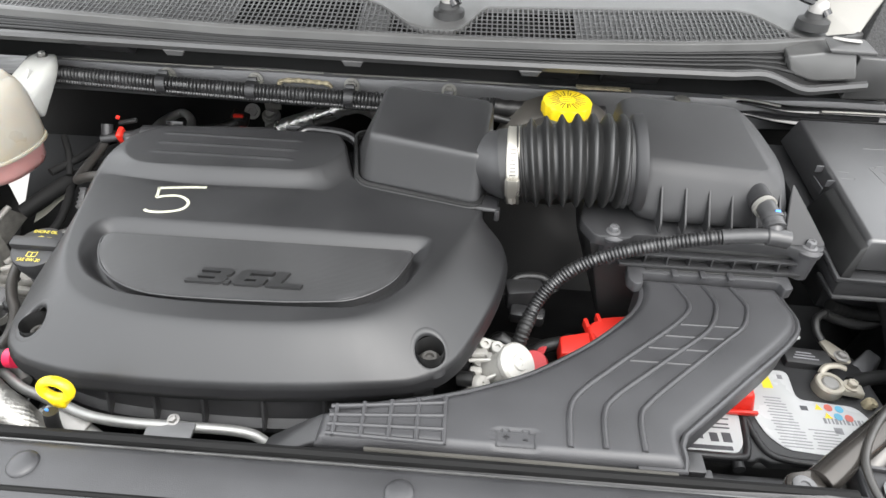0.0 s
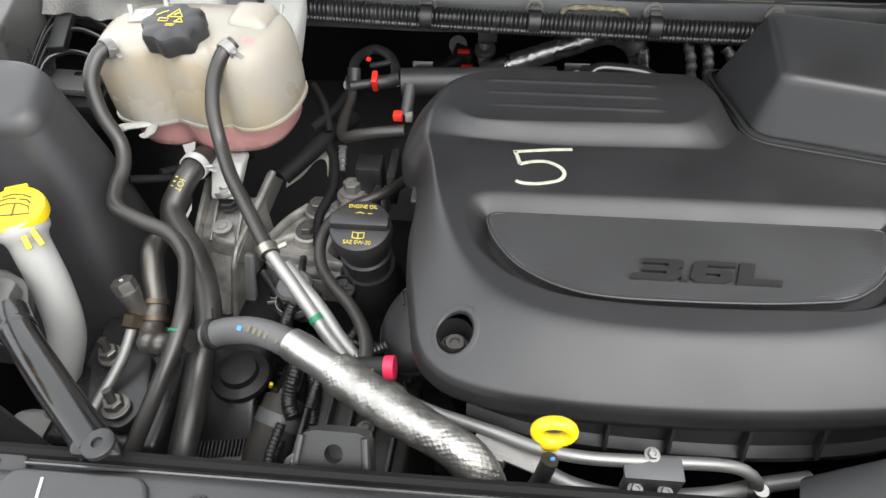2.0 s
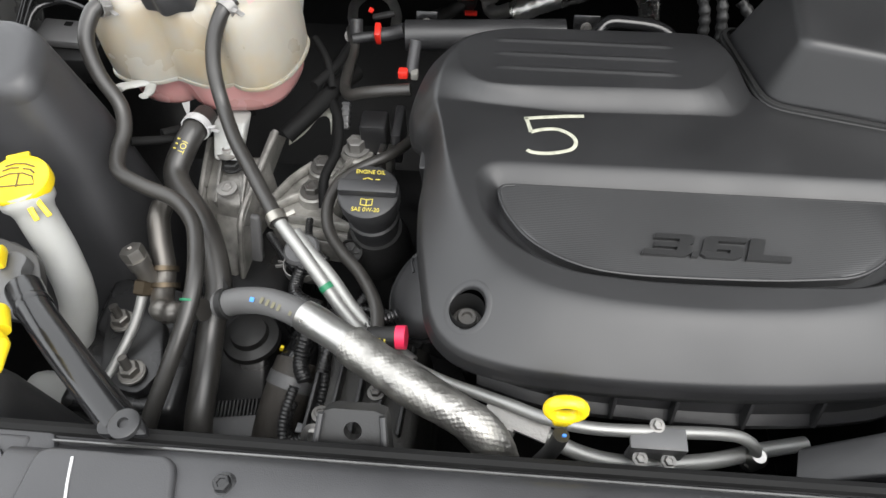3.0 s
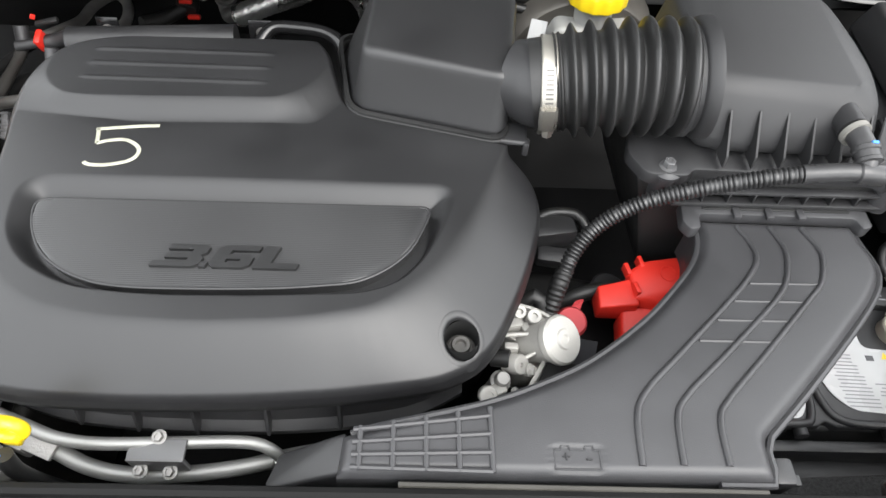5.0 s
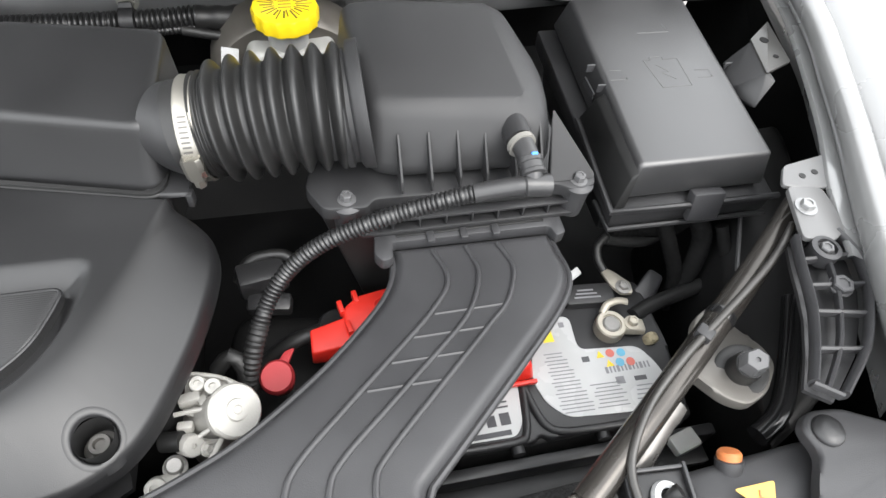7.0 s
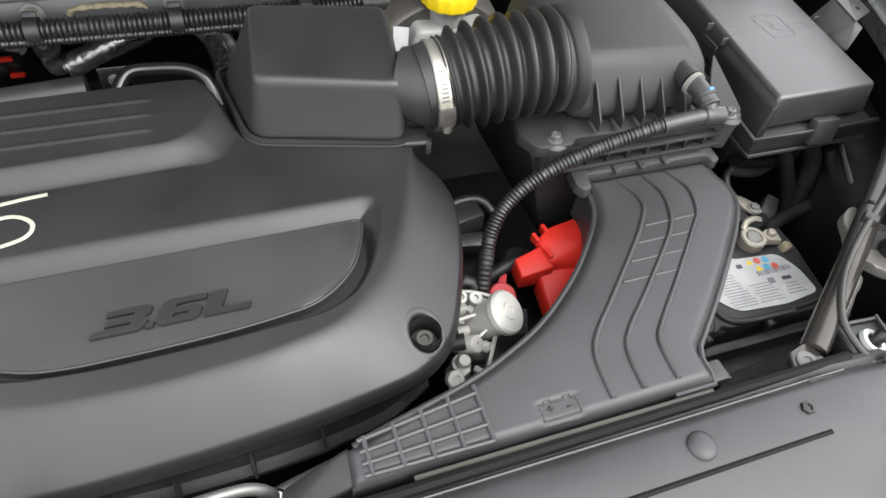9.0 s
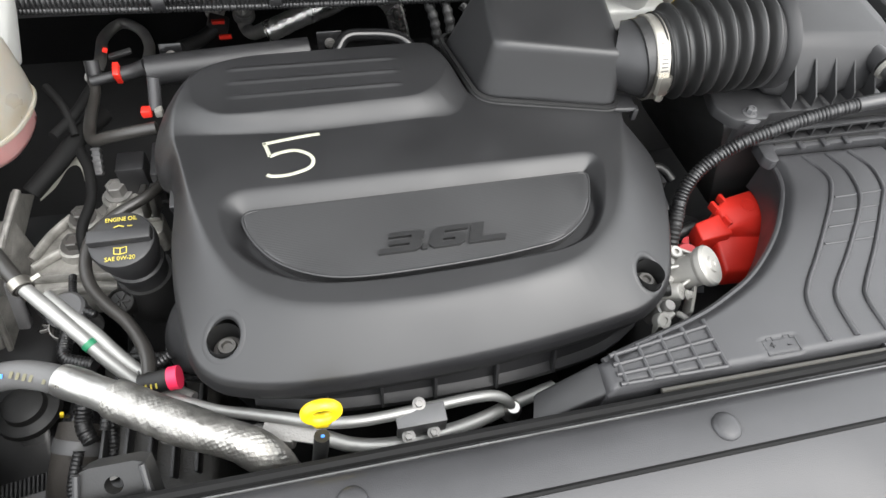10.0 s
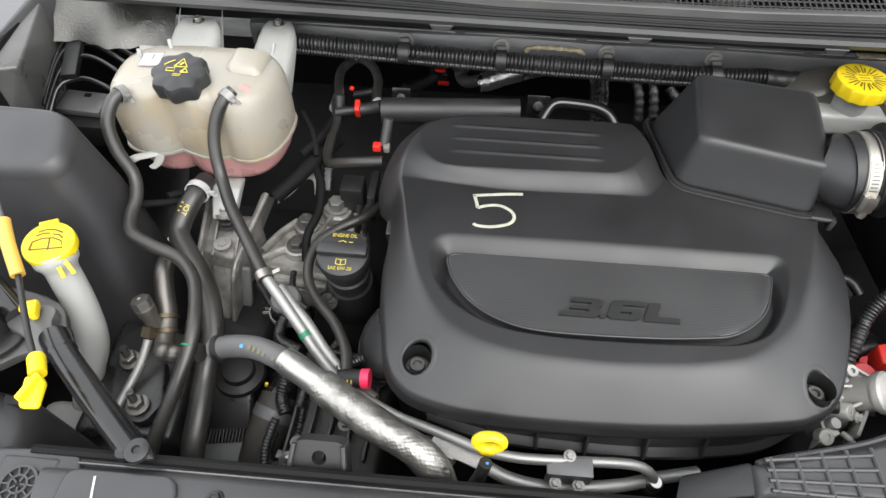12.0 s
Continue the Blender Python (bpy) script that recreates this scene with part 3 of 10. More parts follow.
    box(bm, (1.9, 1.1, 0.005), Matrix.Translation((0, 1.55, 1.43)) @ pose(0, 0, 0, 32), 0.001)
    screen = part("windscreen", bm, GLASS)
    screen.visible_shadow = False
    tagged(screen, "clear sloping windscreen glass behind the cowl", "windscreen", "", "structure")
    plate("dashboard", [[(-0.9, 1.25, 1.16), (0.9, 1.25, 1.16)], [(-0.9, 2.0, 1.2), (0.9, 2.0, 1.2)]], DARK, 0.02, "dark dashboard top behind the windscreen")

    # unseen dark plane, added to keep bright sky out of reflections
    plate("cabin_backdrop", [[(-0.95, 2.06, 1.0), (0.95, 2.06, 1.0)], [(-0.95, 2.06, 1.74), (0.95, 2.06, 1.74)]], DARK, 0.02, "plain dark backdrop added in place of the cabin to block the sky")
    # front beam cover with seals
    beam = thing("front_beam_cover", "dark grey plastic cover over the front beam", "panel", (0, 0.2, 0.95), kind="structure")
    bm = bmesh.new()
    nx, prof = 90, ((0.292, 0.975), (0.290, 1.000), (0.284, 1.004), (0.279, 1.000), (0.276, 1.003), (0.272, 1.010), (0.266, 1.013), (0.25, 1.0145), (0.235, 1.014), (0.212, 1.011), (0.196, 1.004), (0.16, 0.990), (0.10, 0.965), (-0.02, 0.90), (-0.06, 0.80))
    rings = []
    for i in range(nx + 1):
        x = -0.72 + i * 1.10 / nx
        end = float(smoothstep(0.30, 0.375, x) + smoothstep(-0.60, -0.68, x))
        hump = 0.012 * float(smoothstep(0.03, 0.10, x) * (1 - smoothstep(0.26, 0.32, x)))
        rings.append([Vector((x, y - 0.004 * end, z - 0.012 * end * float(smoothstep(0.27, 0.22, y)) + hump * float(smoothstep(0.215, 0.17, y)))) for y, z in prof])
    loft(bm, rings, cap=False, closed=False)
    part("beam_panel", bm, DUCT, beam, sharp=50)
    bm = bmesh.new()
    tube(bm, [(-0.74, 0.285, 1.004), (-0.4, 0.284, 1.004), (0.0, 0.285, 1.004), (0.345, 0.287, 1.000)], 0.0050, 8, 0.03)
    part("beam_seal", bm, SEAL_AND_SHADE, beam, "black rubber edge seal")
    bm = bmesh.new()
    tube(bm, [(-0.58, 0.231, 1.0120), (-0.3, 0.231, 1.0125), (0.0, 0.231, 1.0125), (0.27, 0.231, 1.0120)], 0.0026, 8, 0.03)
    part("beam_groove", bm, SEAL_AND_SHADE, beam, "dark joint along the beam")
    # paler than the beam: the edge's glint is put into the bead's colour
    bm = bmesh.new()
    tube(bm, [(-0.72, 0.2765, 1.0045), (-0.3, 0.2765, 1.0045), (0.0, 0.2765, 1.0045), (0.33, 0.277, 1.001)], 0.0012, 6, 0.03)
    part("glint_bead", bm, material("glint_pale_plastic", (0.075, 0.075, 0.074), 0.18, grain=500, bump=0.05, vary=0.25, blotch=30, spec=0.9), beam, "thin bead coloured pale as a glint beside the seal")
    bm = bmesh.new()
    tube(bm, [(-0.06, 0.2915, 1.006), (0.08, 0.291, 1.006), (0.2, 0.291, 1.004)], 0.0022, 6, 0.02)
    part("beam_edge", bm, AGED, beam, "pale worn edge strip")
    for x in (-0.323, -0.025, 0.158):
        bm = bmesh.new()
        lathe(bm, [(0.012, -0.002), (0.012, 0.001), (0.0105, 0.003), (0.007, 0.0045), (0.001, 0.005)], at(x, 0.2505, 1.0140), 24)
        part("rivet", bm, DUCT, beam, "domed black push rivet")
    for x, z in ((-0.565, 1.011), (0.262, 1.008)):
        bm = bmesh.new()
        lathe(bm, [(0.015, -0.006), (0.015, -0.001), (0.0125, 0.0005), (0.0125, 0.002), (0.001, 0.002)], at(x, 0.253, z), 24)
        hexbolt(bm, x, 0.253, z + 0.0015, size=0.006, washer=0.0085)
        part("beam_bolt", bm, BLACK_STEEL, beam, "black bolt in a recess")
    # no opening here; a black pad gives the notch its shade
    bm = bmesh.new()
    prism(bm, rounded([(0.284, 0.276), (0.314, 0.274), (0.312, 0.254), (0.300, 0.245), (0.286, 0.248), (0.280, 0.262)], 0.005), 1.000, 1.0085, 0.0006, 1)
    part("hook_notch", bm, DARK, beam, "black pad painting a notch's shade beside the bolt")
    # sloping plate at the left of the beam, with a scratch
    bm = bmesh.new()
    prism(bm, rounded([(-0.695, 0.268), (-0.60, 0.268), (-0.585, 0.20), (-0.70, 0.16)], 0.012), 1.010, 1.0195, 0.003, 3)
    left_plate = part("raised_pad", bm, DUCT, beam, "raised pad beside the lamp")
    bm = bmesh.new()
    ribbon(bm, [(-0.668, 0.262, 1.0195), (-0.664, 0.245, 1.0195), (-0.661, 0.235, 1.0195), (-0.657, 0.215, 1.0195)], 0.002, 0.0002)
    part("scratch", bm, PAPER, left_plate, "pale scratch mark")


build_setting()


# ---- engine cover ----
BELLOWS = material("glossy_bellows_rubber", (0.014, 0.014, 0.014), 0.42, grain=700, bump=0.12, vary=0.2, wear=0.08)
CLAMP_STEEL = material("rolled_clamp_steel", (0.36, 0.345, 0.31), 0.36, 0.9, grain=700, bump=0.1, vary=0.15)
SCREW = material("phosphated_steel", (0.13, 0.125, 0.118), 0.42, 0.6, grain=500, bump=0.1)

COVER_LINE = [(-0.446, 0.408), (-0.432, 0.385), (-0.405, 0.369), (-0.345, 0.358), (-0.25, 0.356), (-0.15, 0.361), (-0.06, 0.372), (-0.02, 0.383), (0.010, 0.406),
              (0.032, 0.446), (0.054, 0.505), (0.065, 0.56), (0.060, 0.594), (0.045, 0.612), (0.022, 0.6165), (-0.045, 0.6325), (-0.104, 0.6465), (-0.130, 0.664), (-0.146, 0.70),
              (-0.157, 0.732), (-0.178, 0.760), (-0.215, 0.771), (-0.30, 0.773), (-0.39, 0.771), (-0.440, 0.761), (-0.466, 0.740), (-0.480, 0.705), (-0.486, 0.66),
              (-0.480, 0.625), (-0.466, 0.605), (-0.463, 0.57), (-0.464, 0.53), (-0.460, 0.48), (-0.453, 0.44)]
FLAT_LINE = [(-0.455, 0.642), (-0.436, 0.552), (-0.416, 0.490), (-0.391, 0.447), (-0.355, 0.423), (-0.300, 0.412), (-0.224, 0.409), (-0.150, 0.414), (-0.085, 0.427), (-0.036, 0.469), (-0.003, 0.534),
             (0.027, 0.607), (0.050, 0.645), (0.0, 0.665), (-0.09, 0.69), (-0.11, 0.71), (-0.13, 0.745), (-0.17, 0.748), (-0.38, 0.743), (-0.42, 0.730), (-0.448, 0.695)]
RAISED_LINE = [(-0.436, 0.676), (-0.412, 0.652), (-0.385, 0.649), (-0.26, 0.653), (-0.195, 0.655), (-0.166, 0.678), (-0.150, 0.715), (-0.157, 0.738), (-0.18, 0.748), (-0.40, 0.748), (-0.43, 0.735), (-0.438, 0.715)]
RAISED_FOOT = [(-0.486, 0.641), (-0.455, 0.639), (-0.33, 0.627), (-0.20, 0.632), (-0.158, 0.632), (-0.140, 0.66), (-0.122, 0.70), (-0.12, 0.78), (-0.30, 0.785), (-0.486, 0.78)]
RECESS_LINE = [(-0.413, 0.552), (-0.24, 0.5545), (-0.021, 0.554), (-0.029, 0.515), (-0.045, 0.475), (-0.066, 0.4490), (-0.096, 0.4375), (-0.18, 0.4320), (-0.27, 0.4305), (-0.334, 0.4365), (-0.377, 0.459), (-0.403, 0.490)]
INLAY_LINE = [(-0.393, 0.5275), (-0.042, 0.5295), (-0.047, 0.511), (-0.058, 0.482), (-0.078, 0.461), (-0.102, 0.4475), (-0.16, 0.4405), (-0.22, 0.4380), (-0.28, 0.4375), (-0.312, 0.4405), (-0.340, 0.4505), (-0.366, 0.468), (-0.385, 0.497)]
COVER_TOP = 1.0215
WELLS = ((-0.0145, 0.411), (-0.412, 0.408))


def flat_spline(points, step):
    return [(p.x, p.y) for p in spline([(x, y, 0) for x, y in points], step, closed=True)]


def even_line(points, step):
    """Closed outline cut into short even pieces, so that a spline through it stays calm."""
    out = []
    for (ax, ay), (bx, by) in zip(points, points[1:] + points[:1]):
        n = max(1, round(math.hypot(bx - ax, by - ay) / step))
        out += [(ax + (bx - ax) * k / n, ay + (by - ay) * k / n) for k in range(n)]
    for _ in range(3):
        out = [((a[0] + 2 * b[0] + c[0]) / 4, (a[1] + 2 * b[1] + c[1]) / 4) for a, b, c in zip(out[-1:] + out[:-1], out, out[1:] + out[:1])]
    return out


RECESS_EDGE = even_line([tuple(q)[:2] for q in rounded(RECESS_LINE, 0.030, 10)], 0.003)


def share(x, y, inner, outer_distance):
    """0 inside the inner outline, 1 at the outer one."""
    out = np.maximum(-inside_distance(x, y, inner), 0)
    return out / np.maximum(out + np.maximum(outer_distance, 0), 1e-6)


def cover_height(x, y):
    """Height of the cover's skin over the plan."""
    d = inside_distance(x, y, flat_spline(COVER_LINE, 0.006))
    u = share(x, y, rounded(FLAT_LINE, 0.02, 4), d)
    z = COVER_TOP - 0.037 * (np.sqrt(u * u + 0.06) - 0.2449) / 0.7847
    # the long block at the back with its sloped front
    w = 1 - share(x, y, rounded(RAISED_LINE, 0.02, 4), inside_distance(x, y, rounded(RAISED_FOOT, 0.02, 4)))
    w = 0.55 * w + 0.45 * smoothstep(0, 1, w)
    z = z + 0.0135 * w
    for yy in (0.676, 0.699, 0.722):
        z = z + 0.0013 * np.exp(-((y - yy) / 0.0028) ** 2) * smoothstep(-0.402, -0.39, x) * (1 - smoothstep(-0.222, -0.208, x))
    z = z - 0.0055 * np.clip(1 - d / 0.005, 0, 1) ** 2
    return z


def recess_depth(x, y):
    """How far the skin sinks round the inlay: a long slope at the back, a tight gutter at the front."""
    d = inside_distance(x, y, RECESS_EDGE)
    wide = 0.0055 + 0.0155 * smoothstep(0.480, 0.546, y) + 0.005 * smoothstep(-0.34, -0.39, x) * smoothstep(0.546, 0.500, y)
    return 0.0130 * smoothstep(-0.22, 1.15, d / wide)


def build_engine_cover():
    cover = thing("engine_cover", "large satin black plastic engine cover with moulded badge", "engine cover", (-0.2, 0.56, 0.95))
    line = flat_spline(COVER_LINE, 0.0021)
    px, py = np.array([p[0] for p in line]), np.array([p[1] for p in line])
    s = np.concatenate([np.linspace(0.01, 0.9, 230), np.linspace(0.904, 1.0, 26)])[:, None]
    x, y = -0.2 + s * (px + 0.2)[None, :], 0.56 + s * (py - 0.56)[None, :]
    z = cover_height(x, y) - recess_depth(x, y)
    edge_row = z[-1]
    low = [(1.0, -0.0035), (1.005, -0.006), (1.005, -0.014), (0.99, -0.016)]
    for k, dz in low:
        x = np.vstack([x, -0.2 + k * (px + 0.2)])
        y = np.vstack([y, 0.56 + k * (py - 0.56)])
        z = np.vstack([z, edge_row + dz])
    x, y, z = (np.hstack([a, a[:, :1]]) for a in (x, y, z))
    bm = bmesh.new()
    v = grid_mesh(bm, x, y, z)
    c = bm.verts.new((-0.2, 0.56, COVER_TOP - 0.0001))
    for j in range(x.shape[1] - 1):
        bm.faces.new((c, v[0][j + 1], v[0][j]))
    bmesh.ops.remove_doubles(bm, verts=bm.verts, dist=0.00005)
    gone = [w for w in bm.verts if any(math.hypot(w.co.x - cx, (w.co.y - cy) * 0.92) < 0.0158 for cx, cy in WELLS)]
    bmesh.ops.delete(bm, geom=gone, context="VERTS")
    part("cover_shell", bm, COVER, cover, sharp=60)
    for cx, cy in WELLS:
        bm = bmesh.new()
        rings = []
        for r, lift, floor in ((0.0212, -0.0008, None), (0.0190, 0.0002, None), (0.0164, 0.0003, None), (0.0150, -0.0002, None), (0.0143, -0.0018, None), (0.0140, -0.004, None)):
            turn = np.linspace(0, 2 * math.pi, 64, endpoint=False)
            wx, wy = cx + r * np.cos(turn), cy + r * np.sin(turn) / 0.92
            wz = np.full(64, floor) if floor else cover_height(wx, wy) + lift
            rings.append([Vector(q) for q in zip(wx, wy, wz)])
        loft(bm, rings, cap=False)
        rim = part("well_rim", bm, COVER, cover, "rounded edge of the screw well", sharp=70)
        # well wall in deeper black than the cover, painting its shade
        bm = bmesh.new()
        lathe(bm, [(0.0141, 0.022), (0.0138, 0.006), (0.0134, 0.0), (0.001, 0.0)], at(cx, cy, 0.977), 48, lambda a, r, z: 1 / math.sqrt(math.cos(a) ** 2 + (0.95 * math.sin(a)) ** 2))
        bmesh.ops.delete(bm, geom=[f for f in bm.faces if len(f.verts) > 8], context="FACES_ONLY")
        part("screw_well", bm, DARK, rim, "screw well with its shade painted deep black", sharp=70)
    # D-shaped inlay with a fine rim
    bm = bmesh.new()
    edge = even_line([tuple(q)[:2] for q in rounded(INLAY_LINE, 0.024, 10)], 0.003)
    prism(bm, edge, 1.004, 1.0205, 0.0025, 3)
    inlay = part("inlay_panel", bm, RIBBED, cover, "finely ribbed D-shaped inlay")
    bm = bmesh.new()
    tube(bm, [(p[0], p[1], 1.0190) for p in edge] + [(*edge[0], 1.0192)], 0.0017, 10, smooth=False)
    part("inlay_rim", bm, COVER, inlay)
    # wide slanted badge characters, flat on top with upright walls
    three = [[(0.14, 1.0), (1.42, 1.0), (1.62, 0.88), (1.62, 0.64), (1.46, 0.53), (1.62, 0.40), (1.62, 0.13), (1.40, 0.0), (-0.10, 0.0), (-0.10, 0.22), (1.08, 0.22), (1.08, 0.385), (0.22, 0.385), (0.22, 0.60), (1.08, 0.60), (1.08, 0.78), (0.14, 0.78)]]
    point = [[(0.0, 0.0), (0.24, 0.0), (0.24, 0.23), (0.0, 0.23)]]
    six = [[(0.20, 1.0), (1.50, 1.0), (1.50, 0.78), (0.52, 0.78), (0.52, 0.60), (1.28, 0.60), (1.46, 0.48), (1.46, 0.13), (1.26, 0.0), (0.20, 0.0), (0.0, 0.14), (0.0, 0.302), (0.52, 0.302), (0.52, 0.22), (1.02, 0.22), (1.02, 0.385), (0.52, 0.385), (0.52, 0.306), (0.0, 0.306), (0.0, 0.86)]]
    ell = [[(0.0, 1.0), (0.54, 1.0), (0.54, 0.24), (1.56, 0.24), (1.56, 0.0), (0.0, 0.0)]]
    for word, glyph, x0 in (("three", three, -0.2700), ("point", point, -0.2325), ("six", six, -0.2255), ("letter_l", ell, -0.1880)):
        bm = bmesh.new()
        for face in glyph:
            prism(bm, [(x0 + 0.0228 * (a + 0.36 * b), 0.4565 + 0.0222 * b) for a, b in face], 1.0195, 1.0238, 0.0, 1)
        part("badge_character", bm, INLAY, inlay, "raised black badge character")
    # number drawn by hand with a paint pen
    stroke = [[(-0.309, 0.6220), (-0.328, 0.6203), (-0.351, 0.6170), (-0.3675, 0.6143)], [(-0.3655, 0.6150), (-0.3628, 0.6040), (-0.3612, 0.5955)],
              [(-0.3612, 0.5955), (-0.350, 0.6000), (-0.335, 0.6010), (-0.3220, 0.5930), (-0.3190, 0.5830), (-0.325, 0.5740), (-0.344, 0.5680), (-0.359, 0.5680), (-0.365, 0.5710)]]
    bm = bmesh.new()
    for s_pts in stroke:
        path = spline([(a, b, 0) for a, b in s_pts], 0.002)
        rise = cover_height(np.array([p.x for p in path]), np.array([p.y for p in path]))
        ribbon(bm, [(p.x, p.y, z) for p, z in zip(path, rise)], 0.0040, 0.0003)
    part("pen_mark", bm, CHALK, cover, "white hand-drawn numeral five")
    for cx, cy in ((-0.0145, 0.4105), (-0.412, 0.4075)):
        bm = bmesh.new()
        m = at(cx, cy, 0.979)
        lathe(bm, [(0.0122, 0), (0.0122, 0.002), (0.0108, 0.003), (0.0100, 0.0032)], m, 28)
        lathe(bm, [(0.0082, 0.002), (0.0082, 0.007), (0.0074, 0.0085), (0.0046, 0.0085), (0.0040, 0.005), (0.001, 0.005)], m, 28)
        part("cover_screw", bm, SCREW, cover, "dark socket screw in its well")
    bm = bmesh.new()
    hull(bm, [(-0.470, 0.585, 0.975), (-0.470, 0.625, 0.975), (-0.445, 0.585, 0.975), (-0.445, 0.625, 0.975), (-0.466, 0.59, 0.93), (-0.45, 0.62, 0.93)], 0.002)
    part("side_lug", bm, COVER, cover)


build_engine_cover()


# ---- intake manifold below the cover ----
def build_manifold():
    man = thing("intake_manifold", "ribbed black plastic intake manifold under the cover", "manifold", (-0.2, 0.5, 0.85))
    bm = bmesh.new()
    rings = []
    line = [(-0.40, 0.392), (-0.34, 0.376), (-0.25, 0.370), (-0.15, 0.372), (-0.06, 0.385), (-0.01, 0.41)]
    path = spline([(a, b, 0) for a, b in line], 0.01)
    for p in path:
        rings.append([Vector((p.x, p.y + o, z)) for o, z in ((0.03, 0.966), (0.006, 0.966), (0.002, 0.958), (-0.002, 0.945), (-0.006, 0.928), (-0.014, 0.922), (-0.014, 0.915), (0.03, 0.91), (0.10, 0.86))])
    loft(bm, rings)
    part("plenum_front", bm, PLASTIC, man)
    for x, y in ((-0.335, 0.374), (-0.285, 0.369), (-0.235, 0.367), (-0.175, 0.368), (-0.115, 0.374)):
        bm = bmesh.new()
        hull(bm, [(x - 0.0015, y - 0.002, 0.962), (x + 0.0015, y - 0.002, 0.962), (x - 0.0015, y - 0.016, 0.923), (x + 0.0015, y - 0.016, 0.923), (x - 0.0015, y + 0.02, 0.92), (x + 0.0015, y + 0.02, 0.92)], 0.0005, 1)
        part("rib", bm, PLASTIC, man)
    # body coloured near black for the shade in the gap round it
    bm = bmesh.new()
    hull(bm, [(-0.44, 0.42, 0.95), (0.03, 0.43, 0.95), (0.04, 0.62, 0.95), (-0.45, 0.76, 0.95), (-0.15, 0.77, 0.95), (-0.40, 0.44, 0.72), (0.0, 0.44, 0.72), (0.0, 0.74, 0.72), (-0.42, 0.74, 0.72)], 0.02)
    part("plenum_body", bm, BAY_SHADE, man)
    bm = bmesh.new()
    tube(bm, [(-0.515, 0.858, 0.941), (-0.42, 0.866, 0.941), (-0.305, 0.876, 0.941)], 0.0195, 24, 0.03)
    part("rear_rail", bm, PLASTIC, man, "dull black pipe behind the cover")
    # round cover at the engine's end
    bm = bmesh.new()
    end_at = at(-0.450, 0.478, 0.915, (-0.55, -0.1, 0.8))
    lathe(bm, [(0.001, 0.011), (0.034, 0.010), (0.044, 0.007), (0.049, 0.001), (0.050, -0.006)], end_at, 48)
    end = part("end_cover", bm, PLASTIC, man, "rounded black end cover")
    bm = bmesh.new()
    lathe(bm, [(0.049, -0.010), (0.0505, -0.003), (0.0530, -0.0015), (0.0560, -0.003), (0.0570, -0.008), (0.056, -0.05)], end_at, 48)
    part("end_cover_rim", bm, BLACK_STEEL, end, "glossy raised rim")
    bm = bmesh.new()
    tube(bm, [end_at @ Vector(q) for q in ((-0.020, -0.010, 0.0105), (-0.034, -0.012, 0.010), (-0.040, -0.010, 0.008), (-0.040, 0.0, 0.008))], 0.0016, 8, 0.003)
    part("end_rib", bm, PLASTIC, end)


build_manifold()


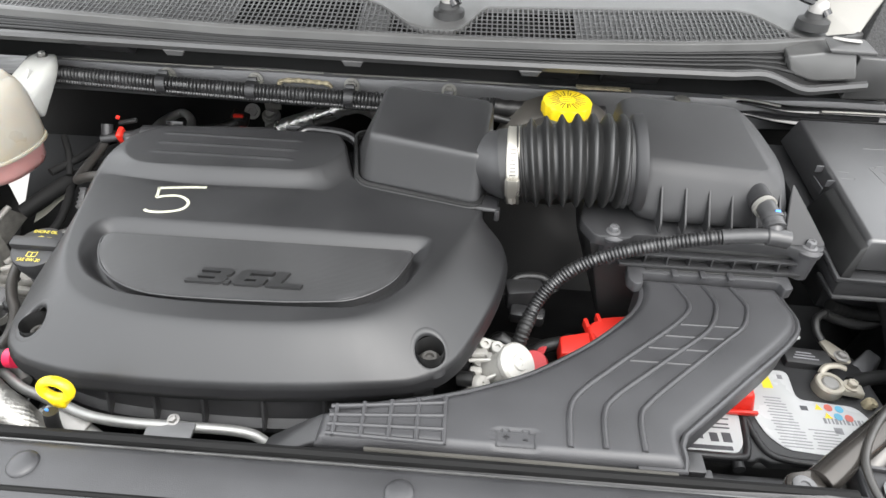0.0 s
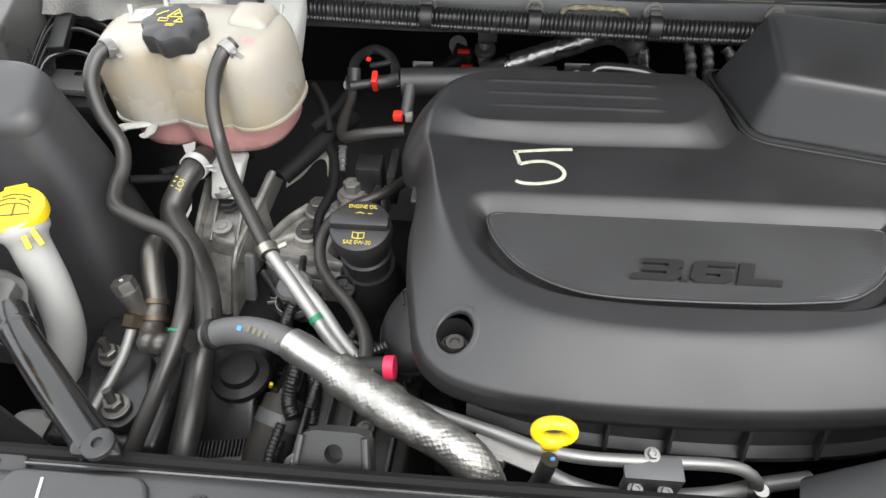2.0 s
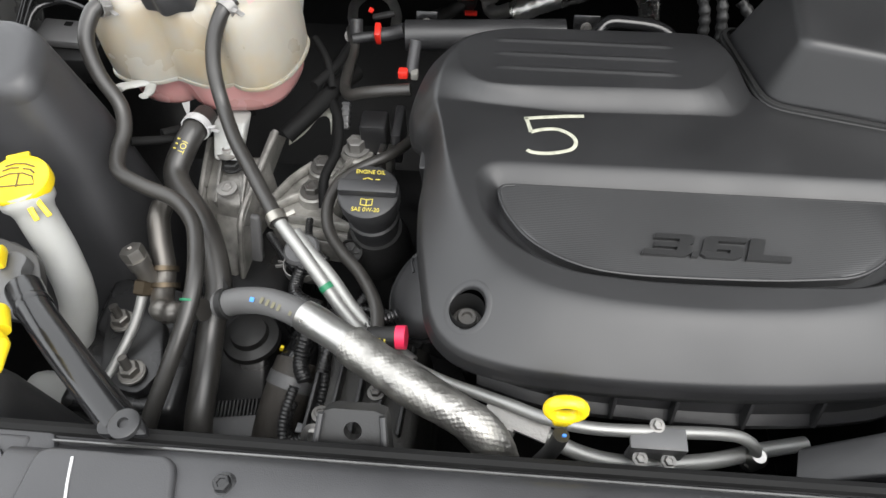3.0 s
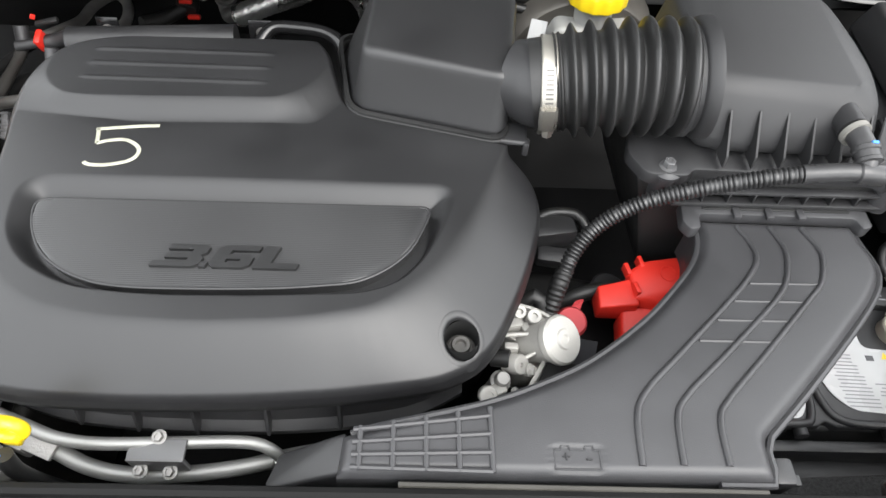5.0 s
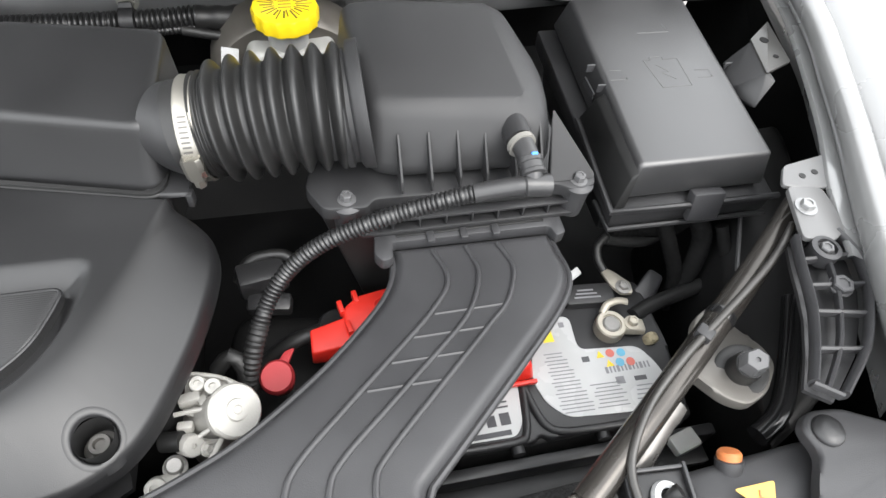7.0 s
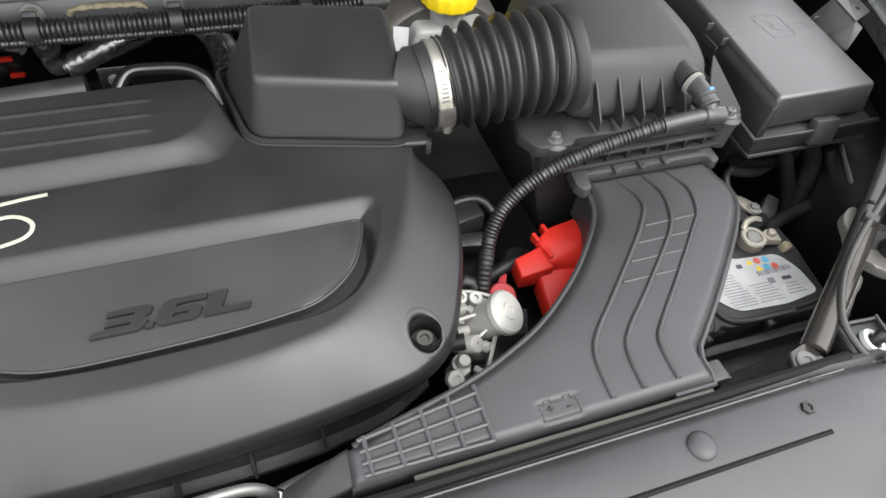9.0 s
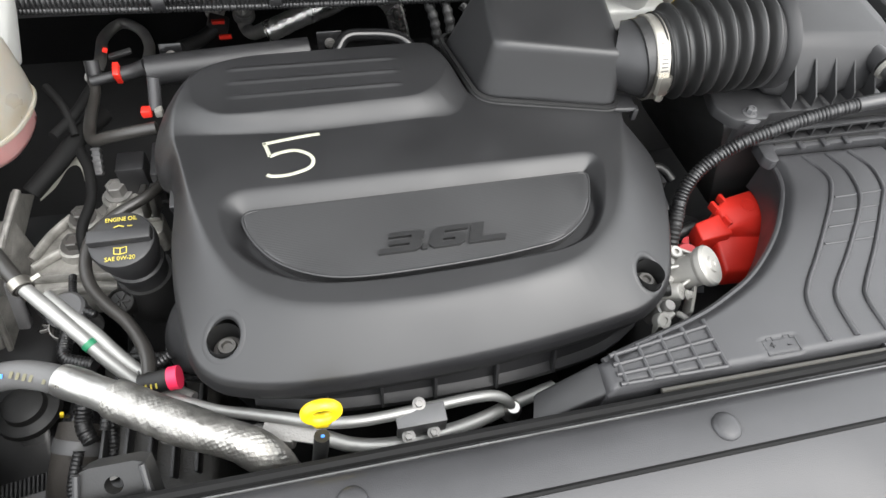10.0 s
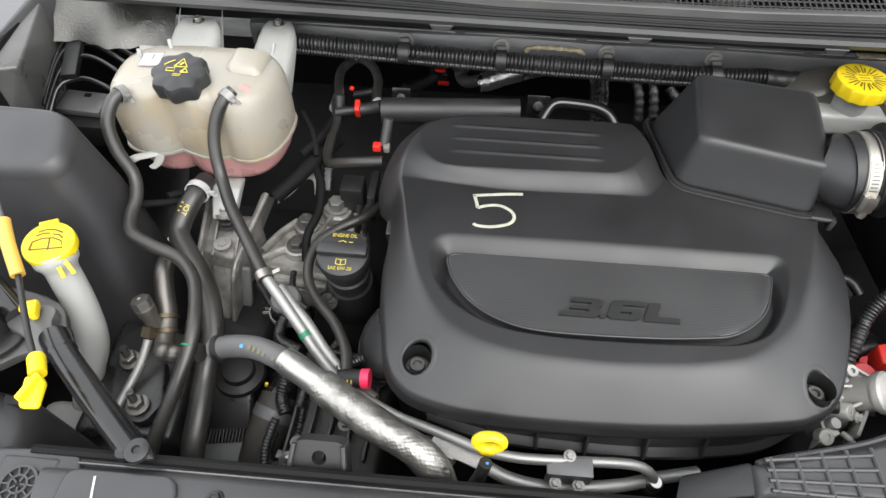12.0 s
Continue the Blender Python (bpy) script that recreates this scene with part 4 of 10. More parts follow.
# ---- intake scoop, bellows and clamp ----
def build_scoop():
    scoop = thing("intake_resonator", "black plastic intake resonator box joined to the bellows", "resonator", (-0.04, 0.7, 1.0))
    foot = rounded([(-0.129, 0.650), (0.030, 0.612), (0.046, 0.770), (-0.152, 0.778)], 0.022, 6)
    crown = rounded([(-0.115, 0.669), (0.030, 0.639), (0.041, 0.760), (-0.106, 0.781)], 0.013, 6)

    def grown(line, by):
        c = Vector((-0.05, 0.705))
        return [Vector(p) + (Vector(p) - c).normalized() * by for p in line]

    def lid(p):
        return 1.0800 + (p[1] - 0.645) * 0.122 - (p[0] - 0.03) * 0.008

    bm = bmesh.new()
    rings = [[Vector((p[0], p[1], 1.000)) for p in foot]]
    for inset, drop in ((0.0, 0.009), (0.0012, 0.0045), (0.0042, 0.0014), (0.0085, 0.0003), (0.013, 0.0)):
        rings.append([Vector((p[0], p[1], lid(p) - drop)) for p in grown(crown, -inset)])
    loft(bm, rings)
    part("resonator_shell", bm, COVER, scoop, sharp=50)
    # lip coloured black to stand for the shadow gap at the cover
    bm = bmesh.new()
    rings = [[Vector((p[0], p[1], z)) for p in grown(foot, by)] for by, z in ((-0.004, 1.0262), (0.0004, 1.0258), (0.0010, 1.0245), (0.0006, 1.0225), (0.0018, 1.0215), (0.0022, 1.0195), (0.0014, 1.0175), (-0.004, 1.0165))]
    loft(bm, rings, cap=False)
    part("base_lip", bm, DARK, scoop, "double-edged base lip")
    # dark strip painting the rest of the shadow gap below the lip
    bm = bmesh.new()
    loft(bm, [[Vector((p[0], p[1], z)) for p in grown(foot, by)] for by, z in ((-0.003, 1.018), (-0.002, 0.96))], cap=False)
    part("base_gap_shade", bm, DARK, scoop)
    bm = bmesh.new()
    tube(bm, [(0.0345, 0.672, 1.0560), (0.046, 0.666, 1.0575), (0.060, 0.6585, 1.0590), (0.076, 0.6560, 1.0600)], lambda q, w: 0.0360 + 0.0070 * min(1.0, q / 0.032), 48, 0.004)
    part("outlet_neck", bm, PLASTIC, scoop, sharp=60)
    bm = bmesh.new()
    hull(bm, [(0.012, 0.6165, 1.0165), (0.050, 0.6130, 1.0185), (0.052, 0.640, 1.0185), (0.012, 0.650, 1.0165), (0.014, 0.6180, 1.0225), (0.050, 0.6150, 1.0225), (0.052, 0.640, 1.0225), (0.012, 0.650, 1.0225)], 0.0015)
    box(bm, (0.006, 0.010, 0.016), pose(0.050, 0.6170, 1.014, 0, 0, -8), 0.0015)
    part("outlet_lug", bm, PLASTIC, scoop)

    bell = thing("intake_bellows", "black rubber intake bellows with deep folds", "bellows hose", (0.12, 0.63, 1.0))
    a, b = Vector((0.052, 0.6565, 1.0585)), Vector((0.204, 0.6515, 1.0775))

    def fold(s, whole):
        """Narrow ridges near the cuff that grow rounder towards the filter box."""
        u = (s - 0.0300) / 0.0167
        ridge = 0.5 - 0.5 * math.cos(2 * math.pi * u)
        sharp = 1.7 - 1.0 * float(smoothstep(1.0, 5.5, u))
        return 0.0440 + 0.0012 * float(smoothstep(0, 4, u)) + (0.0095 + 0.0012 * float(smoothstep(0, 2, u))) * ridge ** sharp

    pts = [a.lerp(b, k / 400) + Vector((0, 0, 0.004 * math.sin(math.pi * k / 400))) for k in range(401)]
    # the plain cuff, then one ring of rubber for each fold
    bm = bmesh.new()
    tube(bm, pts[:80], lambda s, whole: 0.0440 if s < 0.0225 else 0.0458 + 0.0013 * math.cos((s - 0.0225) * 2 * math.pi / 0.0050), 56, smooth=False)
    part("cuff", bm, BELLOWS, bell, sharp=80)
    run = (b - a).length / 400
    edges = [min(400, round((0.0300 + 0.0167 * k) / run)) for k in range(8)]
    for k0, k1 in zip(edges, edges[1:]):
        if k1 - k0 < 6:
            continue
        bm = bmesh.new()
        tube(bm, pts[k0:k1 + 1], lambda s, whole: fold(s + k0 * run, whole), 56, smooth=False)
        part("fold", bm, BELLOWS, bell, sharp=80)
    clamp = thing("hose_clamp", "bright steel worm-drive hose clamp round the bellows", "hose clamp", (0.065, 0.655, 1.01))
    way = Vector((0.99, -0.06, 0.09)).normalized()
    front = (Vector((0, -1, 0)) - way * Vector((0, -1, 0)).dot(way)).normalized()
    high = way.cross(front)
    high = high if high.z > 0 else -high
    mid = Vector((0.0665, 0.6560, 1.0600))

    def on_band(r, phi, z):
        return mid + (front * math.cos(radians(phi)) + high * math.sin(radians(phi))) * r + way * z

    bm = bmesh.new()
    rings = [[on_band(r, 7.5 * k, z) for k in range(48)] for r, z in ((0.0450, -0.0078), (0.0468, -0.0074), (0.0474, -0.006), (0.0468, -0.0048), (0.0468, 0.0048), (0.0474, 0.006), (0.0468, 0.0074), (0.0450, 0.0078))]
    loft(bm, rings, cap=False)
    part("band", bm, CLAMP_STEEL, clamp, sharp=60)
    bm = bmesh.new()
    rings = [[on_band(r, phi, z) for r, z in ((0.0466, -0.006), (0.0482, -0.006), (0.0482, 0.006), (0.0466, 0.006))] for phi in range(58, -8, -4)]
    loft(bm, rings)
    tail = part("band_tail", bm, CLAMP_STEEL, clamp)
    for phi in range(54, 14, -5):
        bm = bmesh.new()
        loft(bm, [[on_band(r, p, z) for r, z in ((0.0478, -0.0035), (0.0487, -0.0035), (0.0487, 0.0035), (0.0478, 0.0035))] for p in (phi - 0.9, phi + 0.9)])
        part("thread_slot", bm, SCREW, tail)
    bm = bmesh.new()
    rings = [[on_band(r, phi, z * k) for r, z in ((0.046, -0.0085), (0.0525, -0.0085), (0.0555, -0.005), (0.0555, 0.005), (0.0525, 0.0085), (0.046, 0.0085))] for phi, k in ((14, 0.9), (12, 1), (2, 1), (-9, 1), (-11, 0.9))]
    loft(bm, rings)
    part("worm_housing", bm, CLAMP_STEEL, clamp)
    bm = bmesh.new()
    lathe(bm, [(0.001, 0), (0.0052, 0), (0.0052, 0.008), (0.0042, 0.009), (0.001, 0.009)], at(*on_band(0.051, -12, 0), tuple(-high)), 6)
    part("clamp_screw", bm, CLAMP_STEEL, clamp)


build_scoop()


# ---- air filter box ----
ELBOW = material("grey_nylon", (0.034, 0.034, 0.035), 0.36, grain=700, bump=0.15, vary=0.2)

def build_air_box():
    ab = thing("air_filter_box", "black plastic air filter housing with ribbed front", "air filter box", (0.29, 0.68, 0.85))
    bm = bmesh.new()
    hull(bm, [(0.210, 0.604, 1.022), (0.392, 0.602, 1.020), (0.405, 0.80, 1.02), (0.196, 0.80, 1.02), (0.214, 0.640, 1.0875), (0.372, 0.625, 1.0835), (0.205, 0.788, 1.103), (0.362, 0.772, 1.101), (0.395, 0.68, 1.07)], 0.014, 4)
    lid = part("lid", bm, MATT, ab, sharp=50)
    bm = bmesh.new()
    lathe(bm, [(0.046, -0.034), (0.047, -0.020), (0.0540, -0.018), (0.0545, -0.013), (0.0505, -0.011), (0.0505, -0.007), (0.0565, -0.004), (0.0575, 0.006)], at(0.208, 0.6515, 1.0775, (1, -0.03, 0.12)), 56)
    part("inlet_spigot", bm, MATT, lid, "round inlet collar", sharp=60)
    for x in (0.238, 0.266, 0.293, 0.319, 0.347, 0.373):
        bm = bmesh.new()
        hull(bm, [(x - 0.0012, 0.589, 1.022), (x + 0.0012, 0.589, 1.022), (x - 0.0012, 0.591, 1.035), (x + 0.0012, 0.591, 1.035), (x - 0.0012, 0.622, 1.066), (x + 0.0012, 0.622, 1.066), (x - 0.0012, 0.615, 1.022), (x + 0.0012, 0.615, 1.022)], 0.0004, 1)
        part("lid_rib", bm, MATT, lid)
    bm = bmesh.new()
    hull(bm, [(0.383, 0.60, 1.022), (0.383, 0.625, 1.078), (0.386, 0.625, 1.078), (0.430, 0.592, 1.022), (0.430, 0.588, 1.018), (0.383, 0.588, 1.018)], 0.001, 1)
    part("side_gusset", bm, MATT, lid)
    # clamping flange with ears
    bm = bmesh.new()
    prism(bm, rounded([(0.150, 0.612), (0.165, 0.583), (0.205, 0.581), (0.212, 0.590), (0.392, 0.586), (0.402, 0.578), (0.428, 0.580), (0.434, 0.60), (0.41, 0.63), (0.41, 0.81), (0.185, 0.81), (0.16, 0.65)], 0.008), 1.004, 1.018, 0.003, 2)
    part("lid_flange", bm, PLASTIC, ab)
    bm = bmesh.new()
    hull(bm, [(0.16, 0.592, 1.004), (0.405, 0.588, 1.004), (0.41, 0.80, 1.004), (0.16, 0.80, 1.004), (0.20, 0.582, 0.86), (0.395, 0.578, 0.86), (0.40, 0.80, 0.86), (0.19, 0.80, 0.86)], 0.006, 2)
    lower = part("lower_case", bm, DARK, ab)
    bm = bmesh.new()
    box(bm, (0.215, 0.012, 0.006), pose(0.305, 0.581, 0.982), 0.002)
    box(bm, (0.20, 0.010, 0.004), pose(0.305, 0.583, 0.9965), 0.0015)
    part("case_ledge", bm, PLASTIC, lower)
    for k in range(7):
        bm = bmesh.new()
        box(bm, (0.002, 0.010, 0.016), pose(0.228 + 0.026 * k, 0.582, 0.989), 0.0006, 1)
        part("case_rib", bm, PLASTIC, lower)
    for x, y in ((0.187, 0.593), (0.413, 0.588)):
        bm = bmesh.new()
        lathe(bm, [(0.0125, -0.03), (0.0135, 0.004), (0.0155, 0.006), (0.0155, 0.009), (0.011, 0.011), (0.0105, 0.0115)], at(x, y, 1.006), 24)
        part("bolt_boss", bm, DUCT, ab)
        bolt("case_bolt", x, y, 1.017, "steel flange bolt", ab, GREY_METAL, size=0.0058, high=0.008, washer=0.0085)
    # breather elbow with its white ring
    bm = bmesh.new()
    tube(bm, [(0.348, 0.628, 1.062), (0.348, 0.603, 1.063)], 0.0135, 20, smooth=False)
    part("breather_spigot", bm, PLASTIC, lid)
    elbow = thing("breather_elbow", "black quick-connect elbow with white locking ring", "hose fitting", (0.35, 0.58, 1.04))
    bm = bmesh.new()
    tube(bm, [(0.348, 0.602, 1.0625), (0.349, 0.5970, 1.0625)], 0.0136, 24, smooth=False)
    part("locking_ring", bm, PALE_TRIM, elbow, "white locking ring")
    bm = bmesh.new()
    tube(bm, [(0.349, 0.597, 1.0635), (0.350, 0.582, 1.0625), (0.351, 0.570, 1.058), (0.350, 0.562, 1.050)], lambda s, w: 0.0108 - 0.0018 * s / w, 20, 0.003)
    part("elbow_body", bm, ELBOW, elbow)
    bm = bmesh.new()
    lathe(bm, [(0.0100, -0.008), (0.0118, -0.007), (0.0118, -0.003), (0.0106, -0.002), (0.0106, 0.004), (0.0116, 0.005), (0.0116, 0.008), (0.0100, 0.009)], at(0.351, 0.574, 1.060, (0.05, -0.9, -0.35)), 24)
    part("elbow_collar", bm, ELBOW, elbow, "grey ribbed collar")
    bm = bmesh.new()
    tube(bm, [(0.366, 0.560, 1.048), (0.345, 0.561, 1.050), (0.325, 0.563, 1.047), (0.298, 0.565, 1.0415)], lambda s, w: 0.0105 if s < 0.024 else 0.0086, 18, 0.0015)
    part("elbow_tail", bm, ELBOW, elbow)
    bm = bmesh.new()
    box(bm, (0.006, 0.003, 0.004), pose(0.352, 0.577, 1.0725, 25), 0.001)
    part("blue_mark", bm, BLUE, elbow, "blue paint dot")
    breather = thing("breather_hose", "black corrugated breather hose", "hose", (0.2, 0.55, 0.95))
    bm = bmesh.new()
    tube(bm, [(0.308, 0.565, 1.044), (0.27, 0.566, 1.034), (0.22, 0.567, 1.018), (0.175, 0.566, 1.000), (0.145, 0.563, 0.982), (0.122, 0.556, 0.962), (0.105, 0.541, 0.945), (0.094, 0.522, 0.932)], corrugated(0.0084, 0.0043, 0.0019), 18, 0.00108)
    part("corrugated_hose", bm, LOOM, breather, sharp=80)
    bm = bmesh.new()
    tube(bm, [(0.096, 0.526, 0.934), (0.088, 0.509, 0.922), (0.080, 0.49, 0.900), (0.074, 0.478, 0.87)], lambda s, w: 0.0088 + 0.0007 * math.cos(s * 1200), 16, 0.0015)
    part("hose_cuff", bm, RUBBER, breather, "printed rubber cuff")


build_air_box()


# ---- cold air duct in front ----
def duct_height(x, y):
    return 0.9725 + 0.0345 * smoothstep(0.57, 0.355, y) + 0.002 * smoothstep(0.1, -0.1, x)


DUCT_INNER = [(0.2235, 0.568), (0.2240, 0.545), (0.212, 0.515), (0.185, 0.480), (0.145, 0.4375), (0.093, 0.3955), (0.048, 0.3715), (0.002, 0.354), (-0.076, 0.3345), (-0.102, 0.326)]
DUCT_OUTER = [(0.386, 0.566), (0.387, 0.545), (0.387, 0.508), (0.359, 0.467), (0.276, 0.388), (0.213, 0.331), (0.206, 0.299), (0.10, 0.2965), (-0.02, 0.2960), (-0.104, 0.2965)]


def build_duct():
    duct = thing("air_intake_duct", "dark grey plastic air intake duct with moulded ribs", "air duct", (0.2, 0.42, 0.93))
    # along the duct: matching stations of both edges, squared off at the front corner
    inner = spline([(a, b, 0) for a, b in DUCT_INNER], 0.004)
    o1 = spline([(a, b, 0) for a, b in DUCT_OUTER[:6]], 0.004)
    o2 = [Vector((0.211, 0.325 - 0.026 * k / 6, 0)) for k in range(7)]
    o3 = [Vector((0.211 - 0.315 * k / 60, 0.2985 - 0.002 * k / 60, 0)) for k in range(1, 61)]
    outer = o1 + o2 + o3

    def resample(path, count):
        run = [0.0]
        for a, b in zip(path, path[1:]):
            run.append(run[-1] + (b - a).length)
        xs = np.interp(np.linspace(0, run[-1], count), run, [p.x for p in path])
        ys = np.interp(np.linspace(0, run[-1], count), run, [p.y for p in path])
        return xs, ys

    n, m = 150, 44
    ax, ay = resample(inner, n)
    bx, by = resample(outer, n)
    u = np.concatenate([np.linspace(0, 0.06, 6)[:-1], np.linspace(0.06, 0.94, m), np.linspace(0.94, 1, 6)[1:]])[None, :]
    x, y = ax[:, None] * (1 - u) + bx[:, None] * u, ay[:, None] * (1 - u) + by[:, None] * u
    z = duct_height(x, y)
    line = list(zip(ax, ay)) + list(zip(bx, by))[::-1]
    d = np.clip(inside_distance(x, y, line), 0, 1)
    z = z - 0.010 * np.clip(1 - d / 0.010, 0, 1) ** 2
    # battery mark: a shallow sunk plate
    sunk = smoothstep(0.048, 0.050, x) * (1 - smoothstep(0.084, 0.086, x)) * smoothstep(0.301, 0.303, y) * (1 - smoothstep(0.320, 0.322, y))
    z = z - 0.0012 * sunk
    x = np.hstack([x[:, :1], x[:, :1], x, x[:, -1:], x[:, -1:]])
    y = np.hstack([y[:, :1], y[:, :1], y, y[:, -1:], y[:, -1:]])
    z = np.hstack([z[:, :1] - 0.05, z[:, :1] - 0.02, z, z[:, -1:] - 0.02, z[:, -1:] - 0.05])
    bm = bmesh.new()
    v = grid_mesh(bm, x, y, z)
    last = v[-1]
    for i in range(len(last) - 1):
        a, b = last[i], last[i + 1]
        c, e = bm.verts.new((b.co.x - 0.004, b.co.y, 0.965)), bm.verts.new((a.co.x - 0.004, a.co.y, 0.965))
        bm.faces.new((a, b, c, e))
    bmesh.ops.remove_doubles(bm, verts=bm.verts, dist=0.0002)
    part("duct_shell", bm, DUCT, duct, sharp=50)
    # rolled lip along the inner edge
    bm = bmesh.new()
    tube(bm, [(a, b, float(duct_height(a, b)) - 0.009) for a, b in zip(ax[::3], ay[::3])], 0.0032, 8, smooth=False)
    part("inner_lip", bm, DUCT, duct)
    bm = bmesh.new()
    tube(bm, [(a + 0.001, b - 0.001, float(duct_height(a, b)) - 0.009) for a, b in zip(bx[:88:3], by[:88:3])], 0.0032, 8, smooth=False)
    part("outer_lip", bm, DUCT, duct)
    for pts in ([(0.263, 0.556), (0.270, 0.530), (0.266, 0.508), (0.246, 0.482), (0.221, 0.456), (0.160, 0.397), (0.128, 0.366), (0.116, 0.345), (0.113, 0.307)],
                [(0.296, 0.556), (0.301, 0.530), (0.296, 0.508), (0.283, 0.482), (0.261, 0.456), (0.197, 0.397), (0.158, 0.362), (0.146, 0.343), (0.143, 0.308)],
                [(0.328, 0.556), (0.335, 0.530), (0.331, 0.510), (0.316, 0.482), (0.291, 0.457), (0.235, 0.403), (0.190, 0.360), (0.178, 0.342), (0.176, 0.308)]):
        bm = bmesh.new()
        path = spline([(a, b, 0) for a, b in pts], 0.005)
        tube(bm, [(p.x, p.y, float(duct_height(p.x, p.y)) + 0.0002) for p in path], 0.0027, 10, smooth=False)
        part("long_rib", bm, DUCT, duct)
    for k in range(4):
        u = k / 3
        bm = bmesh.new()
        a, b = Vector((0.249 - 0.068 * u, 0.480 - 0.068 * u)), Vector((0.314 - 0.074 * u, 0.481 - 0.069 * u))
        tube(bm, [(*a.lerp(b, t / 6), float(duct_height(*a.lerp(b, t / 6))) - 0.0007) for t in range(7)], 0.0020, 8, smooth=False)
        part("cross_rib", bm, DUCT, duct)
    # lattice on the left wing of the duct
    for k in range(5):
        bm = bmesh.new()
        xx = -0.088 + 0.0235 * k
        y1 = 0.331 + 0.0042 * k
        tube(bm, [(xx, 0.300, float(duct_height(xx, 0.3)) + 0.0004), (xx - 0.001, y1, float(duct_height(xx, y1)) + 0.0004)], 0.0022, 8, smooth=False)
        part("lattice_bar", bm, DUCT, duct)
    for k in range(4):
        bm = bmesh.new()
        ya, yb = 0.302 + 0.0088 * k, 0.301 + 0.0135 * k
        tube(bm, [(-0.094, ya, float(duct_height(-0.094, ya)) + 0.0004), (0.006, yb, float(duct_height(0, yb)) + 0.0004)], 0.0022, 8, smooth=False)
        part("lattice_bar", bm, DUCT, duct)
    # battery sign in the sunk plate
    bm = bmesh.new()
    zz = float(duct_height(0.07, 0.31)) - 0.001
    for a, b in (((0.0505, 0.304), (0.0835, 0.304)), ((0.0835, 0.304), (0.0835, 0.318)), ((0.0505, 0.304), (0.0505, 0.318)), ((0.0505, 0.318), (0.0555, 0.318)), ((0.0615, 0.318), (0.073, 0.318)), ((0.079, 0.318), (0.0835, 0.318)), ((0.0555, 0.318), (0.0555, 0.321)), ((0.0615, 0.318), (0.0615, 0.321)), ((0.0555, 0.321), (0.0615, 0.321)), ((0.073, 0.318), (0.073, 0.321)), ((0.079, 0.318), (0.079, 0.321)), ((0.073, 0.321), (0.079, 0.321))):
        tube(bm, [(*a, zz), (*b, zz)], 0.0007, 6, smooth=False)
    part("battery_outline", bm, DUCT, duct)
    letters("battery_signs", "+", 0.011, Matrix.Translation((0.059, 0.3125, zz)), GLOSSY, duct, "moulded plus sign", 0.001)
    letters("battery_signs", "-", 0.014, Matrix.Translation((0.0755, 0.3125, zz)), GLOSSY, duct, "moulded minus sign", 0.001, 1.2)
    # collar where the duct meets the filter box
    bm = bmesh.new()
    prism(bm, rounded([(0.210, 0.5835), (0.399, 0.5835), (0.399, 0.556), (0.388, 0.552), (0.384, 0.5655), (0.226, 0.5670), (0.224, 0.549), (0.214, 0.546), (0.207, 0.556)], 0.004), 0.966, 0.9795, 0.002, 2)
    part("collar", bm, DUCT, duct, "grey collar at the duct's mouth")
    bm = bmesh.new()
    box(bm, (0.150, 0.0050, 0.002), pose(0.305, 0.5745, 0.9800), 0.0006, 1)
    part("collar_slot", bm, DARK, duct, "dark slot in the collar")
    for x in (0.263, 0.296, 0.328):
        bm = bmesh.new()
        box(bm, (0.0075, 0.013, 0.0045), pose(x, 0.5675, 0.9805), 0.0012)
        part("collar_tab", bm, DUCT, duct)
    # flap hanging to the left and foot at the right front
    bm = bmesh.new()
    hull(bm, [(-0.10, 0.300, 1.0), (-0.10, 0.330, 1.0), (-0.165, 0.296, 0.962), (-0.155, 0.325, 0.962), (-0.10, 0.296, 0.95), (-0.10, 0.335, 0.95)], 0.003)
    part("side_flap", bm, PLASTIC, duct)
    bm = bmesh.new()
    box(bm, (0.02, 0.02, 0.03), pose(0.219, 0.309, 0.982), 0.003)
    box(bm, (0.012, 0.008, 0.006), pose(0.232, 0.306, 0.982), 0.001)
    part("mounting_foot", bm, PLASTIC, duct)


build_duct()


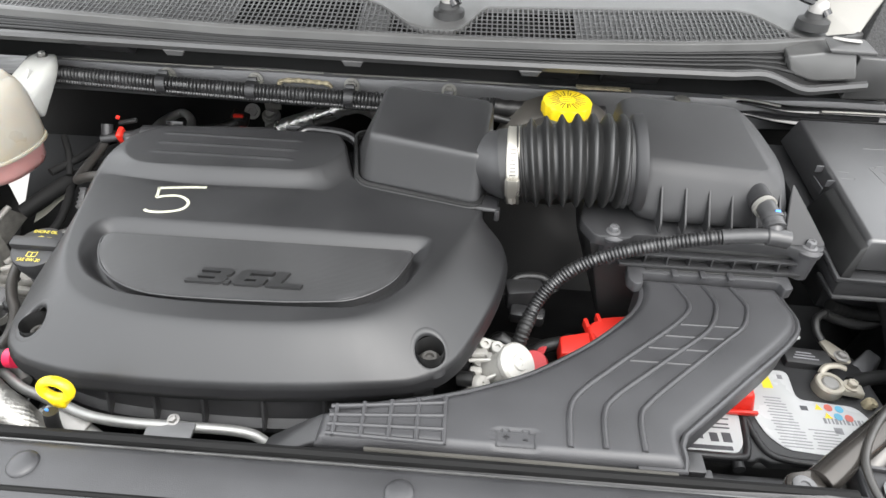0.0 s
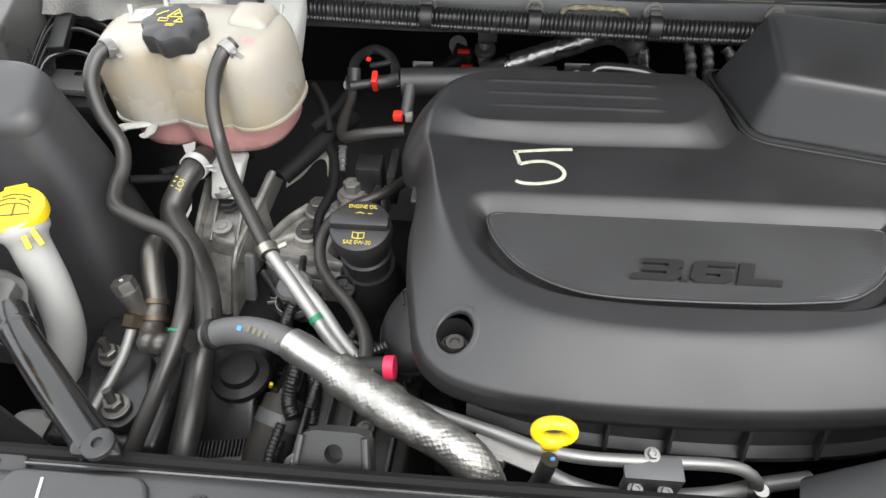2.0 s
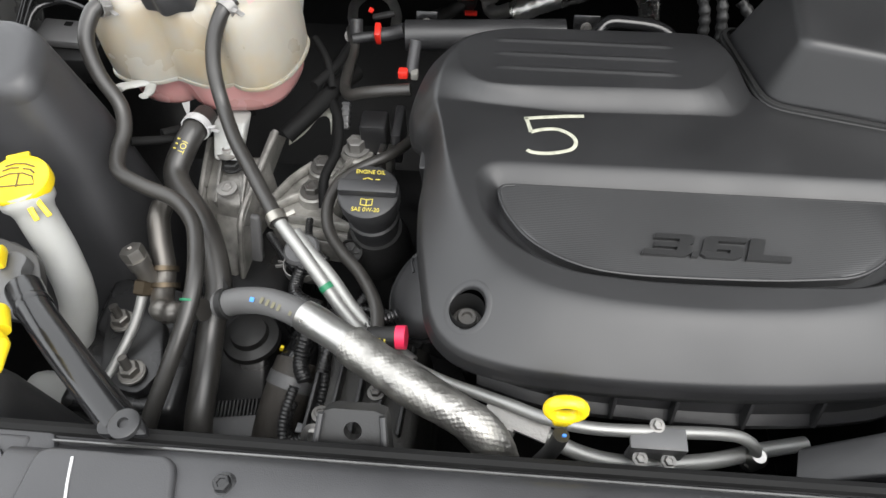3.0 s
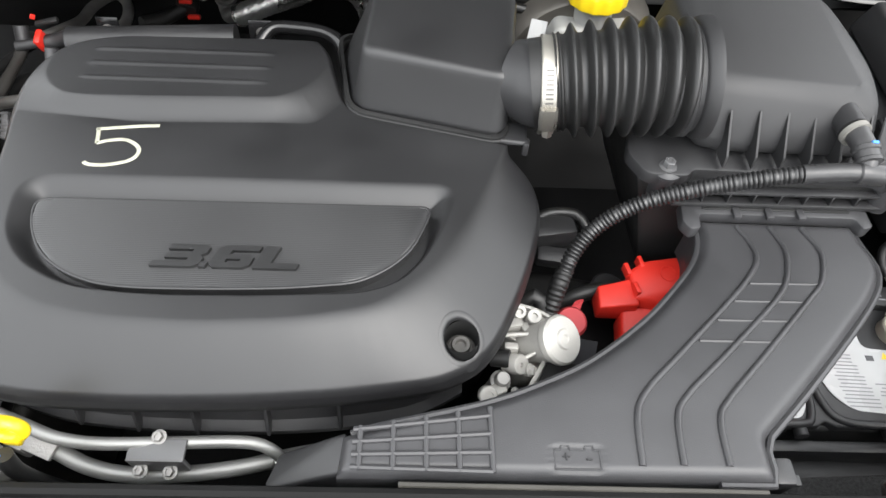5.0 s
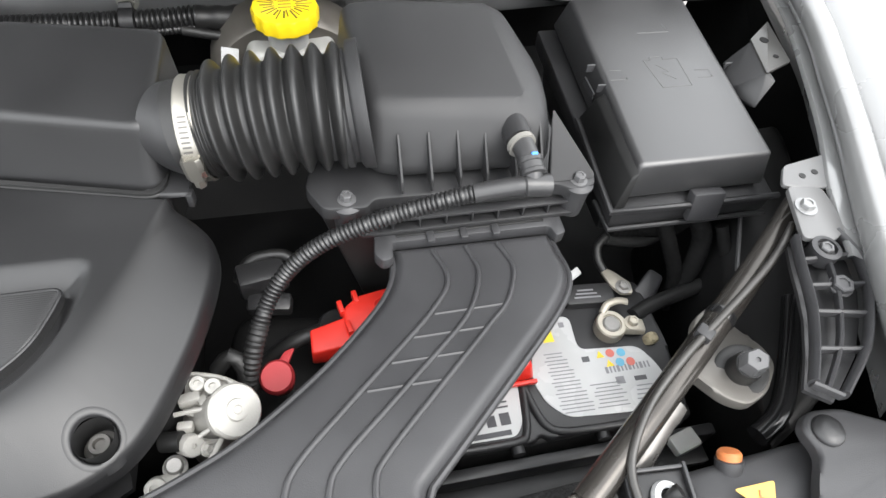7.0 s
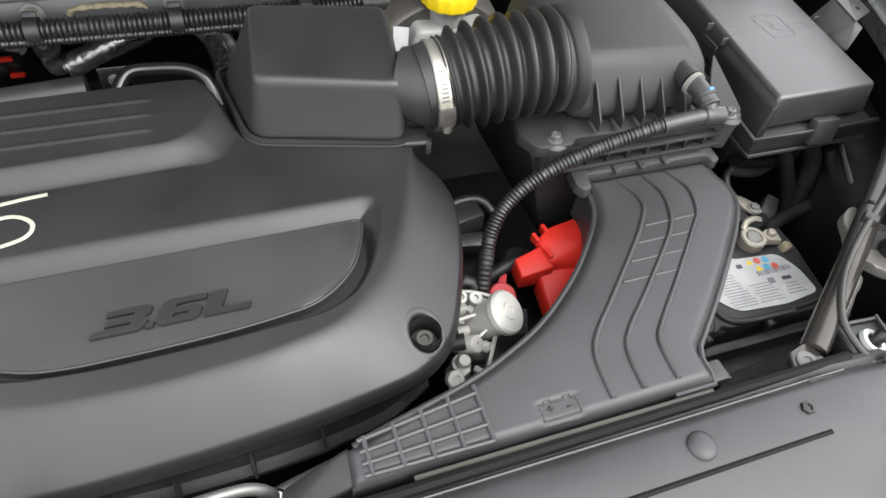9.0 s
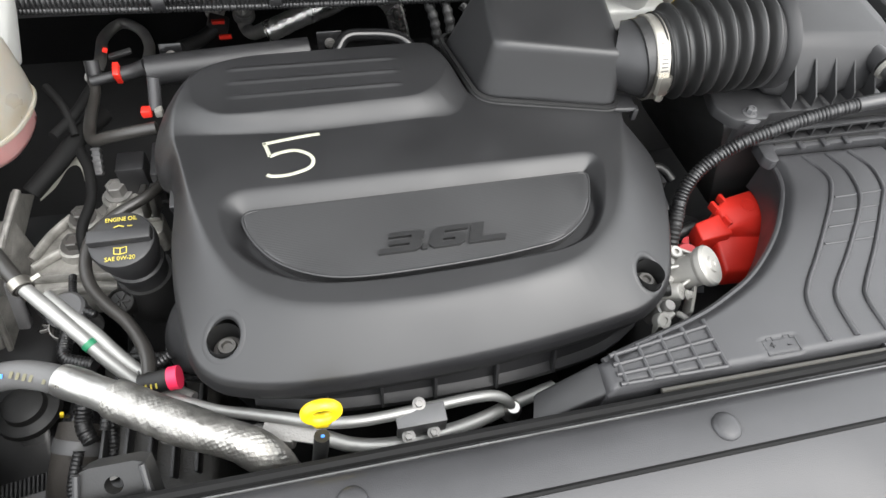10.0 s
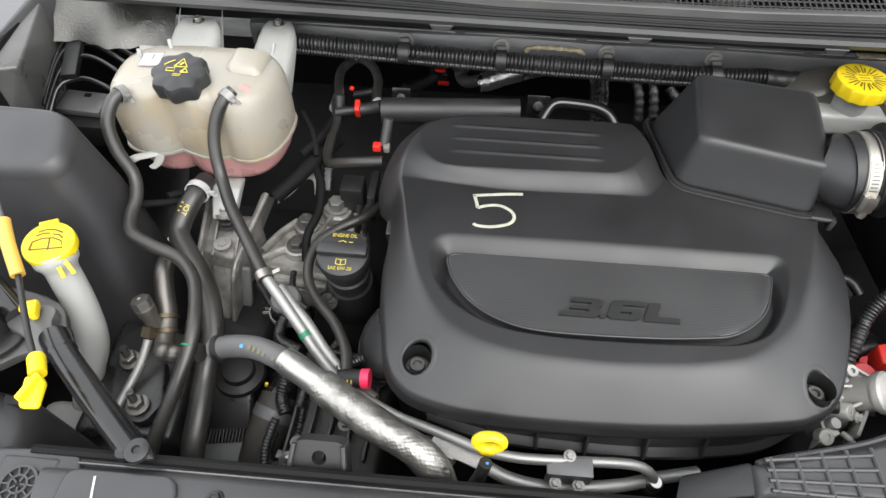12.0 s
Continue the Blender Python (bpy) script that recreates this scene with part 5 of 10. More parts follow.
# ---- battery and what is bolted to it ----
def build_battery():
    bat = thing("car_battery", "black car battery with white warning labels", "battery", (0.39, 0.46, 0.70))
    bm = bmesh.new()
    box(bm, (0.245, 0.160, 0.16), pose(0.384, 0.466, 0.795), 0.006, 3)
    part("battery_case", bm, DARK, bat)
    bm = bmesh.new()
    prism(bm, rounded([(0.262, 0.388), (0.335, 0.386), (0.343, 0.392), (0.352, 0.386), (0.50, 0.392), (0.507, 0.47), (0.505, 0.545), (0.262, 0.545)], 0.01), 0.872, 0.8835, 0.003, 3)
    lid = part("battery_lid", bm, PLASTIC, bat)
    # raised moulding round the label fields
    for pts in ([(0.262, 0.389), (0.318, 0.3885), (0.329, 0.395), (0.334, 0.415), (0.340, 0.455)], [(0.338, 0.45), (0.344, 0.415), (0.352, 0.397), (0.368, 0.390), (0.40, 0.388), (0.44, 0.387)]):
        bm = bmesh.new()
        tube(bm, [(a, b, 0.8845) for a, b in pts], 0.004, 10, 0.004)
        part("lid_moulding", bm, PLASTIC, lid)
    for x in (0.318, 0.405):
        bm = bmesh.new()
        lathe(bm, [(0.001, -0.004), (0.0065, -0.004), (0.0065, 0.006), (0.001, 0.006)], at(x, 0.384, 0.878, (0, -1, 0)), 16)
        part("lid_peg", bm, PLASTIC, lid)
    field = rounded([(0.350, 0.446), (0.357, 0.420), (0.374, 0.4025), (0.440, 0.3975), (0.490, 0.403), (0.487, 0.440), (0.473, 0.4655), (0.408, 0.471), (0.411, 0.512), (0.372, 0.512), (0.36, 0.48)], 0.010)
    bm = bmesh.new()
    prism(bm, field, 0.8840, 0.8850, 0.0003, 1)
    label = part("warning_label", bm, PAPER, bat, "white warning label with small print")
    z = 0.8852

    def bar(x, y, w, h, mat, name="print_bar"):
        b = bmesh.new()
        box(b, (w, h, 0.0003), pose(x, y, z, 0, 0, -2), 0)
        part(name, b, mat, label)

    for k in range(17):
        bar(0.3795 + 0.0005 * (16 - k), 0.4065 + 0.0040 * k, 0.031 - 0.0009 * k + 0.003 * (k % 3), 0.0011, GREY_INK)
    for k in range(7):
        bar(0.4235 + 0.001 * (k % 2), 0.4060 + 0.0040 * k, 0.034 - 0.004 * (k % 3), 0.0011, GREY_INK)
    for k in range(4):
        bar(0.463, 0.4085 + 0.0045 * k, 0.026 - 0.003 * k, 0.0012, GREY_INK)
    for k in range(12):
        bar(0.430 + 0.0042 * k, 0.4435, 0.0017 if k % 3 else 0.003, 0.007, GREY_INK, "code_stripe")
    bar(0.462, 0.430, 0.013, 0.005, INK)
    bar(0.440, 0.431, 0.009, 0.008, GREY_INK)
    bar(0.412, 0.459, 0.008, 0.006, INK)
    for x, y, mat in ((0.452, 0.4605, BLUE_INK), (0.447, 0.450, BLUE_INK), (0.440, 0.4615, RED_INK), (0.4585, 0.449, RED_INK)):
        b = bmesh.new()
        lathe(b, [(0.001, 0), (0.0047, 0), (0.0047, 0.0003), (0.0033, 0.0003) if mat is RED_INK else (0.001, 0.0003)], at(x, y, z), 20)
        part("round_sign", b, mat, label, "round printed safety sign")
    for x, y in ((0.4285, 0.462), (0.4355, 0.451)):
        b = bmesh.new()
        prism(b, [(x - 0.0045, y - 0.004), (x + 0.0045, y - 0.004), (x, y + 0.004)], z, z + 0.0003, 0)
        part("triangle_sign", b, YELLOW, label, "yellow warning triangle")
    b = bmesh.new()
    prism(b, [(0.374, 0.484), (0.386, 0.484), (0.385, 0.511), (0.377, 0.511)], z, z + 0.0003, 0)
    part("yellow_field", b, YELLOW, label, "yellow printed field")
    bar(0.399, 0.502, 0.006, 0.006, GREY_INK)
    bm = bmesh.new()
    prism(bm, rounded([(0.250, 0.395), (0.319, 0.3935), (0.328, 0.405), (0.334, 0.445), (0.25, 0.448)], 0.006), 0.8840, 0.8850, 0.0003, 1)
    small = part("type_label", bm, PAPER, bat, "small white type label")
    for x, y, w, h in ((0.290, 0.3985, 0.05, 0.005), (0.312, 0.412, 0.010, 0.012), (0.298, 0.4115, 0.009, 0.011), (0.280, 0.412, 0.012, 0.007), (0.30, 0.424, 0.036, 0.0018), (0.30, 0.429, 0.036, 0.0018), (0.302, 0.436, 0.036, 0.0018)):
        b = bmesh.new()
        box(b, (w, h, 0.0003), pose(x, y, z), 0)
        part("print_bar", b, INK, small)
    # negative post with its clamp, sensor and cables
    tinned = material("tinned_brass", (0.42, 0.39, 0.33), 0.42, 0.6, grain=500, bump=0.2, vary=0.25)
    term = thing("battery_terminal", "tinned battery terminal clamp with sensor block", "terminal", (0.45, 0.49, 0.88))
    bm = bmesh.new()
    lathe(bm, [(0.0165, -0.004), (0.0165, 0.009), (0.0150, 0.0108), (0.0110, 0.0108), (0.0105, 0.009)], at(0.449, 0.489, 0.887), 32)
    part("clamp_ring", bm, tinned, term)
    bm = bmesh.new()
    lathe(bm, [(0.0100, 0.0), (0.0095, 0.012), (0.0080, 0.0135), (0.001, 0.014)], at(0.449, 0.489, 0.885), 28)
    part("battery_post", bm, CAST, term, "grey lead post")
    bm = bmesh.new()
    hull(bm, [(0.460, 0.478, 0.888), (0.460, 0.496, 0.888), (0.484, 0.474, 0.888), (0.486, 0.492, 0.888), (0.460, 0.480, 0.897), (0.460, 0.494, 0.897), (0.484, 0.476, 0.896), (0.486, 0.490, 0.896)], 0.002)
    part("clamp_jaw", bm, tinned, term)
    bolt("jaw_nut", 0.471, 0.486, 0.897, "tinned clamp nut", term, tinned, size=0.0058, high=0.007, washer=0.0085)
    bm = bmesh.new()
    tube(bm, [(0.444, 0.503, 0.896), (0.452, 0.511, 0.899), (0.466, 0.514, 0.899), (0.476, 0.512, 0.897)], 0.0042, 10, 0.003, flat=0.5)
    part("clamp_ear", bm, tinned, term)
    bm = bmesh.new()
    box(bm, (0.056, 0.026, 0.016), pose(0.440, 0.531, 0.886, 0, 0, -4), 0.003)
    part("sensor_block", bm, PLASTIC, term, "black current sensor block")
    for k in range(3):
        bm = bmesh.new()
        box(bm, (0.030 - 0.006 * k, 0.0018, 0.0005), pose(0.436, 0.526 + 0.0045 * k, 0.8944, 0, 0, -4), 0)
        part("sensor_print", bm, GREY_INK, term)
    bm = bmesh.new()
    prism(bm, rounded([(0.462, 0.556), (0.466, 0.536), (0.474, 0.523), (0.488, 0.522), (0.490, 0.536), (0.476, 0.552), (0.468, 0.560)], 0.004), 0.893, 0.8965, 0.001)
    part("cable_lug", bm, tinned, term, "tinned cable lug")
    bolt("lug_nut", 0.479, 0.531, 0.8965, "pale blue-grey nut", term, CAST, size=0.0058, high=0.005, washer=0.0088)
    bm = bmesh.new()
    tube(bm, [(0.466, 0.556, 0.895), (0.462, 0.568, 0.900), (0.464, 0.582, 0.908), (0.476, 0.590, 0.912)], 0.0048, 12, 0.004)
    part("lug_tail", bm, RUBBER, term, "crimped lug tail")
    for pts, r in (([(0.474, 0.588, 0.912), (0.50, 0.590, 0.900), (0.54, 0.592, 0.895), (0.585, 0.61, 0.92)], 0.007), ([(0.482, 0.500, 0.885), (0.51, 0.512, 0.882), (0.56, 0.525, 0.878), (0.62, 0.54, 0.87)], 0.0085)):
        bm = bmesh.new()
        tube(bm, pts, r, 14, 0.008)
        part("battery_cable", bm, RUBBER, term, "thick black battery cable")
    bm = bmesh.new()
    hull(bm, [(0.492, 0.530, 0.86), (0.53, 0.560, 0.86), (0.545, 0.545, 0.86), (0.51, 0.510, 0.86), (0.496, 0.532, 0.885), (0.525, 0.555, 0.890), (0.540, 0.545, 0.885), (0.512, 0.516, 0.880)], 0.003)
    part("cable_guard", bm, DUCT, term, "dull grey cable guard")
    bm = bmesh.new()
    hull(bm, [(0.408, 0.540, 0.893), (0.436, 0.552, 0.900), (0.434, 0.562, 0.903), (0.405, 0.550, 0.896), (0.410, 0.541, 0.896), (0.436, 0.553, 0.903)], 0.0008, 1)
    part("white_tag", bm, PAPER, term, "crumpled white tag")
    bm = bmesh.new()
    box(bm, (0.013, 0.012, 0.02), pose(0.489, 0.470, 0.884, 0, 20, 0), 0.004)
    part("tan_plug", bm, TAN, term, "tan rubber plug")
    # positive terminal's red cover under the duct
    pos = thing("terminal_cover", "red plastic battery terminal cover", "terminal cover", (0.33, 0.46, 0.88))
    bm = bmesh.new()
    hull(bm, [(0.30, 0.442, 0.886), (0.352, 0.446, 0.886), (0.352, 0.49, 0.886), (0.30, 0.49, 0.886), (0.30, 0.446, 0.912), (0.346, 0.450, 0.912), (0.346, 0.49, 0.914), (0.30, 0.49, 0.914)], 0.004)
    part("cover_cap", bm, RED, pos)
    bm = bmesh.new()
    box(bm, (0.055, 0.004, 0.006), pose(0.325, 0.442, 0.891), 0.001)
    part("cover_flange", bm, RED, pos)
    # tray and foam in front of it
    tray = thing("battery_tray", "black plastic battery tray with foam strip", "battery tray", (0.37, 0.36, 0.70))
    bm = bmesh.new()
    box(bm, (0.30, 0.012, 0.05), pose(0.375, 0.372, 0.845), 0.003)
    box(bm, (0.29, 0.02, 0.012), pose(0.375, 0.357, 0.838), 0.003)
    part("tray_wall", bm, PLASTIC, tray)
    bm = bmesh.new()
    box(bm, (0.26, 0.030, 0.012), pose(0.345, 0.335, 0.842, 0, 0, 3), 0.003)
    part("foam_strip", bm, FOAM, tray, "grey speckled foam strip")
    bm = bmesh.new()
    box(bm, (0.03, 0.02, 0.012), pose(0.487, 0.364, 0.868, 0, 0, 15), 0.003)
    part("white_clip", bm, MILKY, tray, "pale clip")
    bm = bmesh.new()
    box(bm, (0.29, 0.16, 0.25), pose(0.385, 0.465, 0.60), 0.004)
    part("tray_base", bm, DARK, tray)


build_battery()


# ---- fuse box ----
def build_fuse_box():
    fb = thing("fuse_box", "grey-black plastic fuse box with embossed lid", "fuse box", (0.55, 0.7, 0.92))
    bm = bmesh.new()
    block(bm, [(0.462, 0.573, 0.998), (0.621, 0.573, 0.998), (0.652, 0.868, 0.998), (0.480, 0.868, 0.998)], [(0.468, 0.580, 1.040), (0.614, 0.580, 1.040), (0.642, 0.862, 1.040), (0.492, 0.862, 1.040)], 0.005, 3)
    lid_plastic = material("fuse_lid_plastic", (0.026, 0.026, 0.027), 0.38, grain=1200, bump=0.18, vary=0.12, wear=0.06, spec=0.9)
    lid = part("fuse_lid", bm, lid_plastic, fb, sharp=45)
    # the lid's steep left side, its shade painted as a black slab
    bm = bmesh.new()
    block(bm, [(0.449, 0.566, 0.985), (0.462, 0.566, 0.985), (0.472, 0.704, 0.985), (0.458, 0.704, 0.985)], [(0.460, 0.574, 1.028), (0.4672, 0.574, 1.034), (0.4770, 0.694, 1.034), (0.468, 0.694, 1.026)], 0.002, 2)
    part("shaded_side", bm, DARK, fb, "slab painting the lid's steep side black as in shade")
    bm = bmesh.new()
    hull(bm, [(0.447, 0.562, 0.992), (0.634, 0.562, 0.992), (0.667, 0.87, 0.992), (0.462, 0.87, 0.992), (0.450, 0.563, 0.966), (0.630, 0.563, 0.966), (0.662, 0.87, 0.966), (0.463, 0.87, 0.966)], 0.004, 2)
    hull(bm, [(0.462, 0.60, 0.97), (0.62, 0.60, 0.97), (0.65, 0.86, 0.97), (0.475, 0.86, 0.97), (0.475, 0.61, 0.90), (0.61, 0.61, 0.90), (0.64, 0.85, 0.90), (0.48, 0.85, 0.90)], 0.005, 2)
    part("fuse_base", bm, PLASTIC, fb)
    bm = bmesh.new()
    tube(bm, [(0.458, 0.700, 0.992), (0.446, 0.563, 0.992), (0.53, 0.561, 0.993), (0.636, 0.561, 0.993)], 0.0035, 8, smooth=False)
    tube(bm, [(0.449, 0.600, 0.967), (0.449, 0.561, 0.967), (0.54, 0.560, 0.967), (0.632, 0.560, 0.967)], 0.003, 8, smooth=False)
    part("base_rim", bm, PLASTIC, fb)
    bm = bmesh.new()
    box(bm, (0.036, 0.014, 0.034), pose(0.550, 0.5625, 0.990, -14, 0, -2), 0.003)
    part("front_latch", bm, DUCT, fb, "square grey latch")
    for x, y, w in ((0.474, 0.718, -1), (0.640, 0.706, 1)):
        bm = bmesh.new()
        box(bm, (0.010, 0.002, 0.010), pose(x, y - 0.017, 1.034), 0.0006, 1)
        box(bm, (0.010, 0.002, 0.010), pose(x, y + 0.017, 1.034), 0.0006, 1)
        box(bm, (0.002, 0.03, 0.010), pose(x + 0.004 * w, y, 1.020), 0.0006, 1)
        part("side_latch", bm, DUCT, fb, "side latch with pale edges")
    # embossed pictograms in a paler plastic than the lid
    pale_line = material("pale_emboss", (0.075, 0.075, 0.074), 0.4, grain=900, bump=0.1, vary=0.2)
    z = 1.0402
    for pts in ([(0.540, 0.688), (0.575, 0.688), (0.578, 0.735), (0.560, 0.735), (0.560, 0.740), (0.545, 0.740), (0.545, 0.735), (0.536, 0.735), (0.540, 0.688)],
                [(0.562, 0.70), (0.549, 0.712), (0.558, 0.713), (0.548, 0.726)], [(0.485, 0.705), (0.505, 0.705), (0.503, 0.720), (0.49, 0.722)],
                [(0.588, 0.70), (0.606, 0.70), (0.606, 0.712), (0.59, 0.713)], [(0.55, 0.785), (0.59, 0.785), (0.588, 0.80)]):
        bm = bmesh.new()
        tube(bm, [(a, b, z - 0.0004) for a, b in pts], 0.0007, 6, smooth=False)
        part("embossed_sign", bm, pale_line, lid)


build_fuse_box()


# ---- parts between engine and duct ----
def build_engine_side():
    alloy = material("pale_valve_alloy", (0.40, 0.39, 0.365), 0.45, 0.3, grain=420, bump=0.35, vary=0.2, depth=0.001)
    valve = thing("control_valve", "silver cast control valve with round lid", "valve", (0.06, 0.43, 0.9))
    aim = (0.55, -0.28, 0.80)
    bm = bmesh.new()
    lathe(bm, [(0.018, -0.060), (0.0185, -0.006), (0.0215, -0.003), (0.0225, 0.0), (0.0225, 0.005), (0.0205, 0.0075), (0.0095, 0.0078), (0.0085, 0.0100), (0.0040, 0.0102), (0.0030, 0.0090), (0.001, 0.0090)], at(0.074, 0.432, 0.958, aim), 40)
    part("round_lid", bm, alloy, valve, "silver round lid")
    bm = bmesh.new()
    hull(bm, [(0.030, 0.425, 0.928), (0.034, 0.470, 0.930), (0.060, 0.466, 0.928), (0.070, 0.450, 0.926), (0.052, 0.410, 0.920), (0.030, 0.42, 0.88), (0.06, 0.46, 0.88), (0.066, 0.42, 0.88)], 0.004)
    part("valve_body", bm, alloy, valve)
    bm = bmesh.new()
    prism(bm, rounded([(0.032, 0.480), (0.060, 0.473), (0.081, 0.462), (0.088, 0.446), (0.078, 0.430), (0.052, 0.432), (0.030, 0.446)], 0.005), 0.9335, 0.9395, 0.0012)
    part("valve_flange", bm, alloy, valve, "pale machined flange")
    for pts in ([(0.026, 0.441, 0.948), (0.038, 0.441, 0.950), (0.052, 0.441, 0.952)], [(0.044, 0.419, 0.946), (0.056, 0.424, 0.950), (0.066, 0.428, 0.952)], [(0.036, 0.479, 0.942), (0.060, 0.472, 0.942), (0.079, 0.460, 0.942)]):
        bm = bmesh.new()
        tube(bm, pts, 0.0021, 8, 0.004)
        part("valve_rib", bm, alloy, valve)
    for x, y, z, r in ((0.043, 0.467, 0.944, 0.0068), (0.056, 0.4615, 0.946, 0.0072)):
        bm = bmesh.new()
        lathe(bm, [(r, -0.006), (r, 0.005), (r - 0.0008, 0.006), (0.0030, 0.006), (0.0028, 0.003), (0.001, 0.003)], at(x, y, z, (0.1, -0.25, 1)), 20)
        part("boss_ring", bm, alloy, valve)
    for x, y, z, w, h, turn in ((0.037, 0.454, 0.944, 0.018, 0.010, 8), (0.034, 0.431, 0.942, 0.013, 0.008, -4), (0.048, 0.450, 0.944, 0.008, 0.010, 20)):
        bm = bmesh.new()
        box(bm, (w, h, 0.010), pose(x, y, z, -12, 0, turn), 0.002)
        part("valve_lug", bm, alloy, valve)
    bm = bmesh.new()
    tube(bm, [(0.016, 0.4225, 0.940), (0.032, 0.4195, 0.944)], lambda q, w: 0.0082, 20, smooth=False)
    part("port_plug", bm, DARK, valve, "black rubber plug")
    bm = bmesh.new()
    lathe(bm, [(0.0092, -0.014), (0.0095, 0.004), (0.0085, 0.0055), (0.0022, 0.0055), (0.0020, 0.003), (0.001, 0.003)], at(0.039, 0.415, 0.943, (0.55, -0.45, 0.7)), 10)
    part("side_port", bm, alloy, valve, "faceted alloy port")
    bolt("valve_nut", 0.050, 0.411, 0.940, "small alloy nut", valve, alloy, aim=(0.7, -0.4, 0.6), size=0.0045, high=0.005, washer=0.006)
    bm = bmesh.new()
    hull(bm, [(0.062, 0.420, 0.944), (0.066, 0.419, 0.942), (0.045, 0.392, 0.940), (0.049, 0.391, 0.938), (0.062, 0.420, 0.915), (0.066, 0.419, 0.915), (0.045, 0.392, 0.905), (0.049, 0.391, 0.905)], 0.001)
    part("side_plate", bm, alloy, valve, "thin alloy side plate")
    bm = bmesh.new()
    lathe(bm, [(0.0075, -0.035), (0.0075, -0.012), (0.0095, -0.011), (0.0095, -0.004), (0.0070, -0.003), (0.0070, 0.004), (0.0055, 0.006), (0.001, 0.006)], at(0.025, 0.403, 0.936, (0.15, -0.2, 1)), 24)
    part("stub_pipe", bm, CAST, valve, "stepped alloy stub")
    bm = bmesh.new()
    lathe(bm, [(0.0080, -0.008), (0.0082, 0.002), (0.0072, 0.003), (0.0040, 0.003), (0.0038, 0.001), (0.001, 0.001)], at(0.012, 0.3870, 0.938, (0.1, -0.5, 0.85)), 24)
    hull(bm, [(0.004, 0.380, 0.938), (0.030, 0.392, 0.938), (0.028, 0.402, 0.936), (0.006, 0.396, 0.936), (0.01, 0.385, 0.90), (0.03, 0.395, 0.90)], 0.002)
    part("lower_flange", bm, alloy, valve, "dull alloy flange")
    bm = bmesh.new()
    tube(bm, [(0.036, 0.396, 0.930), (0.040, 0.390, 0.932), (0.046, 0.385, 0.925), (0.044, 0.382, 0.900)], 0.0035, 10, 0.004)
    part("wire_loop", bm, CAST, valve, "thin metal loop")

    cap = thing("red_cap", "dull red rubber cap beside the valve", "cap", (0.1, 0.49, 0.88))
    bm = bmesh.new()
    lathe(bm, [(0.014, -0.03), (0.0145, -0.004), (0.0165, -0.002), (0.0165, 0.004), (0.014, 0.008), (0.001, 0.009)], at(0.104, 0.486, 0.895, (0, -0.3, 1)), 28)
    part("cap_body", bm, RED_DARK, cap)
    bm = bmesh.new()
    prism(bm, rounded([(0.112, 0.492), (0.122, 0.515), (0.112, 0.512), (0.104, 0.50)], 0.003), 0.893, 0.897, 0.001)
    part("pull_tab", bm, RED_DARK, cap)

    boot = thing("starter_terminal_boot", "bright red plastic terminal cover behind the duct", "terminal cover", (0.2, 0.52, 0.85))
    bm = bmesh.new()
    hull(bm, [(0.137, 0.506, 0.870), (0.137, 0.531, 0.872), (0.138, 0.506, 0.894), (0.138, 0.531, 0.898), (0.180, 0.508, 0.866), (0.180, 0.540, 0.866), (0.180, 0.508, 0.898), (0.180, 0.540, 0.902)], 0.0025)
    part("cable_sleeve", bm, RED, boot)
    bm = bmesh.new()
    hull(bm, [(0.173, 0.512, 0.866), (0.170, 0.546, 0.866), (0.175, 0.514, 0.902), (0.172, 0.546, 0.906), (0.190, 0.559, 0.908), (0.245, 0.566, 0.912), (0.255, 0.53, 0.912), (0.255, 0.50, 0.890), (0.25, 0.56, 0.86)], 0.004)
    part("boot_body", bm, RED, boot)
    bm = bmesh.new()
    hull(bm, [(0.163, 0.512, 0.886), (0.163, 0.470, 0.872), (0.240, 0.516, 0.890), (0.240, 0.465, 0.872), (0.163, 0.512, 0.85), (0.160, 0.466, 0.845), (0.240, 0.516, 0.85), (0.240, 0.462, 0.845)], 0.004)
    part("boot_skirt", bm, RED, boot)
    bm = bmesh.new()
    tube(bm, [(0.213 + 0.0085 * math.cos(k * math.pi / 12), 0.541 + 0.0085 * math.sin(k * math.pi / 12), 0.9095 + 0.0010 * math.sin(k * math.pi / 12)) for k in range(25)], 0.0009, 6, smooth=False)
    part("moulded_ring", bm, RED, boot)
    for x, y in ((0.171, 0.548), (0.187, 0.558), (0.177, 0.524)):
        bm = bmesh.new()
        box(bm, (0.005, 0.014, 0.012), pose(x, y, 0.902, 0, 0, 12), 0.001)
        part("boot_rib", bm, RED, boot)
    bm = bmesh.new()
    tube(bm, [(0.15, 0.54, 0.876), (0.12, 0.535, 0.87), (0.09, 0.525, 0.85), (0.06, 0.50, 0.82)], 0.009, 12, 0.01)
    part("boot_cable", bm, RUBBER, boot, "black cable")

    gear = thing("gearbox_casting", "castings beside the engine, coloured as dark as deep shade", "casting", (0.12, 0.5, 0.6))
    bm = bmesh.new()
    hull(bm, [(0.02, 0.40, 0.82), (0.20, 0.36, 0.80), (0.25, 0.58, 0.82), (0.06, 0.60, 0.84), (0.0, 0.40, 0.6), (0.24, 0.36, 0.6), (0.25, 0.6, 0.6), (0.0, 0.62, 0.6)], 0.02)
    part("casting", bm, BAY_SHADE, gear)
    bm = bmesh.new()
    box(bm, (0.05, 0.03, 0.03), pose(0.095, 0.60, 0.90, 0, 0, 10), 0.005)
    box(bm, (0.045, 0.02, 0.02), pose(0.10, 0.575, 0.885, 10, 0, -8), 0.004)
    part("connector_block", bm, PLASTIC, gear)
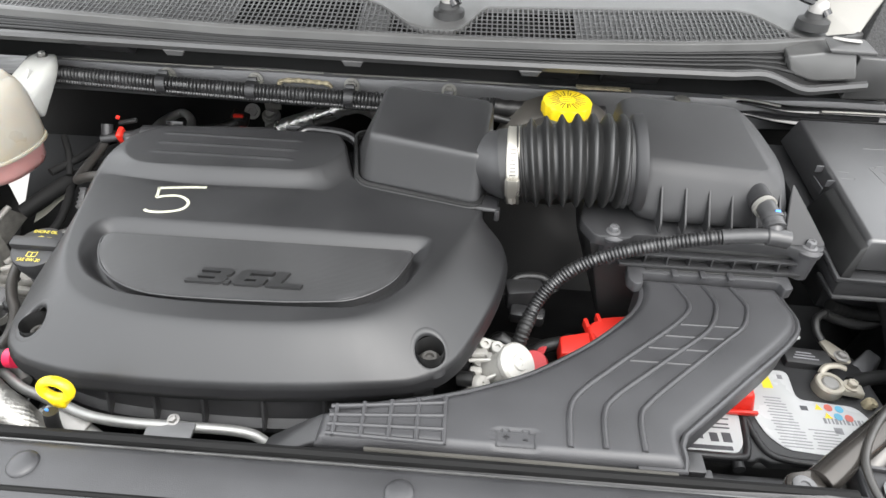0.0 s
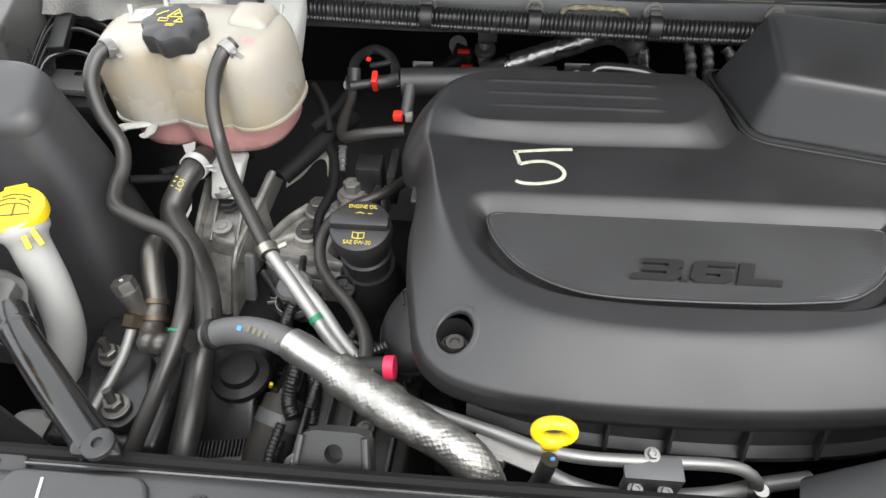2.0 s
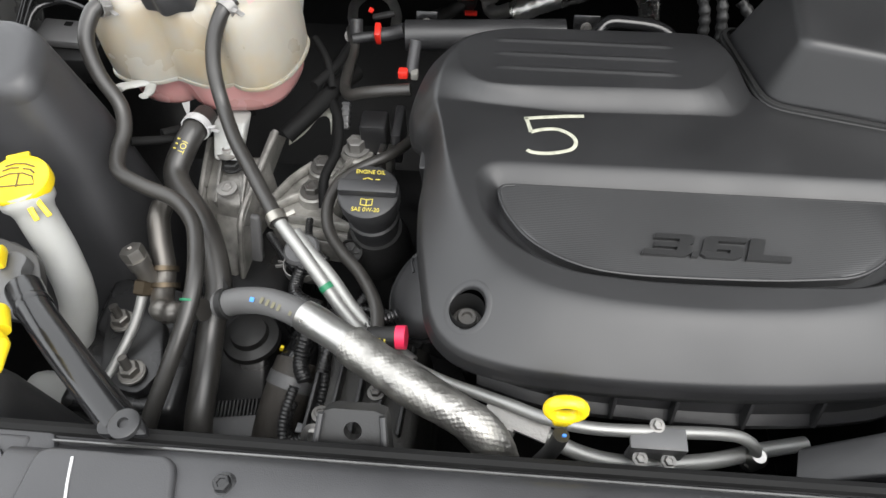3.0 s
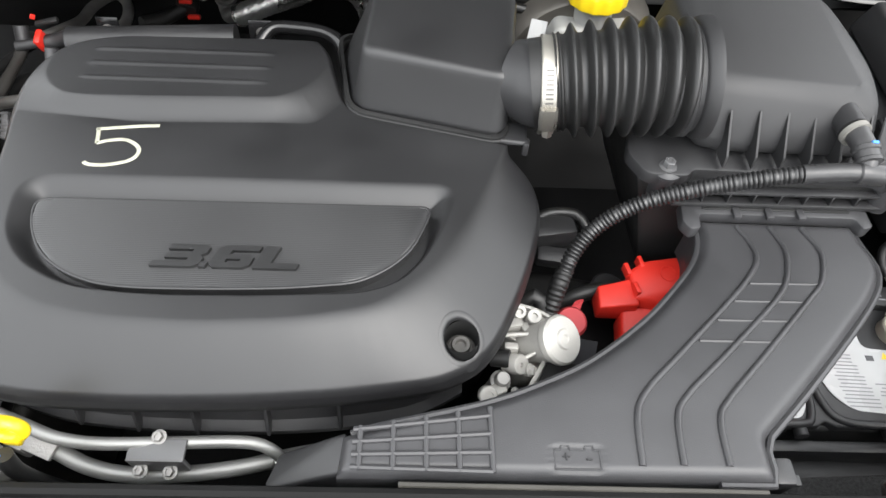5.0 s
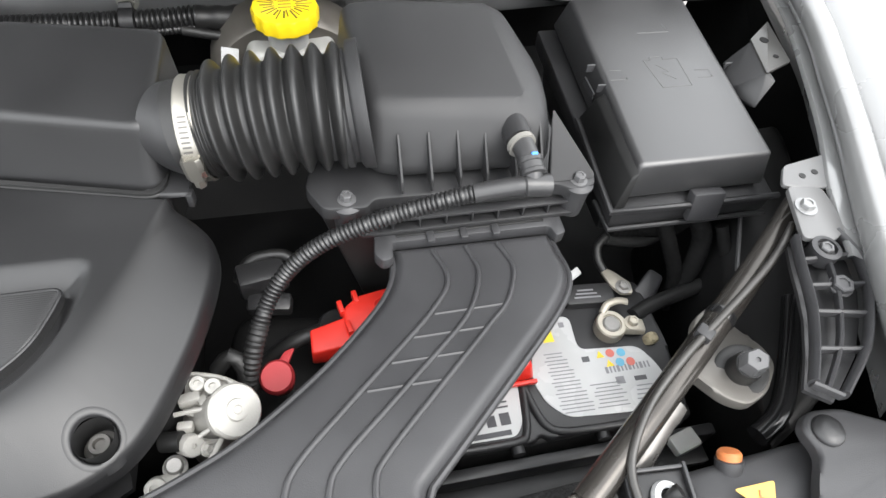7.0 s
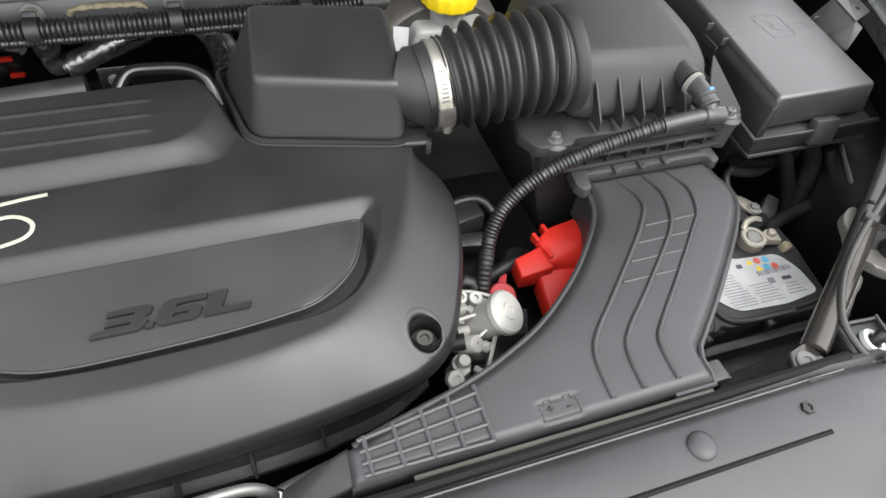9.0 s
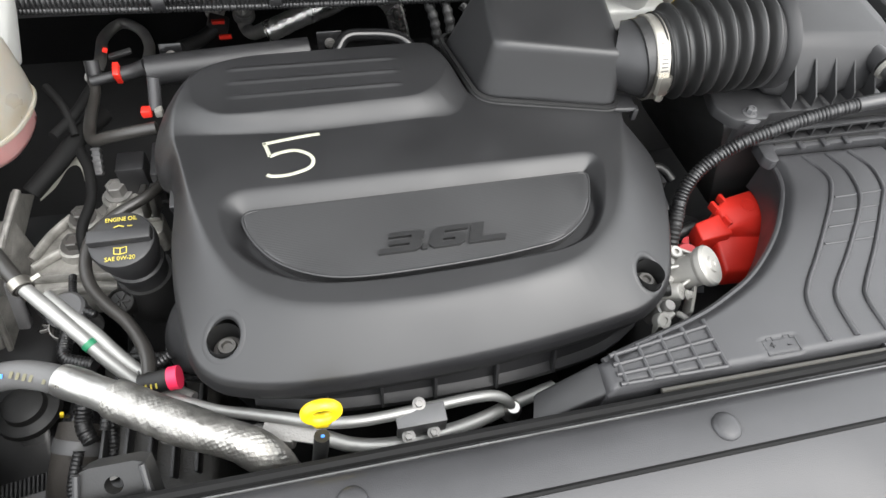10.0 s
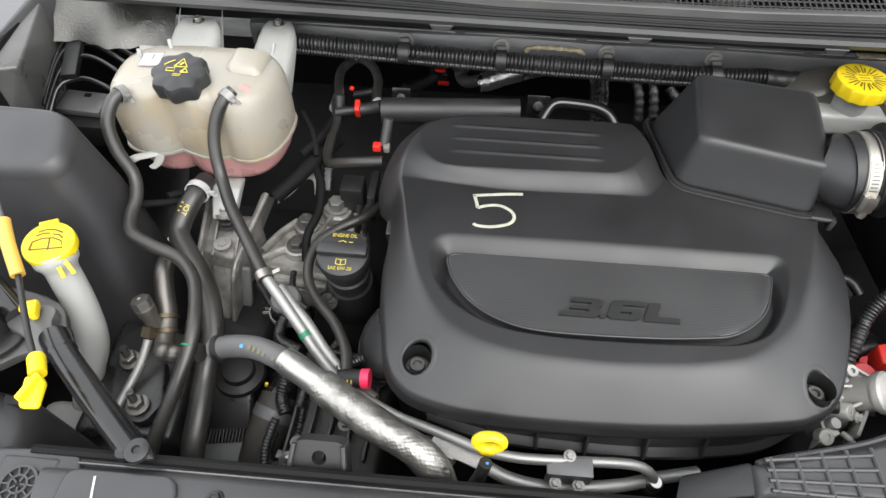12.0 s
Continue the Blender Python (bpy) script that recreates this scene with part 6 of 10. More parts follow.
    for pts, r in (([(0.07, 0.60, 0.895), (0.085, 0.615, 0.912), (0.12, 0.615, 0.915), (0.135, 0.60, 0.905)], 0.006), ([(0.05, 0.50, 0.90), (0.065, 0.505, 0.915), (0.075, 0.495, 0.905), (0.075, 0.47, 0.88)], 0.008)):
        bm = bmesh.new()
        tube(bm, pts, r, 10, 0.006)
        part("side_hose", bm, RUBBER, gear)
    bm = bmesh.new()
    lathe(bm, [(0.02, -0.02), (0.02, 0.0), (0.017, 0.003), (0.001, 0.004)], at(0.165, 0.56, 0.85), 20)
    part("round_plug", bm, PLASTIC, gear)
    bm = bmesh.new()
    box(bm, (0.022, 0.001, 0.028), pose(0.125, 0.47, 0.86, -50, 0, -10), 0)
    part("data_plate", bm, INK, gear)


build_engine_side()


# ---- brake fluid reservoir and booster ----
def build_brake():
    res = thing("brake_fluid_reservoir", "milky brake fluid reservoir with yellow screw cap", "reservoir", (0.146, 0.82, 0.97))
    bm = bmesh.new()
    lathe(bm, [(0.022, -0.05), (0.0235, -0.01), (0.023, 0.0)], at(0.150, 0.855, 1.034), 28)
    part("reservoir_neck", bm, MILKY, res)
    bm = bmesh.new()
    lathe(bm, [(0.033, 0.0), (0.0362, 0.001), (0.0365, 0.015), (0.0350, 0.0185), (0.032, 0.0195), (0.001, 0.0198)], at(0.150, 0.855, 1.032), 96, lambda a, r, z: 1 + 0.022 * math.cos(14 * a) * (r > 0.03 and z < 0.0185))
    cap = part("screw_cap", bm, YELLOW, res, "yellow screw cap with printed warning")
    bm = bmesh.new()
    for k in range(26):
        a = 2 * math.pi * k / 26
        r1 = 0.030 - 0.003 * (k % 3)
        ribbon(bm, [(0.150 + r * math.cos(a + 0.05 * (k % 2)), 0.855 + r * math.sin(a), 1.0519) for r in (0.011 + 0.002 * (k % 2), 0.5 * r1 + 0.006, r1)], 0.0017 + 0.0008 * (k % 2), 0.0, thick=0.0002)
    for k in range(3):
        ribbon(bm, [(0.143 + 0.007 * j, 0.849 + 0.006 * k, 1.0519) for j in range(3)], 0.0020, 0.0, thick=0.0002)
    part("cap_print", bm, material("olive_ink", (0.13, 0.10, 0.012), 0.5, bump=0.02), cap)
    bm = bmesh.new()
    hull(bm, [(0.09, 0.83, 0.97), (0.21, 0.83, 0.97), (0.21, 0.88, 0.97), (0.09, 0.88, 0.97), (0.105, 0.83, 1.006), (0.20, 0.83, 1.006), (0.20, 0.88, 1.006), (0.105, 0.88, 1.006)], 0.008)
    part("reservoir_body", bm, MILKY, res)
    booster = thing("brake_booster", "round grey metal brake booster", "brake booster", (0.12, 0.87, 0.9))
    bm = bmesh.new()
    lathe(bm, [(0.10, 0.03), (0.10, 0.0), (0.092, -0.015), (0.07, -0.024), (0.03, -0.03), (0.001, -0.03)], at(0.15, 0.885, 0.935, (0, 1, 0.12)), 48)
    part("booster_shell", bm, material("booster_metal", (0.15, 0.14, 0.125), 0.4, 0.6, grain=400, bump=0.1, vary=0.2), booster)
    bm = bmesh.new()
    box(bm, (0.02, 0.001, 0.03), pose(0.082, 0.836, 0.995, -30, 0, -18), 0)
    part("booster_sticker", bm, PAPER, booster, "white printed sticker")


build_brake()


# ---- loom along the bulkhead ----
def build_loom():
    loom = thing("wiring_loom", "black corrugated wiring loom clipped along the bulkhead", "wiring loom", (-0.2, 0.91, 0.98))
    line = [(-0.66, 0.908, 1.020), (-0.60, 0.905, 1.019), (-0.484, 0.904, 1.015), (-0.34, 0.902, 1.012), (-0.185, 0.902, 1.009), (-0.03, 0.902, 1.008), (0.05, 0.905, 1.010)]
    bm = bmesh.new()
    tube(bm, line, corrugated(0.0126, 0.0058, 0.0034), 18, 0.0012)
    part("loom_sleeve", bm, LOOM, loom, sharp=80)
    bm = bmesh.new()
    tube(bm, [(x, y - 0.008, z - 0.0095) for x, y, z in line], corrugated(0.0055, 0.0044, 0.0018), 14, 0.0012)
    part("loom_sleeve", bm, LOOM, loom, "thinner corrugated sleeve", sharp=80)
    bm = bmesh.new()
    tube(bm, [(0.045, 0.905, 1.008), (0.09, 0.907, 1.005), (0.16, 0.912, 1.008), (0.22, 0.915, 1.0)], lambda s, w: 0.0135 + 0.0008 * math.sin(s * 300), 14, 0.004)
    tube(bm, [(0.03, 0.893, 1.0), (0.10, 0.885, 0.99), (0.20, 0.88, 0.985)], 0.006, 10, 0.01)
    part("taped_section", bm, RUBBER, loom, "tape-wrapped section")
    bm = bmesh.new()
    tube(bm, [(-0.70, 0.915, 1.015), (-0.68, 0.910, 1.017), (-0.655, 0.908, 1.017)], 0.0135, 14, 0.004)
    part("foil_tape", bm, BRASS, loom, "worn brown tape end")
    for x, z in ((-0.483, 1.015), (-0.340, 1.012), (-0.184, 1.009), (-0.027, 1.008)):
        bm = bmesh.new()
        m = at(x, 0.9025, z, (1, 0, -0.02))
        rings = [[m @ Vector((r * math.cos(2 * math.pi * k / 24), r * math.sin(2 * math.pi * k / 24), h)) for k in range(24)] for r, h in ((0.0140, -0.008), (0.0152, -0.0075), (0.0152, 0.0075), (0.0140, 0.008))]
        loft(bm, rings, cap=False)
        box(bm, (0.015, 0.006, 0.014), pose(x, 0.9105, z + 0.012, -25), 0.002)
        part("loom_clip", bm, PLASTIC, loom, "black clip band")


build_loom()


# ---- behind the engine ----
def build_engine_back():
    loop = thing("fuel_line", "grey-black looped fuel line with red clips", "fuel line", (-0.56, 0.88, 0.9))
    bm = bmesh.new()
    tube(bm, [(-0.598, 0.895, 0.910), (-0.616, 1.0, 0.858), (-0.638, 1.09, 0.814), (-0.643, 1.15, 0.802), (-0.618, 1.185, 0.804), (-0.582, 1.15, 0.812), (-0.563, 1.10, 0.817), (-0.556, 1.04, 0.832), (-0.532, 0.92, 0.905)], 0.0088, 16, 0.005)
    part("bent_tube", bm, CAST, loop)
    bm = bmesh.new()
    tube(bm, [(-0.600, 0.910, 0.910), (-0.588, 0.868, 0.925), (-0.584, 0.845, 0.925), (-0.586, 0.810, 0.920), (-0.585, 0.775, 0.918), (-0.575, 0.752, 0.925), (-0.555, 0.741, 0.938), (-0.525, 0.735, 0.948), (-0.495, 0.735, 0.952)], 0.0072, 14, 0.004)
    part("rubber_hose", bm, HOSE, loop, "printed rubber hose")
    bm = bmesh.new()
    lathe(bm, [(0.009, -0.012), (0.009, 0.012)], at(-0.583, 0.870, 0.940, (0, 0.5, 0.8)), 18)
    part("hose_end", bm, PLASTIC, loop)
    bm = bmesh.new()
    tube(bm, [(-0.585, 0.852, 0.936), (-0.56, 0.857, 0.938), (-0.535, 0.861, 0.940), (-0.515, 0.860, 0.948)], lambda s, w: 0.0065 if s < 0.03 else 0.0095, 16, 0.004)
    part("quick_coupling", bm, PLASTIC, loop)
    bm = bmesh.new()
    box(bm, (0.008, 0.020, 0.022), pose(-0.551, 0.856, 0.943, 20), 0.002)
    part("red_clip", bm, RED, loop, "orange-red safety clip")
    bm = bmesh.new()
    box(bm, (0.030, 0.008, 0.006), pose(-0.545, 0.875, 0.958, 10, -10, 8), 0.002)
    part("black_latch", bm, DARK, loop)
    bm = bmesh.new()
    box(bm, (0.006, 0.004, 0.006), pose(-0.562, 0.878, 0.963, 0, 30, 20), 0.001)
    part("red_tag", bm, RED, loop)
    coil = thing("sensor_plug", "grey sensor plug with red lock and white tip", "sensor", (-0.497, 0.765, 0.95))
    bm = bmesh.new()
    tube(bm, [(-0.4965, 0.762, 0.955), (-0.4935, 0.778, 0.975), (-0.492, 0.785, 0.986)], 0.0072, 16, smooth=False)
    part("plug_body", bm, DUCT, coil)
    bm = bmesh.new()
    box(bm, (0.012, 0.012, 0.010), pose(-0.506, 0.758, 0.957), 0.002)
    part("red_lock", bm, RED, coil, "red lock tab")
    bm = bmesh.new()
    box(bm, (0.009, 0.012, 0.010), pose(-0.492, 0.757, 0.957), 0.002)
    part("white_tip", bm, PALE_TRIM, coil, "pale tip")

    back = thing("heater_pipe", "foil-sleeved heater pipe behind the engine", "pipe", (-0.300, 1.080, 0.831))
    bm = bmesh.new()
    tube(bm, [(-0.366, 1.072, 0.845), (-0.316, 1.070, 0.868), (-0.267, 1.070, 0.888), (-0.216, 1.070, 0.909), (-0.184, 1.069, 0.907), (-0.160, 1.066, 0.890), (-0.148, 1.060, 0.856), (-0.142, 1.050, 0.801)], lambda s, w: 0.0178 + 0.0006 * math.sin(s * 61 + 1), 30, 0.0018)
    crinkle(bm, 0.0016, 7)
    part("foil_sleeve", bm, BRIGHTENED_FOIL, back, "crinkled silver foil sleeve")
    bm = bmesh.new()
    tube(bm, [(-0.405, 1.150, 0.841), (-0.407, 1.140, 0.823), (-0.402, 1.128, 0.813), (-0.388, 1.100, 0.826), (-0.360, 1.073, 0.855)], 0.0115, 16, 0.004)
    part("bent_pipe", bm, CAST, back, "bare bent aluminium pipe")
    bm = bmesh.new()
    lathe(bm, [(0.012, -0.006), (0.019, -0.005), (0.019, 0.002), (0.014, 0.004), (0.014, 0.008)], at(-0.405, 1.146, 0.833, (0, -0.4, 1)), 24)
    box(bm, (0.034, 0.006, 0.022), pose(-0.402, 1.158, 0.853), 0.002)
    part("pipe_flange", bm, CAST, back)
    bm = bmesh.new()
    tube(bm, [(-0.272, 0.850, 0.948), (-0.255, 0.872, 0.962), (-0.226, 0.876, 0.962), (-0.186, 0.873, 0.958), (-0.165, 0.860, 0.948), (-0.156, 0.835, 0.925)], 0.0085, 14, 0.005)
    part("black_line", bm, BLACK_STEEL, back, "glossy black hose")
    plug = thing("harness_plug", "black harness connector with red clips", "connector", (-0.444, 1.075, 0.85))
    bm = bmesh.new()
    tube(bm, [(-0.500, 1.02, 0.860), (-0.475, 1.05, 0.852), (-0.450, 1.072, 0.856)], 0.011, 12, 0.004)
    box(bm, (0.032, 0.024, 0.030), pose(-0.444, 1.078, 0.858, 20, 20), 0.003)
    part("plug_body", bm, DARK, plug)
    for x, z in ((-0.440, 0.874), (-0.434, 0.846)):
        bm = bmesh.new()
        box(bm, (0.020, 0.007, 0.006), pose(x, 1.064, z), 0.001)
        part("red_clip", bm, RED, plug)
    bolt("wall_bolt", -0.456, 1.178, 0.822, "zinc bolt head", plug, CAST, aim=(0, -0.8, 0.6), size=0.012, washer=0.017)
    for x, y, z, w in ((-0.275, 0.895, 0.941, 0.035), (-0.492, 0.915, 0.924, 0.03)):
        bracket = thing("small_bracket", "small pressed steel bracket with bolt", "bracket", (x, y, z - 0.02), group="rear brackets")
        bm = bmesh.new()
        box(bm, (w, 0.003, 0.03), pose(x, y, z, -20), 0.001)
        part("bracket_plate", bm, BLACK_STEEL, bracket)
        bolt("bracket_bolt", x, y - 0.003, z, "dull steel bolt", bracket, SCREW, aim=(0, -0.94, 0.35), size=0.005, washer=0.0075)
    for n, pts in enumerate(([(-0.11, 0.905, 0.99), (-0.105, 0.89, 0.97), (-0.10, 0.88, 0.94)], [(-0.085, 0.90, 0.985), (-0.07, 0.885, 0.97), (-0.06, 0.87, 0.95), (-0.04, 0.86, 0.93)], [(-0.135, 0.91, 0.99), (-0.125, 0.895, 0.965), (-0.12, 0.885, 0.93)])):
        wire = thing("harness_branch", "black taped harness branch", "cable", pts[0], group="rear harness")
        bm = bmesh.new()
        tube(bm, pts, lambda s, w: 0.007 + 0.001 * math.sin(s * 500 + n), 12, 0.003)
        part("harness_sleeve", bm, RUBBER, wire)


build_engine_back()


# ---- coolant expansion tank ----
def build_tank():
    tank = thing("coolant_tank", "yellowed translucent coolant tank holding pink coolant", "coolant tank", (-0.72, 0.75, 0.92))
    plan = [(-0.843, 0.742), (-0.836, 0.710), (-0.815, 0.696), (-0.790, 0.693), (-0.772, 0.697), (-0.759, 0.704), (-0.746, 0.699), (-0.722, 0.692), (-0.702, 0.694), (-0.692, 0.697), (-0.680, 0.691), (-0.657, 0.693), (-0.636, 0.713), (-0.624, 0.750), (-0.626, 0.790), (-0.650, 0.812), (-0.70, 0.815), (-0.76, 0.815), (-0.815, 0.805), (-0.840, 0.778)]
    cx, cy = -0.728, 0.752
    line = flat_spline(plan, 0.006)

    def ring(k, z, bump=0.0):
        return [Vector((cx + k * (a - cx), cy + k * (b - cy), z + bump * (a - cx))) for a, b in line]

    bm = bmesh.new()
    loft(bm, [ring(0.985, 0.977), ring(1.0, 0.985), ring(1.004, 1.000), ring(0.998, 1.024), ring(0.985, 1.042), ring(0.962, 1.054), ring(0.925, 1.0635), ring(0.87, 1.0695), ring(0.78, 1.073), ring(0.5, 1.0755), ring(0.2, 1.0765)])
    part("tank_upper", bm, TANK, tank, "cream upper half", sharp=60)
    # raised pad on the far shoulder
    bm = bmesh.new()
    block(bm, [(-0.697, 0.742, 1.060), (-0.640, 0.738, 1.058), (-0.636, 0.800, 1.058), (-0.698, 0.802, 1.060)], [(-0.687, 0.750, 1.0835), (-0.649, 0.748, 1.0825), (-0.646, 0.792, 1.0835), (-0.688, 0.794, 1.0845)], 0.009, 4)
    part("raised_pad", bm, TANK, tank, "raised pad on the shoulder", sharp=70)
    low = [(-0.828, 0.735), (-0.822, 0.714), (-0.800, 0.704), (-0.780, 0.706), (-0.764, 0.716), (-0.752, 0.708), (-0.730, 0.696), (-0.700, 0.695), (-0.665, 0.701), (-0.643, 0.722), (-0.632, 0.76), (-0.635, 0.79), (-0.66, 0.808), (-0.70, 0.812), (-0.78, 0.81), (-0.82, 0.78)]
    low_line = flat_spline(low, 0.006)

    def low_ring(k, z):
        return [Vector((cx + k * (a - cx), cy + k * (b - cy), z)) for a, b in low_line]

    bm = bmesh.new()
    loft(bm, [low_ring(0.55, 0.930), low_ring(0.82, 0.932), low_ring(0.93, 0.937), low_ring(0.975, 0.946), low_ring(0.99, 0.960), low_ring(1.0, 0.9755)])
    part("tank_lower", bm, COOLANT, tank, "lower half filled with pink coolant", sharp=60)
    bm = bmesh.new()
    loft(bm, [ring(0.96, 0.9735), ring(1.012, 0.9740), ring(1.018, 0.9762), ring(1.012, 0.9785), ring(0.98, 0.979)])
    part("tank_seam", bm, TANK, tank, "welded seam")
    # mounting tabs standing up behind, foot below
    for x0, x1, y, z in ((-0.810, -0.738, 0.878, 1.058), (-0.692, -0.634, 0.892, 1.052)):
        bm = bmesh.new()
        hull(bm, [(x0 + 0.006, y - 0.004, z), (x1 - 0.006, y - 0.004, z), (x0 + 0.010, y + 0.018, z + 0.001), (x1 - 0.010, y + 0.018, z + 0.001), (x0, 0.795, 1.03), (x1, 0.795, 1.03), (x0, 0.815, 0.99), (x1, 0.815, 0.99), (x0, y - 0.006, z - 0.018), (x1, y - 0.006, z - 0.018)], 0.006, 3)
        part("mounting_tab", bm, MILKY, tank, "milky white mounting tab")
        bolt("tab_bolt", (x0 + x1) / 2, y + 0.006, z, "zinc bolt", tank, size=0.0055, washer=0.008)
        bm = bmesh.new()
        box(bm, (0.004, 0.020, 0.045), pose((x0 + x1) / 2 + 0.003, 0.842, 1.03, -50), 0.0015)
        part("tab_rib", bm, MILKY, tank)
    bm = bmesh.new()
    hull(bm, [(-0.725, 0.68, 0.935), (-0.685, 0.68, 0.935), (-0.725, 0.71, 0.93), (-0.685, 0.71, 0.93), (-0.722, 0.645, 0.906), (-0.690, 0.645, 0.906), (-0.722, 0.665, 0.902), (-0.690, 0.665, 0.902)], 0.004)
    part("tank_foot", bm, MILKY, tank, "milky white foot")
    bolt("foot_bolt", -0.706, 0.656, 0.909, "zinc bolt with washer", tank, size=0.0065, washer=0.013)
    bm = bmesh.new()
    tube(bm, [(-0.790, 0.698, 0.975), (-0.803, 0.684, 0.981), (-0.809, 0.676, 0.985), (-0.811, 0.668, 0.988)], 0.0062, 10, 0.004, flat=0.5)
    tube(bm, [(-0.790, 0.698, 0.973), (-0.784, 0.680, 0.977), (-0.781, 0.670, 0.981), (-0.782, 0.662, 0.984)], 0.0062, 10, 0.004, flat=0.5)
    part("hose_guide", bm, MILKY, tank, "white hose guide")
    # lobed screw cap
    bm = bmesh.new()
    lathe(bm, [(0.028, -0.014), (0.0325, -0.012), (0.0335, 0.004), (0.0315, 0.009), (0.028, 0.0105), (0.001, 0.0108)], at(-0.735, 0.722, 1.083, (0.0, -0.12, 1)), 96, lambda a, r, z: 1 + (0.07 * math.cos(8 * a) if r > 0.02 else 0))
    cap = part("tank_cap", bm, PLASTIC, tank, "black lobed pressure cap with yellow warning signs")
    base = Matrix.Translation((-0.735, 0.722, 1.0942)) @ pose(0, 0, 0, 6.8)

    def ink(pts, w=0.0012):
        b = bmesh.new()
        ribbon(b, [base @ Vector((a, c, 0)) for a, c in pts], w, 0.0002, (0, -0.12, 0.99), 0.0003)
        part("cap_print", b, YELLOW_INK, cap)

    ink([(-0.006, 0.004), (0.010, 0.004), (0.002, 0.018), (-0.006, 0.004)], 0.0022)
    ink([(0.0, 0.007), (0.004, 0.012)], 0.003)
    ink([(-0.014, -0.004), (-0.014, 0.001), (-0.004, 0.001), (-0.004, -0.004), (-0.014, -0.004)], 0.0014)
    ink([(0.004, -0.005), (0.013, -0.005), (0.0085, 0.002), (0.004, -0.005)], 0.0024)
    ink([(-0.004, -0.009), (0.006, -0.009)])
    ink([(-0.004, -0.0115), (0.005, -0.0115)])
    ink([(-0.019, 0.006), (-0.014, 0.011), (-0.008, 0.015)], 0.0016)
    bm = bmesh.new()
    prism(bm, [(-0.0145, -0.013), (0.0145, -0.013), (0.0135, 0.013), (-0.0135, 0.013)], 0, 0.0006, 0, 1, Matrix.Translation((-0.789, 0.761, 1.0772)) @ pose(0, 0, 0, 3, -5, -1))
    sticker = part("sticker", bm, PAPER, tank, "small white sticker")
    bm = bmesh.new()
    for k in range(3):
        box(bm, (0.020 - 0.003 * k, 0.0012, 0.0003), Matrix.Translation((-0.789, 0.761, 1.0779)) @ pose(0, 0, 0, 3, -5, -1) @ pose(0, -0.008 + 0.004 * k, 0), 0)
    box(bm, (0.003, 0.009, 0.0003), Matrix.Translation((-0.789, 0.761, 1.0779)) @ pose(0, 0, 0, 3, -5, -1) @ pose(0.001, 0.006, 0), 0)
    for dx, dy, w, h in ((-0.0138, 0, 0.0008, 0.026), (0.0138, 0, 0.0008, 0.026), (0, 0.0124, 0.027, 0.0008), (0, -0.0124, 0.028, 0.0008)):
        box(bm, (w, h, 0.0003), Matrix.Translation((-0.789, 0.761, 1.0779)) @ pose(0, 0, 0, 3, -5, -1) @ pose(dx, dy, 0), 0)
    part("sticker_print", bm, GREY_INK, sticker)
    # outlets
    for x, y, z, aim, mat in ((-0.803, 0.700, 1.066, (-0.5, -0.8, 0.35), TANK), (-0.672, 0.710, 1.066, (-0.25, -0.85, 0.45), COOLANT)):
        bm = bmesh.new()
        lathe(bm, [(0.0105, -0.03), (0.0095, 0.0), (0.0085, 0.012)], at(x, y + 0.012, z - 0.004, aim), 18)
        part("outlet", bm, mat, tank)
    bm = bmesh.new()
    lathe(bm, [(0.001, 0.004), (0.008, 0.0035), (0.012, 0.001), (0.013, -0.003)], at(-0.661, 0.716, 1.0685, (0.1, -0.35, 1)), 28, lambda a, r, z: 1 + 0.12 * math.sin(2 * a) + 0.06 * math.sin(5 * a))
    part("outlet_boss", bm, COOLANT, tank, "pink-stained boss beside the outlet")
    for x, y in ((-0.806, 0.765), (-0.775, 0.79)):
        bm = bmesh.new()
        tube(bm, [(x, y, 1.065), (x - 0.003, y + 0.009, 1.083)], 0.0028, 8, smooth=False)
        part("rivet_pin", bm, MILKY, tank)


build_tank()


def spring_clip(name_at, aim, r, parent, mat=None):
    """A flat spring hose clip with its two ears."""
    x, y, z = name_at
    m = at(x, y, z, aim)
    bm = bmesh.new()
    rings = [[m @ Vector((q * math.cos(2 * math.pi * k / 28), q * math.sin(2 * math.pi * k / 28), h)) for k in range(28)] for q, h in ((r, -0.005), (r + 0.0014, -0.005), (r + 0.0014, 0.005), (r, 0.005))]
    loft(bm, rings, cap=False)
    for s in (-1, 1):
        box(bm, (0.010, 0.0016, 0.005), m @ pose(r + 0.005, 0.004 * s, 0.002 * s, 0, 0, 12 * s), 0.0005, 1)
    part("spring_clip", bm, mat or CAST, parent, "grey spring hose clip")


def printed_hose(name, label, pts, r, category="hose", mat=None, step=0.006):
    t = thing(name, label, category, pts[0])
    bm = bmesh.new()
    tube(bm, pts, r, 18, step)
    part("hose_body", bm, mat or HOSE, t)
    return t


